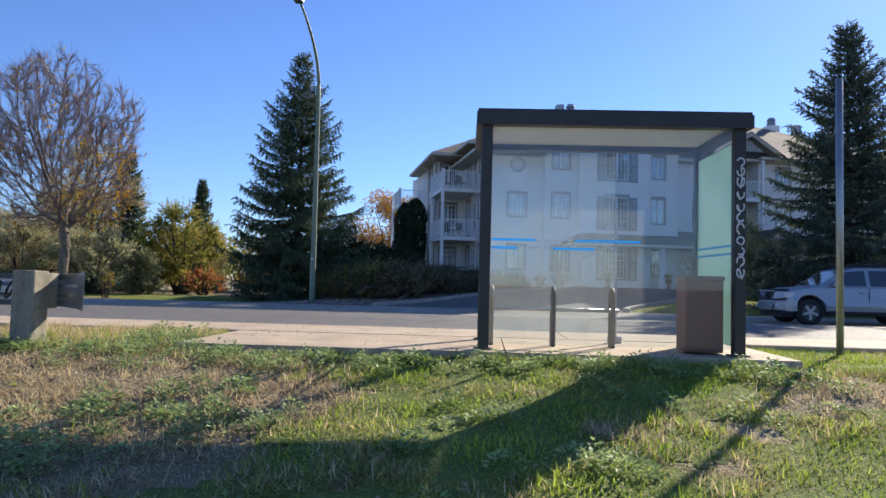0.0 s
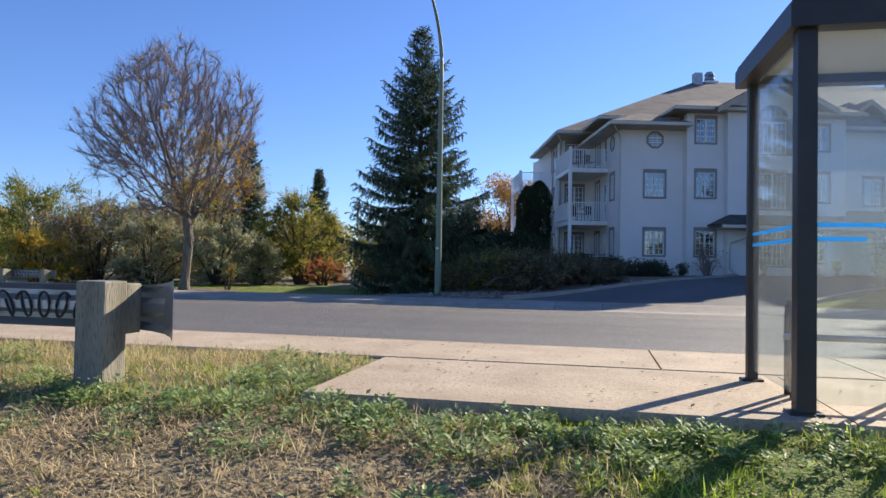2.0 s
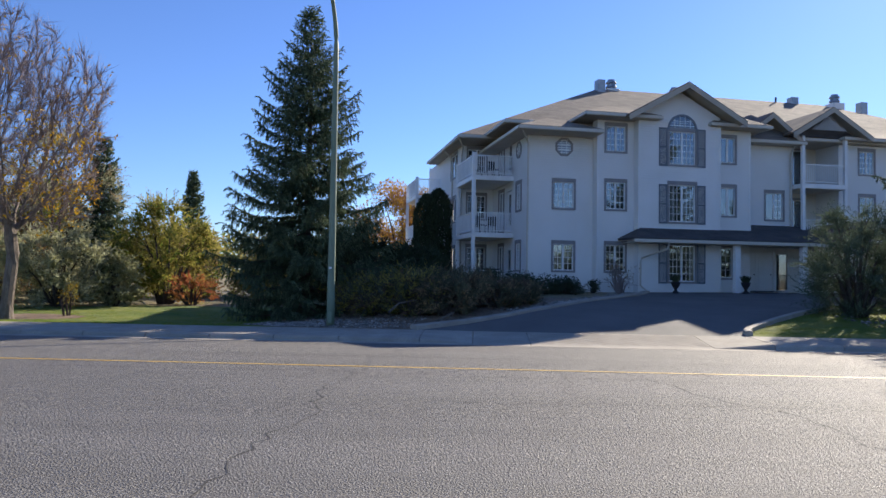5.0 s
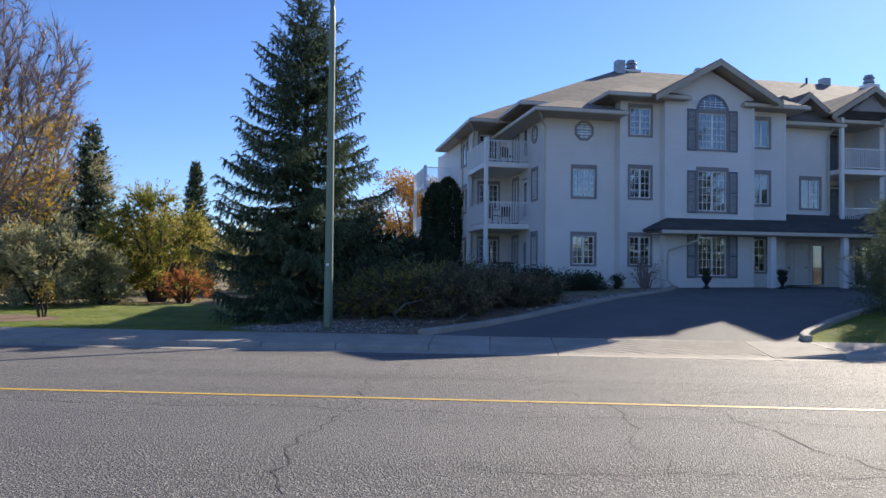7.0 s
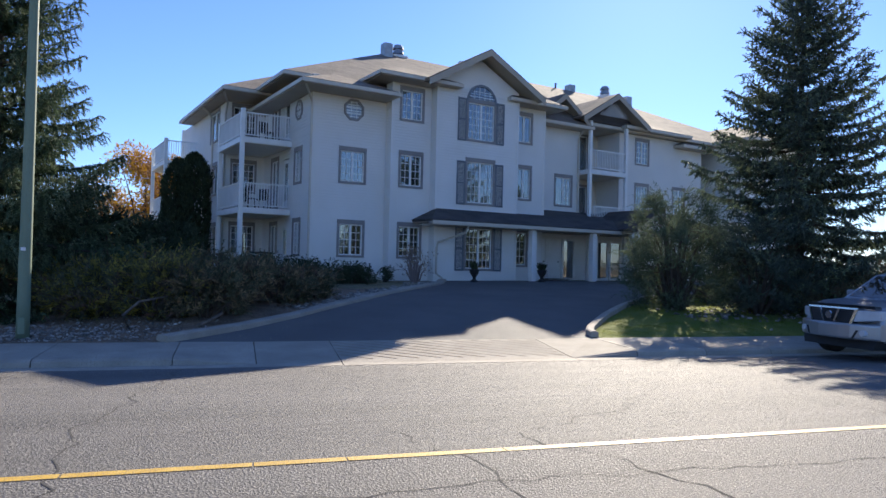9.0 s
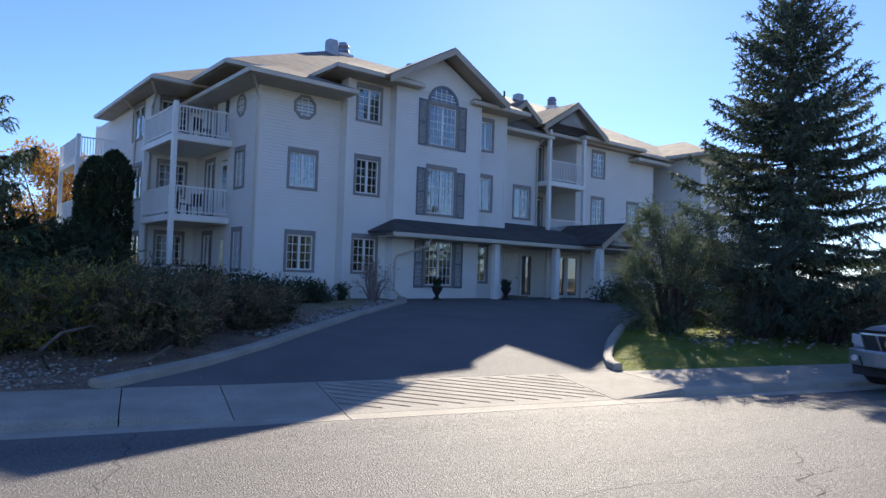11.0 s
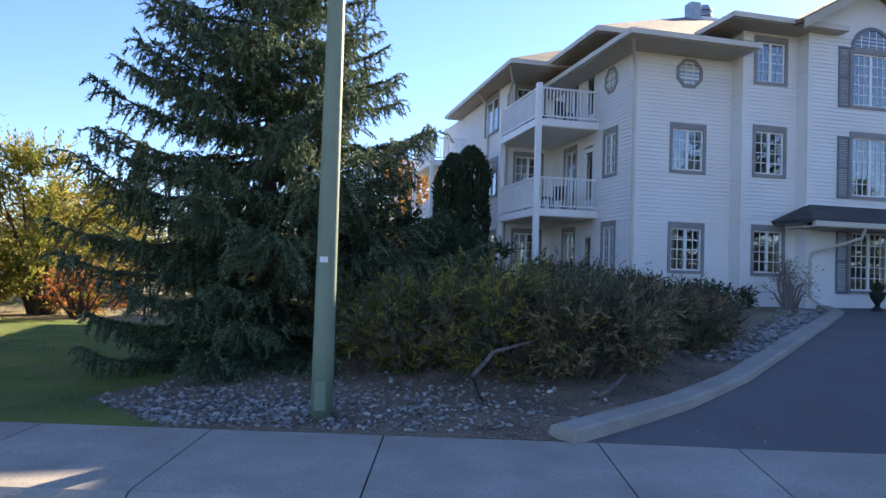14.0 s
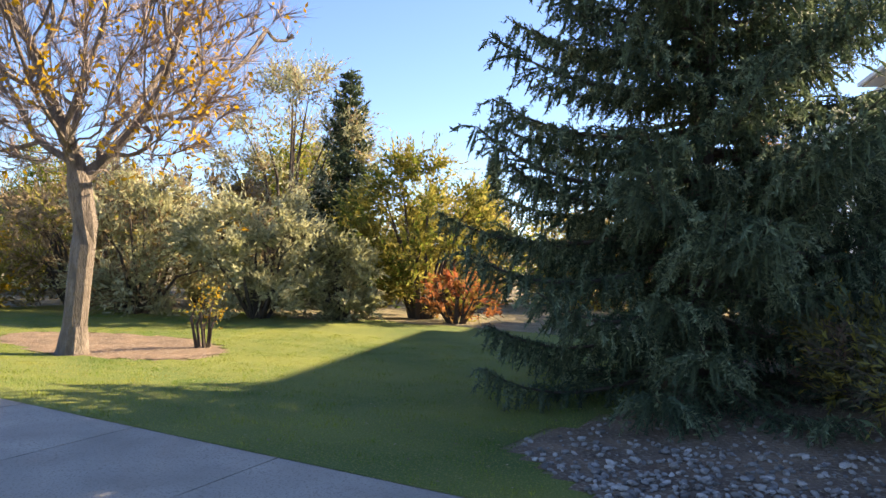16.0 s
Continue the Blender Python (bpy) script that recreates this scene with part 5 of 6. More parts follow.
    for x in (0.0, -3.15):
        for s in (-1, 1):
            bm = bmesh.new()
            y0, y1 = s * 0.68, s * 0.92
            tube(bm, [(x, y0, 0.38), (x, y0 + s * 0.02, 0.38), (x, y1 - s * 0.03, 0.38), (x, y1, 0.38)], [0.34, 0.38, 0.38, 0.33], 28)
            wh = part("wheel", bm, M_TYRE, car, "black tyre")
            bm = bmesh.new()
            tube(bm, [(x, y1 - s * 0.06, 0.38), (x, y1 + s * 0.004, 0.38)], [0.245, 0.235], 24)
            part("rim", bm, M_RUST, wh, "dark wheel well of the rim")
            bm = bmesh.new()
            for k in range(5):
                a = k * 2 * math.pi / 5 + 0.3
                m = Matrix.Translation((x, y1 + s * 0.008, 0.38)) @ Matrix.Rotation(a, 4, "Y")
                box(bm, 0.02, 0.225, -0.012, 0.012, -0.038, 0.038, m)
            tube(bm, [(x, y1 - s * 0.01, 0.38), (x, y1 + s * 0.03, 0.38)], [0.07, 0.055], 12)
            part("spokes", bm, M_STEEL, wh, "bright five-spoke alloy")


build_car()


# ---- plants ----
class Leaves:
    """Collects many small leaf or needle cards into one mesh."""

    def __init__(self):
        self.v, self.f = [], []

    def leaf(self, c, d, n, l, w):
        """A pointed leaf of length l and width w from c along d, folded along its middle."""
        s = d.cross(n)
        if s.length < 1e-4:
            s = d.cross(Vector((0.3, 0.5, 0.8)))
        s.normalize()
        u = s.cross(d)
        k = len(self.v)
        self.v += [c, c + d * (l * 0.45) + s * (w / 2) + u * (w * 0.12), c + d * l, c + d * (l * 0.45) - s * (w / 2) + u * (w * 0.12)]
        self.f += [(k, k + 1, k + 2), (k, k + 2, k + 3)]

    def blade(self, c, d, side, l, w):
        k = len(self.v)
        self.v += [c - side * w, c + side * w, c + d * l]
        self.f.append((k, k + 1, k + 2))

    def make(self, name, material, parent=None, label=""):
        return mesh_from(name, [tuple(v) for v in self.v], self.f, material, parent, label)


def rvec(r):
    while True:
        v = Vector((r.uniform(-1, 1), r.uniform(-1, 1), r.uniform(-1, 1)))
        if 0.05 < v.length < 1:
            return v.normalized()


def spruce(x, y, z, h, rad, seed, material, label, step=0.42, gap=0.13, dense=80, size=1.0, bare=0.03, name="spruce_tree", top=0.92, weep=1.0):
    """Tiers of boughs that sag and lift at their tips, each a spray of drooping shoots thick with needles."""
    r = random.Random(seed)
    t = empty(name, pose(x, y, z), label, "tree")
    bm = bmesh.new()
    tube(bm, [(0, 0, -0.1), (0, 0, h * 0.3), (0.03, 0, h * 0.7), (0, 0, h * 0.98)], [h * 0.016, h * 0.012, h * 0.006, 0.01], 9)
    part("trunk", bm, M_DBARK, t)
    lv, tip = Leaves(), Leaves()
    wood = bmesh.new()
    down = Vector((0, 0, -1))

    def shoot(pts, thick, pale):
        """A shoot along points: a slim core and needles slanting forwards all round it."""
        run = sum((q - p).length for p, q in zip(pts, pts[1:]))
        n = max(5, int(run * dense))
        for p, q in zip(pts, pts[1:]):
            lv.leaf(p - (q - p) * 0.15, (q - p).normalized(), rvec(r), (q - p).length * 1.35, thick * 0.7)
        k = len(pts) - 1
        for i in range(n):
            u = i / n * k
            j = min(k - 1, int(u))
            p, q = pts[j], pts[j + 1]
            d = (q - p).normalized()
            nd = (d * 0.6 + rvec(r)).normalized()
            # outer needles go to the paler mesh, whose colour carries the light
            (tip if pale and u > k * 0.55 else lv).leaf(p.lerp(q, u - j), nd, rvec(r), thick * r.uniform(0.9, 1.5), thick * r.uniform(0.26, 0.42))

    zz = h * bare + 0.25
    while zz < h * 0.975:
        f = (zz - h * bare) / (h * (1 - bare))
        reach = rad * (1 - f) ** top + 0.16
        n = int(7 + 4 * (1 - f))
        a0 = r.uniform(0, 6.28)
        for k in range(n):
            az = a0 + k * 6.283 / n + r.uniform(-0.25, 0.25)
            L = reach * min(r.choice((0.45, 0.65, 0.9, 0.95, 1.0, 1.05, 1.15)), 0.78 if f < 0.09 else 2.0) * r.uniform(0.92, 1.08)
            out = Vector((math.cos(az), math.sin(az), 0))
            side = Vector((-out.y, out.x, 0))
            lift = 0.75 * f * f - 0.36 * (1 - f) + r.uniform(-0.06, 0.06)
            m = max(4, int(L / gap))
            zb = zz + r.uniform(-0.1, 0.1)
            bend = r.uniform(-0.12, 0.12)
            pts = [out * (L * i / m) + side * (bend * L * (i / m) ** 2) + Vector((0, 0, zb + L * (lift * (i / m) + (0.30 - 0.08 * f) * (i / m) ** 3))) for i in range(m + 1)]
            thin = pts[::3] + [pts[-1]]
            if L > 0.5:
                tube(wood, thin, [max(0.006, 0.013 * L * (1 - i / len(thin))) for i in range(len(thin))], 4, False)
            shoot(pts[max(1, m // 5):], 0.055 * size, True)
            for i in range(1, m):
                s = i / m
                if s < 0.14:
                    continue
                d = (pts[i + 1] - pts[i - 1]).normalized()
                wide = (0.30 * L * (1.05 - s) ** 0.65 + 0.19) * (0.45 + 0.55 * min(1, s / 0.3))
                for sd in (-1, 1):
                    if r.random() < 0.1:
                        continue
                    ang = r.uniform(0.65, 1.1)
                    dd = (d * math.cos(ang) + side * sd * math.sin(ang) + Vector((0, 0, r.uniform(-0.1, 0.25)))).normalized()
                    ln = min(wide, 0.85) * r.uniform(0.65, 1.15)
                    sag = weep * (1 - 0.7 * f) * r.uniform(0.4, 1.0)
                    p1 = pts[i] + dd * (ln * 0.45)
                    p2 = p1 + (dd + down * sag * 0.9).normalized() * (ln * 0.35)
                    p3 = p2 + (dd * 0.6 + down * sag * 1.5).normalized() * (ln * 0.3)
                    shoot([pts[i], p1, p2, p3], 0.05 * size, s > 0.3)
                    # short hanging tassels under the longer shoots
                    if ln > 0.3 and weep:
                        for e in range(2):
                            st = pts[i].lerp(p1, r.uniform(0.4, 1.0))
                            hd = (down + dd * r.uniform(0.1, 0.5) + side * r.uniform(-0.2, 0.2)).normalized()
                            shoot([st, st + hd * (r.uniform(0.12, 0.34) * weep)], 0.045 * size, False)
        zz += step * r.uniform(0.8, 1.2) * (0.5 + 0.5 * (1 - f))
    shoot([Vector((0, 0, h * 0.93)), Vector((0, 0, h * 1.0))], 0.06 * size, True)
    part("bough", wood, M_DBARK, t)
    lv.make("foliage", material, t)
    tip.make("foliage", M_SPRUCE_SKYLIT, t, "outer needles coloured paler as if sky-lit")
    return t


def grow(r, start, envelope, count, reach=2.6, kill=0.42, stride=0.26, up=0.12, rounds=90):
    """Branch nodes that grow towards points scattered in an envelope: positions and parents."""
    goals = []
    while len(goals) < count:
        p = envelope(r)
        if p is not None:
            goals.append(p)
    goals = np.array(goals)
    nodes, parent = [tuple(p) for p in start], [i - 1 for i in range(len(start))]
    near = np.full(len(goals), 1e9)
    who = np.zeros(len(goals), int)
    fresh = 0
    for step in range(rounds):
        for i in range(fresh, len(nodes)):
            d = np.linalg.norm(goals - np.array(nodes[i]), axis=1)
            w = d < near
            near[w], who[w] = d[w], i
        fresh = len(nodes)
        live = near > kill
        pull = {}
        for g in np.nonzero(live & (near < reach))[0]:
            v = goals[g] - np.array(nodes[who[g]])
            pull.setdefault(int(who[g]), []).append(v / np.linalg.norm(v))
        if not pull:
            break
        for i, vs in pull.items():
            back = np.array(nodes[i]) - np.array(nodes[parent[i]])
            back = back / (np.linalg.norm(back) + 1e-6)
            v = np.mean(vs, axis=0) + 0.4 * back + np.array((0, 0, up)) + np.array(rvec(r)) * 0.10
            q = np.array(nodes[i]) + v / np.linalg.norm(v) * stride
            nodes.append(tuple(q))
            parent.append(i)
    return nodes, parent


def limb_mesh(bm, nodes, parent, base, thinnest, fat=0.45):
    """Tubes along the grown branches, thinner at every fork; gives back the ends with their directions."""
    kids = [[] for n in nodes]
    for i, p in enumerate(parent):
        if p >= 0:
            kids[p].append(i)
    load = [0.0] * len(nodes)
    for i in range(len(nodes) - 1, -1, -1):
        load[i] = sum(load[k] for k in kids[i]) if kids[i] else 1.0
    rad = [max(thinnest, base * (w / load[0]) ** fat) for w in load]
    ends, todo = [], [(0, None)]
    while todo:
        i, before = todo.pop()
        chain = [before, i] if before is not None else [i]
        while kids[chain[-1]]:
            ks = sorted(kids[chain[-1]], key=lambda k: -load[k])
            todo += [(k, chain[-1]) for k in ks[1:]]
            chain.append(ks[0])
        if len(chain) > 1:
            rr = [rad[k] for k in chain]
            if before is not None:
                rr[0] = min(rr[0], rr[1] * 1.1)
            tube(bm, [nodes[k] for k in chain], rr, 9 if rr[0] > 0.06 else (5 if rr[0] > 0.02 else 3), False)
        for k in chain[2:]:
            if load[k] < 9:
                ends.append((Vector(nodes[k]), (Vector(nodes[k]) - Vector(nodes[parent[k]])).normalized()))
    return ends


def bare_tree(x, y, z, seed, label):
    """A broad rounded crown of fine bare twigs on a short trunk."""
    r = random.Random(seed)
    t = empty("ash_tree", pose(x, y, z), label, "tree")
    prof = ((2.6, 0.9), (3.4, 2.5), (4.6, 3.3), (6.3, 3.7), (7.8, 3.4), (9.0, 2.5), (9.8, 1.4), (10.4, 0.3))

    def crown(r):
        zz = r.uniform(2.9, 10.3)
        a, q = r.uniform(0, 6.283), math.sqrt(r.random())
        if r.random() > (interp(zz, prof) / 3.85) ** 2 + 0.05:
            return None
        w = interp(zz, prof) * q * (0.95 + 0.13 * math.sin(3 * a + seed + zz * 0.8) + 0.10 * math.sin(5 * a - zz * 1.7))
        if noise.noise((math.cos(a) * w * 0.55, math.sin(a) * w * 0.55, zz * 0.40)) < -0.12:
            return None
        return (math.cos(a) * w * 0.93 - 0.35, math.sin(a) * w, zz)

    stem = [(0, 0, -0.1), (0.02, 0, 0.12), (0.05, 0, 0.5), (0.09, 0, 0.95), (0.13, 0, 1.4), (0.17, 0, 1.8), (0.20, 0, 2.15)]
    nodes, parent = grow(r, stem, crown, 5200, 2.6, 0.24, 0.22, 0.16)
    bm = bmesh.new()
    ends = limb_mesh(bm, nodes, parent, 0.185, 0.006, 0.5)
    tube(bm, [(0, 0, -0.1), (0.02, 0, 0.12), (0.05, 0, 0.5)], [0.30, 0.24, 0.187], 12, False)
    part("trunk", bm, M_BARK, t)
    tw, gold = Leaves(), Leaves()
    for p, d in ends:
        for i in range(11):
            nd = (d + rvec(r) * 0.62 + Vector((p.x * 0.06, p.y * 0.06, 0.35))).normalized()
            s = nd.cross(rvec(r)).normalized()
            l = r.uniform(0.25, 0.85)
            tw.blade(p - d * r.uniform(0, 0.2), nd, s, l, 0.008)
        if r.random() < (0.5 if p.x > 0.8 and p.z < 6.6 else 0.06):
            for i in range(7):
                gold.leaf(p + rvec(r) * 0.3, rvec(r), rvec(r), r.uniform(0.11, 0.17), 0.065)
    tw.make("twig_crown", M_TWIG, t)
    gold.make("leaves", M_GOLD, t, "a few golden leaves left")
    return t


def shrub(name, x, y, z, rx, ry, h, seed, material, label, count, leaf=(0.10, 0.16), low=0.1, stems=9, clumps=26, category="shrub", bark=None, extra=None, slim=0.42, plume=0):
    """A shrub or small tree: stems from the base, and many leaves gathered in uneven clumps."""
    r = random.Random(seed)
    t = empty(name, pose(x, y, z), label, category)
    bm = bmesh.new()
    lv = Leaves()
    ex = Leaves()
    per = count // clumps
    for i in range(clumps):
        a = r.uniform(0, 6.283)
        rr = math.sqrt(r.random())
        f = r.random()
        prof = math.sin(math.pi * min(1, max(0.06, 0.12 + 0.80 * f))) ** 0.6
        c = Vector((math.cos(a) * rr * rx * prof, math.sin(a) * rr * ry * prof, h * (low + (0.93 - low) * f)))
        sz = 0.20 * (rx + ry) * r.uniform(0.6, 1.25) + 0.1
        if i < stems or i % 3 == 0:
            b = Vector((c.x * 0.12 + r.uniform(-0.1, 0.1), c.y * 0.12 + r.uniform(-0.1, 0.1), -0.1))
            mid = b.lerp(c, 0.5) + Vector((0, 0, 0.15 * h)) + rvec(r) * 0.12
            tube(bm, [b, mid, c], [0.03 + 0.008 * h, 0.02 + 0.004 * h, 0.006], 5, False)
            for q in range(4):
                tube(bm, [mid.lerp(c, q / 4), c + rvec(r) * sz], [0.012, 0.003], 3, False)
        if plume:
            outw = Vector((c.x, c.y, 0)).normalized() if Vector((c.x, c.y)).length > 0.05 else Vector((1, 0, 0))
            for j in range(max(1, per // plume)):
                axis = (outw * r.uniform(0.1, 1.0) + Vector((0, 0, r.uniform(0.1, 0.9))) + rvec(r) * 0.7).normalized()
                st = c + rvec(r) * (sz * 0.45 * r.random() ** 0.5)
                ln = sz * r.uniform(0.5, 1.15)
                tgt = ex if extra and r.random() < extra[1] else lv
                for w in range(plume):
                    q = st + axis * (ln * w / plume) + Vector((0, 0, -0.12 * ln * (w / plume) ** 2))
                    l = r.uniform(*leaf) * (1.15 - 0.5 * w / plume)
                    tgt.leaf(q, (axis + rvec(r) * 0.75).normalized(), rvec(r), l, l * slim)
            continue
        for j in range(per):
            o = rvec(r) * (sz * r.random() ** 0.45)
            o.z *= 0.8
            d = (rvec(r) + o.normalized() * 0.8 + Vector((0, 0, -0.15))).normalized()
            l = r.uniform(*leaf)
            tgt = ex if extra and r.random() < extra[1] else lv
            tgt.leaf(c + o, d, rvec(r), l, l * slim)
    part("stem", bm, bark or M_DBARK, t)
    lv.make("foliage", material, t)
    if ex.v:
        ex.make("foliage", extra[0], t)
    return t


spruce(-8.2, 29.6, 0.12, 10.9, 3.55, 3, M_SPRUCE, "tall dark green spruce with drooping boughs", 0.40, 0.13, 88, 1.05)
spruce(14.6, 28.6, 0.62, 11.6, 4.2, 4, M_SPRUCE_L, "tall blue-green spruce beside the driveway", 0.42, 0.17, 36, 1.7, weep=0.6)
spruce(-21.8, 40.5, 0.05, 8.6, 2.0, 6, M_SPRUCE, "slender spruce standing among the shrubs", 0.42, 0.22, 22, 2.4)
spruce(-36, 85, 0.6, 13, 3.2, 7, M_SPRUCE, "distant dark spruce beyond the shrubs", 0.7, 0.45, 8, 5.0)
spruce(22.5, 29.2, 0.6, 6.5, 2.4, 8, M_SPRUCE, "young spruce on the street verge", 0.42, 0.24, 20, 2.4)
bare_tree(-17.5, 27.4, 0.02, 11, "bare ash tree with grey bark and a few gold leaves")

# cedars beside the building
for x, y, h, w, seed in ((-4.45, 43.2, 5.3, 0.72, 31), (-5.1, 43.5, 5.15, 0.72, 32)):
    r = random.Random(seed)
    t = empty("cedar_tree", pose(x, y, land_z(x, y)), "dark columnar cedar beside the balcony", "tree")
    bm = bmesh.new()
    tube(bm, [(0, 0, -0.1), (0, 0, h * 0.9)], [0.09, 0.02], 7)
    part("trunk", bm, M_DBARK, t)
    lv = Leaves()
    for i in range(9000):
        f = r.random()
        prof = min(1.0, (1 - f) * 5.0) ** 0.5 * (0.93 + 0.07 * math.sin(f * 17 + seed)) * (0.85 + 0.15 * min(1, f * 4))
        a = r.uniform(0, 6.283)
        k = 0.55 + 0.45 * r.random() ** 0.4
        lump = 1 + 0.12 * math.sin(5 * a + 9 * f)
        c = Vector((math.cos(a) * w * prof * k * lump, math.sin(a) * w * prof * k * lump, h * f))
        d = (Vector((math.cos(a) * 0.5, math.sin(a) * 0.5, 1.0)) + rvec(r) * 0.5).normalized()
        lv.leaf(c, d, rvec(r), r.uniform(0.12, 0.24), 0.075)
    lv.make("foliage", M_CEDAR, t)

# junipers in the bed between the spruce and the driveway
for i, (x, y, rx, ry, h) in enumerate(((-5.4, 27.6, 1.0, 1.0, 1.25), (-4.3, 26.9, 0.95, 0.9, 1.35), (-3.2, 26.9, 0.9, 0.85, 1.25), (-4.4, 28.6, 1.1, 1.1, 1.5), (-2.6, 28.0, 0.95, 0.9, 1.2), (-3.2, 29.5, 1.1, 1.1, 1.3), (-1.5, 29.0, 0.9, 0.9, 1.0), (-1.9, 30.6, 1.1, 1.0, 1.1), (-0.7, 30.2, 0.8, 0.8, 0.8), (-6.2, 28.8, 0.9, 0.9, 1.2))):
    shrub("juniper_bush", x, y, land_z(x, y), rx, ry, h * 0.87, 50 + i, M_JUNIPER, "sprawling grey-green juniper with brown inner twigs", 11500, (0.06, 0.14), 0.06, 8, 40, extra=(M_YELLOWLEAF, 0.38) if i in (0, 1, 3, 9) else (M_BROWNLEAF, 0.28), slim=0.24, plume=14)
# low hedge and shrubs at the foot of the building
for i, (x, y, rx, h) in enumerate(((-0.6, 34.6, 0.9, 0.75), (0.6, 35.2, 0.8, 0.65), (1.6, 35.6, 0.7, 0.5), (-2.0, 34.4, 1.0, 0.9))):
    shrub("low_hedge", x, y, land_z(x, y), rx, 0.7, h, 70 + i, M_CEDAR, "low dark clipped hedge against the siding", 2200, (0.08, 0.14), 0.1, 5, 20)
shrub("rose_bush", 4.0, 36.4, land_z(4, 36.4), 0.75, 0.55, 1.45, 76, M_BROWNLEAF, "thin half-bare rose bush by the wall", 500, (0.06, 0.10), 0.25, 16, 22, bark=M_TWIG)
shrub("dwarf_cedar", 2.9, 36.5, land_z(2.9, 36.5), 0.22, 0.22, 0.6, 77, M_CEDAR, "dwarf upright cedar by the wall", 500, (0.07, 0.12), 0.05, 3, 8)
shrub("round_hedge", 15.4, 36.9, land_z(15.4, 36.9), 1.5, 0.9, 0.85, 78, M_CEDAR, "low rounded dark hedge by the porch", 3200, (0.09, 0.15), 0.05, 5, 26)
# pine and undergrowth before the large spruce
shrub("mountain_pine", 9.7, 28.2, land_z(9.7, 28.2), 1.5, 1.4, 3.5, 80, M_PINE, "bushy grey-green mountain pine by the driveway", 34000, (0.08, 0.15), 0.0, 9, 95, category="tree", slim=0.2, plume=16)
shrub("mountain_pine", 12.0, 27.4, land_z(12, 27.4), 1.7, 1.5, 3.0, 81, M_SPRUCE_L, "dark bushy pine under the spruce", 16000, (0.09, 0.16), 0.02, 9, 46, category="tree", slim=0.2, plume=16)
for i, (x, y, rx, h) in enumerate(((13.6, 26.5, 1.4, 1.6), (15.8, 26.6, 1.5, 1.5), (18.2, 27.0, 1.7, 2.2), (20.2, 28.5, 1.5, 2.4))):
    shrub("juniper_bush", x, y, land_z(x, y), rx, 1.1, h, 84 + i, M_JUNIPER, "dark juniper in the shade of the spruce", 7000, (0.08, 0.16), 0.04, 6, 32, slim=0.22, plume=14)

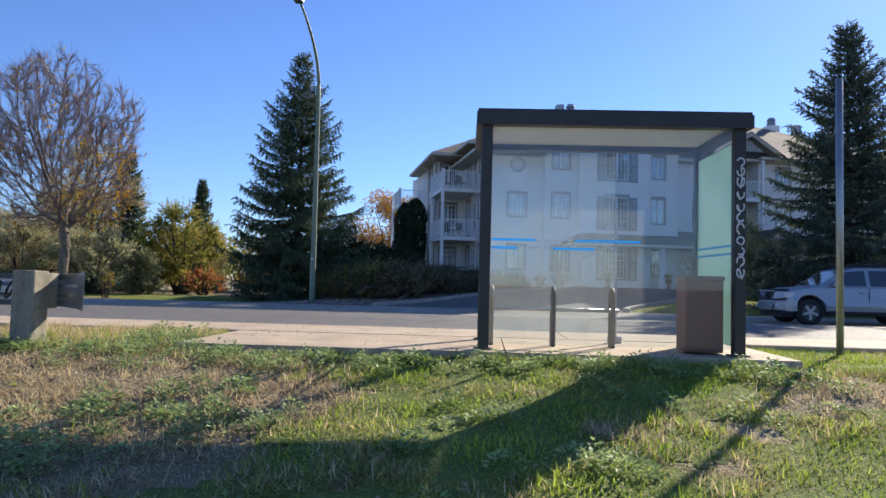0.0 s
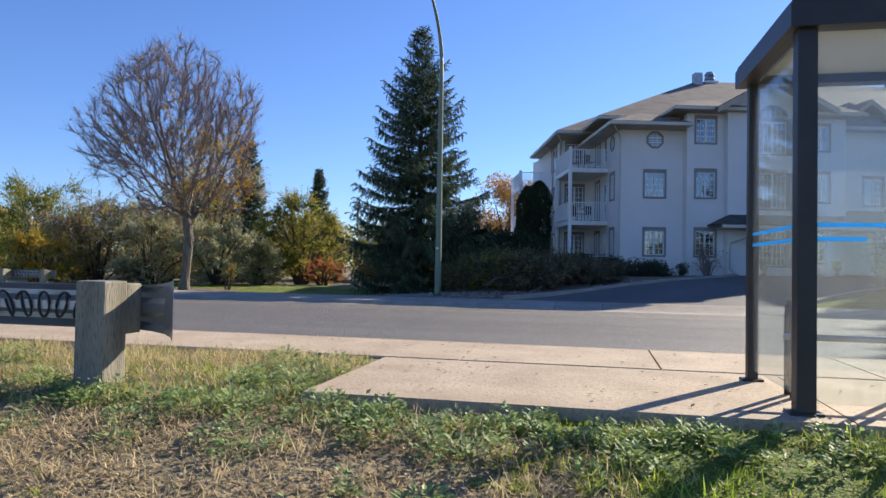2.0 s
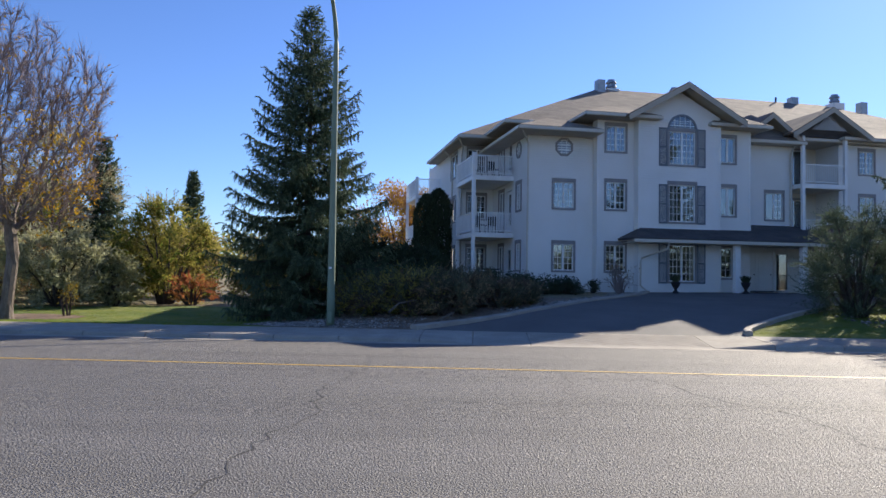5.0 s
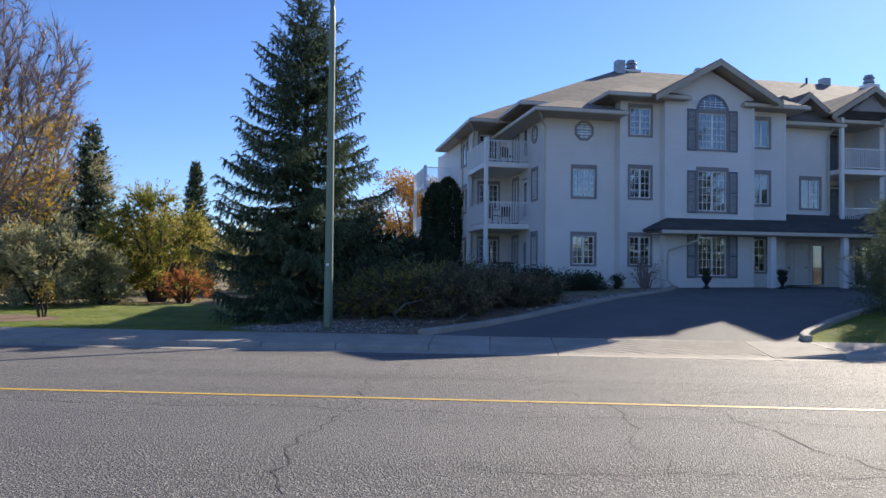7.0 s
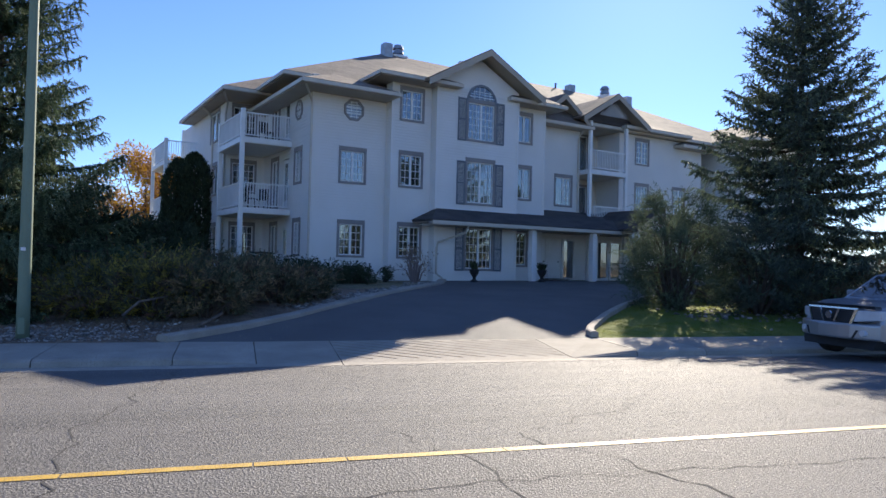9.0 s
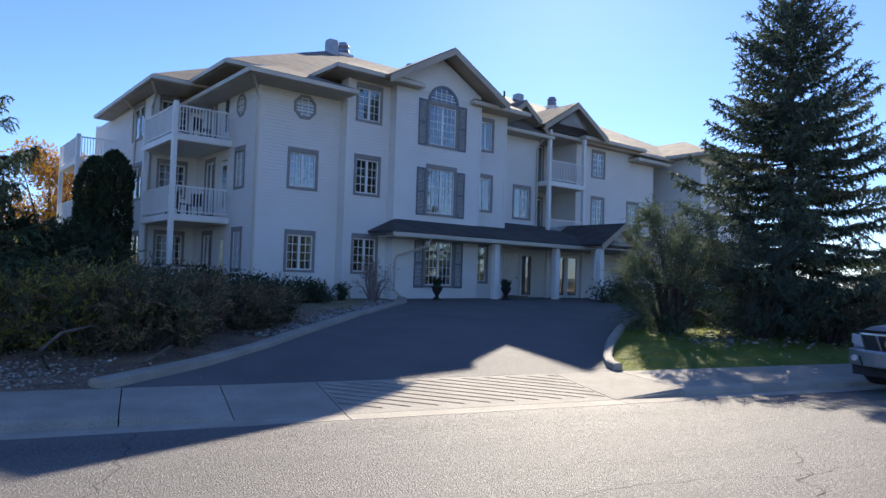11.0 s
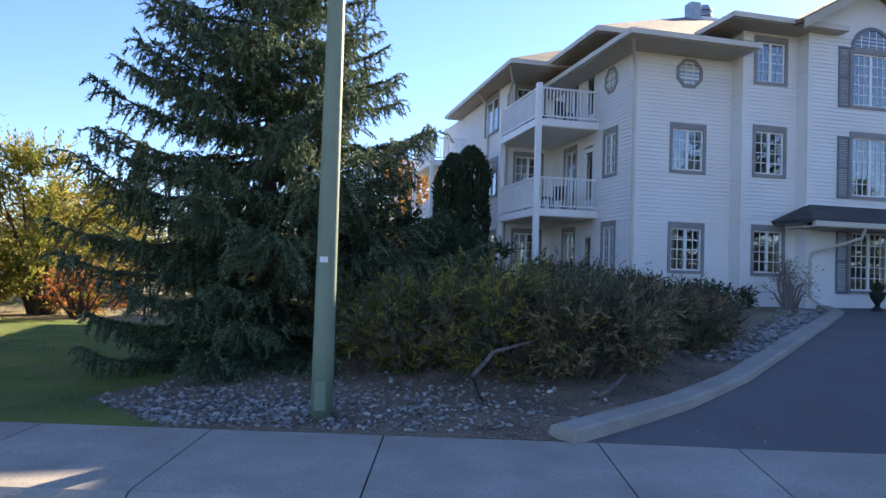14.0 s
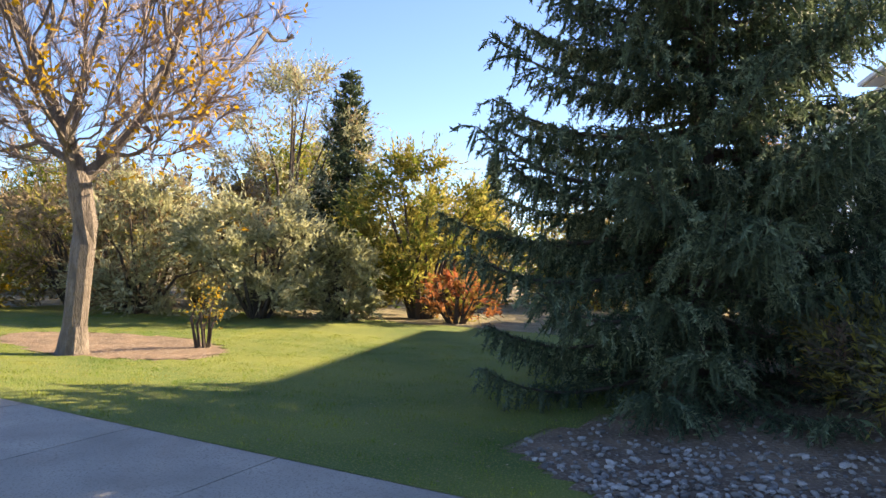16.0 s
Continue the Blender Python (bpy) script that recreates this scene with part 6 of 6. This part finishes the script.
# shrubs and trees round the lawn
SPEC = (
    ("silver_olive", -20.3, 34.6, 2.3, 2.0, 3.3, M_SILVER, "silvery olive shrub with pale leaves", 9000, None, "shrub"),
    ("silver_olive", -23.2, 33.2, 2.4, 2.0, 3.8, M_SILVER, "silvery olive shrub with pale leaves", 9000, (M_BROWNLEAF, 0.2), "shrub"),
    ("silver_olive", -18.6, 35.9, 1.3, 1.2, 2.4, M_SILVER, "small silvery olive shrub on the lawn", 4500, None, "shrub"),
    ("willow_tree", -24.4, 40.5, 3.4, 2.8, 9.6, M_SILVER, "tall thin grey-leaved willow", 10000, (M_BROWNLEAF, 0.3), "tree"),
    ("lilac_bush", -17.2, 38.2, 2.3, 2.0, 4.9, M_YELLOWLEAF, "yellow-green autumn bush with dark stems", 11000, (M_GREENLEAF, 0.3), "shrub"),
    ("sumac_bush", -15.7, 37.6, 1.1, 0.8, 1.5, M_RED, "low red and orange sumac bush", 1000, (M_RUSTLEAF, 0.4), "shrub"),
    ("brown_thicket", -26.5, 33.5, 2.6, 2.2, 4.0, M_BROWNLEAF, "brown thicket of half-bare stems", 7000, (M_YELLOWLEAF, 0.3), "shrub"),
    ("brown_thicket", -30.0, 36.5, 3.2, 2.4, 4.6, M_BROWNLEAF, "brown thicket of half-bare stems", 7000, (M_SILVER, 0.3), "shrub"),
    ("brown_thicket", -24.5, 36.5, 2.4, 2.2, 4.4, M_BROWNLEAF, "brown thicket of half-bare stems", 6000, (M_GOLD, 0.12), "shrub"),
    ("poplar_tree", -28.0, 44.5, 3.0, 3.0, 7.4, M_YELLOWLEAF, "yellowing poplar behind the shrubs", 9000, (M_GREENLEAF, 0.5), "tree"),
    ("green_elm", -34.5, 38.0, 3.2, 3.0, 6.2, M_GREENLEAF, "green leafy elm beside the road", 10000, (M_YELLOWLEAF, 0.3), "tree"),
    ("green_elm", -39.0, 42.0, 3.4, 3.0, 6.0, M_GREENLEAF, "green leafy elm beside the road", 8000, (M_GOLD, 0.25), "tree"),
    ("gold_shrub", -27.5, 30.5, 1.6, 1.3, 2.4, M_YELLOWLEAF, "golden shrub at the lawn's edge", 4000, (M_GOLD, 0.4), "shrub"),
    ("rust_tree", -8.3, 62.0, 2.9, 2.9, 9.0, M_RUSTLEAF, "rust-gold tree behind the building", 8000, (M_GOLD, 0.3), "tree"),
    ("rust_tree", -12.5, 66.0, 2.4, 2.4, 7.4, M_BROWNLEAF, "half-bare brown tree behind the building", 4000, (M_GOLD, 0.2), "tree"),
    ("yellow_thicket", -20.5, 46.0, 3.0, 2.4, 4.4, M_YELLOWLEAF, "yellow-green thicket behind the lawn", 6500, (M_BROWNLEAF, 0.3), "shrub"),
    ("yellow_thicket", -14.5, 48.0, 3.0, 2.4, 3.6, M_YELLOWLEAF, "yellow-green thicket behind the lawn", 6500, (M_BROWNLEAF, 0.4), "shrub"),
    ("yellow_thicket", -10.5, 47.0, 2.5, 2.2, 3.2, M_GREENLEAF, "green thicket beside the building", 5000, (M_BROWNLEAF, 0.4), "shrub"),
    ("yellow_thicket", -31.0, 50.0, 4.0, 3.0, 5.0, M_BROWNLEAF, "brown thicket behind the lawn", 6000, (M_YELLOWLEAF, 0.3), "shrub"),
    ("dark_shrub", -6.5, 33.2, 1.6, 1.4, 2.6, M_CEDAR, "dark evergreen shrub behind the spruce", 5000, None, "shrub"),
    ("dark_shrub", -4.9, 34.6, 1.3, 1.2, 1.9, M_CEDAR, "dark evergreen shrub behind the spruce", 4000, None, "shrub"),
    ("dark_shrub", -5.4, 38.8, 1.5, 1.4, 2.2, M_CEDAR, "dark evergreen shrub by the balcony", 4000, None, "shrub"),
)
for i, (nm, x, y, rx, ry, h, mt, lab, cnt, ex, cat) in enumerate(SPEC):
    big = y > 42
    shrub(nm, x, y, land_z(x, y), rx, ry, h, 100 + i, mt, lab, int(cnt * 1.7), (0.18, 0.30) if big else (0.13, 0.22), 0.04, 8, 44, cat, extra=ex, slim=0.42 if big else 0.34, plume=0 if big else 12)

shrub("gold_sapling", -16.6, 29.3, land_z(-16.6, 29.3), 0.30, 0.30, 1.3, 140, M_YELLOWLEAF, "slim golden-leaved sapling in a mulch ring", 220, (0.05, 0.09), 0.3, 2, 14, "shrub", slim=0.5, extra=(M_GOLD, 0.4))

# far woods as one mass of small leaves
r = random.Random(77)
for mt, seed in ((M_BROWNLEAF, 1), (M_YELLOWLEAF, 2), (M_GREENLEAF, 3)):
    lv = Leaves()
    r = random.Random(900 + seed)
    for i in range(120):
        x = r.uniform(-170, 20) if i % 3 else r.uniform(-170, -60)
        y = r.uniform(75, 130) if x > -70 else r.uniform(30, 130)
        h = r.uniform(3.0, 7.0)
        for j in range(110):
            o = rvec(r) * (r.random() ** 0.4)
            c = Vector((x + o.x * 3.5, y + o.y * 3, land_z(x, y) + h * 0.55 + o.z * h * 0.5))
            lv.leaf(c, rvec(r), rvec(r), r.uniform(0.5, 0.9), 0.4)
    tagged(lv.make("far_woods", mt), "distant autumn woods of mixed colours", "woods", kind="stuff")


# ---- ground cover ----
def sheet(name, inside, x0, x1, y0, y1, step, lift, material, label, category):
    """A patch of ground surface following the land where inside(x, y) holds."""
    nx, ny = int((x1 - x0) / step), int((y1 - y0) / step)
    vs, fs, ids = [], [], {}

    def vid(i, j):
        if (i, j) not in ids:
            x, y = x0 + i * step, y0 + j * step
            ids[(i, j)] = len(vs)
            vs.append((x, y, land_z(x, y) + lift))
        return ids[(i, j)]

    for i in range(nx):
        for j in range(ny):
            if inside(x0 + (i + 0.5) * step, y0 + (j + 0.5) * step):
                fs.append((vid(i, j), vid(i + 1, j), vid(i + 1, j + 1), vid(i, j + 1)))
    tagged(mesh_from(name, vs, fs, material), label, category, kind="structure")


def wob(x, y, k=0.6):
    return noise.noise((x * k, y * k, 3.0))


def in_bed(x, y):
    if y < 24.42 or y > 33 or x > interp(y, DRIVE_L) - 0.15:
        return False
    return x > -9.1 + 0.35 * (y - 26.5) ** 2 * (1 if y < 26.5 else 0.05) + 0.5 * wob(x, y)


def in_lawn(x, y):
    return 24.42 < y < 35.8 + 0.15 * (x + 20) + 1.6 * wob(x, y, 0.35) and -27 < x < min(-3, interp(y, DRIVE_L) - 0.2) and not in_bed(x, y) and (x + 18.3) ** 2 / 6.5 + (y - 28.6) ** 2 / 1.8 > 1 + 0.4 * wob(x, y)


def in_island(x, y):
    return 24.42 < y < 33 and x > interp(y, DRIVE_R) + 0.1 and x < 40 and y < 31.4


sheet("ground_bed", in_bed, -11, 6, 24.4, 33.2, 0.2, 0.014, M_MULCH, "brown mulch bed with pale stones", "ground")
sheet("ground_lawn", in_lawn, -27, -2.8, 24.4, 46, 0.3, 0.012, M_LAWNSOIL, "mown green lawn", "ground")
sheet("ground_lawn", in_island, 4.6, 40, 24.4, 31.6, 0.25, 0.012, M_LAWNSOIL, "mown green lawn", "ground")
sheet("ground_bed", lambda x, y: (x + 18.3) ** 2 / 6.5 + (y - 28.6) ** 2 / 1.8 <= 1 + 0.4 * wob(x, y), -22, -14, 26, 31, 0.2, 0.014, M_MULCH, "mulch ring under the ash tree", "ground")


def blades(name, area, inside, count, l, w, material, seed, label, lean=0.5, clump=None):
    r = random.Random(seed)
    lv = Leaves()
    x0, x1, y0, y1 = area
    n = 0
    while n < count:
        x, y = r.uniform(x0, x1), r.uniform(y0, y1)
        n += 1
        if not inside(x, y):
            continue
        c = Vector((x, y, land_z(x, y) - 0.01))
        a = r.uniform(0, 6.283)
        d = Vector((math.cos(a) * lean * r.random(), math.sin(a) * lean * r.random(), 1)).normalized()
        s = Vector((-math.sin(a), math.cos(a), 0))
        lv.blade(c, d, s, r.uniform(*l) * (0.55 + 0.9 * max(0.0, 0.5 + noise.noise((x * 2.6, y * 2.6, 8.0)))), w * r.uniform(0.7, 1.3))
    tagged(lv.make(name, material), label, "grass", kind="stuff")


def on_verge(x, y):
    if y < 6.08:
        return True
    return (x < -2.82 + 0.15 * wob(x, y, 2) or x > 2.78) and y < 7.78


def dry(x, y):
    return wob(x, y, 0.55) * 0.9 + 0.35 * wob(x + 9, y, 1.7) + smooth(0.4, -2.6, x) * 0.75 - 0.30


sheet("ground_turf", lambda x, y: on_verge(x, y) and dry(x, y) < 0.06 + 0.2 * wob(x, y, 4), -9, 8, 0.0, 7.7, 0.1, 0.008, M_LAWNSOIL, "green turf of the verge", "ground")
blades("grass", (-9, 8, 0.6, 7.8), lambda x, y: on_verge(x, y) and dry(x, y) < 0.12 + 0.25 * wob(x, y, 6), 430000, (0.025, 0.085), 0.0058, M_GRASS, 1, "shaggy green verge grass", 2.6)
blades("grass", (-9, 8, 0.6, 7.8), lambda x, y: on_verge(x, y) and dry(x, y) > -0.05, 320000, (0.03, 0.11), 0.0044, M_DRYGRASS, 2, "dry straw-coloured verge grass", 4.0)
blades("grass", (-9, 8, 5.7, 7.79), lambda x, y: on_verge(x, y) and (y < 6.12 or abs(x + 2.85) < 0.5 or x < -2.8), 40000, (0.04, 0.11), 0.0042, M_GRASS, 3, "taller grass along the pad's edge", 2.2)
blades("grass", (-9, -2.9, 6.9, 7.79), on_verge, 9000, (0.05, 0.14), 0.003, M_DRYGRASS, 4, "dry seeded grass by the walk", 1.6)
blades("grass", (-40, 40, -4, 7.7), lambda x, y: on_verge(x, y) and (x < -8.5 or x > 7.5 or y < 0.8), 60000, (0.06, 0.16), 0.007, M_GRASS, 5, "shaggy green verge grass", 0.8)
blades("grass", (-24, -8.5, 24.42, 33), in_lawn, 110000, (0.025, 0.055), 0.005, M_LAWN, 6, "short mown lawn grass", 0.8)
blades("grass", (4.6, 12, 24.42, 31), in_island, 60000, (0.03, 0.06), 0.005, M_LAWN, 7, "short mown lawn grass", 0.8)
# tufts in the joint between pad and walk
blades("grass", (-2.7, 2.7, 7.735, 7.79), lambda x, y: wob(x, 0, 1.5) > -0.1, 1800, (0.02, 0.06), 0.003, M_DRYGRASS, 8, "dry tufts in the pad's joint", 1.2)

# broad-leaved weeds
r = random.Random(44)
lv = Leaves()
for i in range(1500):
    x, y = r.uniform(-8, 3.0), r.uniform(2.0, 7.2)
    if i < 150:
        x, y = r.uniform(-4.2, 2.6), 6.0 - abs(r.gauss(0, 0.35))
    elif x > -0.8 and r.random() < 0.8:
        continue
    elif wob(x + 4, y, 0.7) < -0.02 or not on_verge(x, y):
        continue
    c = Vector((x, y, land_z(x, y)))
    rad, hgt = r.uniform(0.05, 0.17), r.uniform(0.05, 0.15)
    for k in range(int(60 + 260 * rad)):
        a = r.uniform(0, 6.283)
        q = math.sqrt(r.random())
        d = Vector((math.cos(a), math.sin(a), r.uniform(-0.1, 0.9))).normalized()
        o = Vector((math.cos(a) * rad * q, math.sin(a) * rad * q, hgt * (1 - q * q) * r.random() ** 0.4))
        lv.leaf(c + o, d, Vector((0, 0, 1)) + rvec(r) * 0.5, r.uniform(0.018, 0.05), r.uniform(0.012, 0.028))
tagged(lv.make("weeds", M_WEED), "low broad-leaved weeds in the verge", "weeds", kind="stuff")

# fallen leaves
r = random.Random(45)
lv = Leaves()
for i in range(14000):
    if i >= 1500:
        x, y = r.uniform(-7, 1.5), r.uniform(2.0, 6.0)
        if dry(x, y) < 0.1:
            continue
        z = land_z(x, y) + r.uniform(0.01, 0.06)
    elif i < 380:
        x, y = r.uniform(-6, 3), r.uniform(2.2, 6.0)
        z = land_z(x, y) + 0.05
    elif i < 620:
        x, y = r.uniform(-6, 3), r.uniform(7.8, 9.0) if i < 510 else r.uniform(6.2, 7.7)
        z = 0.507
        if y < 7.75 and x < -2.7:
            continue
    elif i < 1100:
        x, y = r.uniform(-22, -9), r.uniform(24.5, 33)
        z = land_z(x, y) + 0.045
    elif i < 1250:
        x, y = r.uniform(-20.6, -16), r.uniform(27.4, 29.9)
        z = land_z(x, y) + 0.03
    else:
        x, y = r.uniform(-9.5, -1), r.uniform(24.5, 29)
        z = land_z(x, y) + 0.03
    a = r.uniform(0, 6.283)
    lv.leaf(Vector((x, y, z)), Vector((math.cos(a), math.sin(a), r.uniform(-0.1, 0.3))).normalized(), Vector((0, 0, 1)), r.uniform(0.02, 0.055), 0.024)
tagged(lv.make("fallen_leaves", M_LITTER), "scattered fallen brown leaves", "leaves", kind="stuff")

# stones of the beds: each near one its own object
def stone_mesh(seed):
    r = random.Random(seed)
    bm = bmesh.new()
    bmesh.ops.create_icosphere(bm, subdivisions=1, radius=1.0)
    for v in bm.verts:
        v.co = Vector((v.co.x * 1.2, v.co.y * 0.9, v.co.z * 0.6)) * r.uniform(0.75, 1.1)
    me = bpy.data.meshes.new("stone")
    bm.to_mesh(me)
    bm.free()
    me.materials.append(M_ROCK)
    return me


STONES = [stone_mesh(i) for i in range(5)]
bed = empty("stone_mulch", Matrix.Identity(4), "pale broken stones lying over the bed", "stones", kind="structure")
r = random.Random(46)
made = 0
while made < 290:
    x = r.gauss(-7.2, 1.6) if made < 190 else r.uniform(-9.2, -3.5)
    y = 24.6 + abs(r.gauss(0, 1.1)) if made < 190 else r.uniform(24.6, 26.3)
    if not in_bed(x, y):
        continue
    s = new("stone", STONES[made % 5])
    s.parent = bed
    k = r.uniform(0.02, 0.045)
    s.matrix_local = pose(x, y, land_z(x, y) + 0.02 + k * 0.3, r.uniform(-20, 20), r.uniform(-20, 20), r.uniform(0, 360)) @ Matrix.Diagonal((k, k, k, 1))
    made += 1
# the small and far stones, joined
r = random.Random(47)
vs, fs = [], []
base = [(v.co.copy()) for v in STONES[0].vertices]
tri = [tuple(p.vertices) for p in STONES[0].polygons]
cnt = 0
while cnt < 2400:
    if cnt < 800:
        y = r.uniform(28.0, 36.5)
        x = interp(y, DRIVE_L) - 0.2 - abs(r.gauss(0, 0.45))
    elif cnt < 2200:
        x, y = r.gauss(-7.0, 1.9), 24.5 + abs(r.gauss(0, 1.3))
        if not in_bed(x, y):
            continue
    else:
        x, y = r.uniform(9.0, 17), r.gauss(27.0, 0.7)
    k = r.uniform(0.03, 0.08) if cnt < 800 or cnt >= 2200 else r.uniform(0.012, 0.035)
    m = pose(x, y, land_z(x, y) + 0.025, r.uniform(-30, 30), r.uniform(-30, 30), r.uniform(0, 360)) @ Matrix.Diagonal((k, k, k, 1))
    o = len(vs)
    vs += [tuple(m @ c) for c in base]
    fs += [tuple(o + q for q in f) for f in tri]
    cnt += 1
tagged(mesh_from("gravel", vs, fs, M_ROCK), "pale decorative stones beside the driveway", "stones", kind="stuff")

# crooked dead juniper limbs in the bed
for i, pts in enumerate(([(-4.6, 25.7, 0.25), (-4.75, 25.6, 0.6), (-4.5, 25.9, 0.85), (-4.0, 26.3, 0.95)], [(-3.5, 25.9, 0.3), (-3.2, 25.8, 0.45), (-2.9, 26.2, 0.6)])):
    bm = bmesh.new()
    tube(bm, pts, [0.035, 0.032, 0.026, 0.014][:len(pts)], 8)
    tagged(part("bare_limb", bm, M_BARK, None, "", True), "crooked bare grey juniper limb in the bed", "branch")

# urns by the entrance
for u, v in ((6.05, -2.35), (9.55, -2.3), (15.5, -3.2)):
    p = BUILD @ Vector((u, v, 0))
    t = empty("urn_planter", pose(p.x, p.y, land_z(p.x, p.y) + 0.04), "dark urn planter with dry foliage", "planter")
    bm = bmesh.new()
    tube(bm, [(0, 0, 0), (0, 0, 0.06), (0, 0, 0.14), (0, 0, 0.2), (0, 0, 0.36), (0, 0, 0.5), (0, 0, 0.52)], [0.15, 0.15, 0.06, 0.07, 0.17, 0.21, 0.2], 16)
    part("urn", bm, M_BLACK, t)
    lv = Leaves()
    r = random.Random(int(u * 10))
    for i in range(160):
        lv.leaf(Vector((r.uniform(-0.12, 0.12), r.uniform(-0.12, 0.12), 0.5)), (rvec(r) * 0.5 + Vector((0, 0, 1))).normalized(), rvec(r), r.uniform(0.15, 0.4), 0.04)
    lv.make("foliage", M_CEDAR, t)
# mat at the service door
p = BUILD @ Vector((12.2, 0.3, 0))
bm = bevbox(-0.9, 0.9, -0.35, 0.35, 0, 0.03, 0.01, 1)
dm = part("door_mat", bm, M_BLACK)
dm.matrix_world = pose(p.x, p.y, land_z(p.x, p.y) + 0.055, 0, 0, 14.5)
tagged(dm, "dark rubber door mat on the driveway", "mat")


# furniture on the balconies
def garden_chair(m, label):
    c = empty("balcony_chair", m, label, "chair", "balcony chairs")
    for nm, q in (("seat", (-0.22, 0.22, -0.22, 0.22, 0.40, 0.44)), ("backrest", (-0.22, 0.22, 0.19, 0.23, 0.44, 0.88))):
        part(nm, bevbox(*q, 0.01, 1), M_BLACK, c)
    for a in (-0.2, 0.2):
        for b in (-0.2, 0.2):
            part("leg", bevbox(a - 0.015, a + 0.015, b - 0.015, b + 0.015, 0, 0.40, 0.004, 1), M_BLACK, c)
    return c


ch = garden_chair(BUILD @ pose(-1.5, 3.1, F2 + 0.002, 0, 0, 30), "black metal chair on the balcony")
for u, v, z, a in ((-0.9, 3.3, F2, -40), (-1.3, 4.6, F2, 160), (-0.8, 3.2, F3, 20), (-1.5, 3.6, F3, 80)):
    copy_thing(ch, BUILD @ pose(u, v, z + 0.002, 0, 0, a))
bb = empty("barbecue", BUILD @ pose(-0.9, 3.4, G + 0.042), "black covered barbecue on the patio", "barbecue")
part("cover", bevbox(-0.5, 0.5, -0.3, 0.3, 0.0, 1.05, 0.08, 3), M_BLACK, bb)

# the golden slope far off
def hill(cx, cy, rx, ry, h):
    vs, fs, n, m = [], [], 40, 10
    for j in range(m + 1):
        f = j / m
        for i in range(n):
            a = i * 2 * math.pi / n
            x, y = cx + rx * f * math.cos(a), cy + ry * f * math.sin(a)
            vs.append((x, y, land_z(x, y) - 0.3 + h * (math.cos(math.pi * f) * 0.5 + 0.5) * (1 + 0.15 * wob(x, y, 0.03))))
    for j in range(m):
        for i in range(n):
            fs.append((j * n + i, j * n + (i + 1) % n, (j + 1) * n + (i + 1) % n, (j + 1) * n + i))
    tagged(mesh_from("backdrop_hill", vs, fs, M_HILL), "distant grassy slope in autumn gold", "hill", kind="structure")


hill(-150, 120, 70, 55, 17)
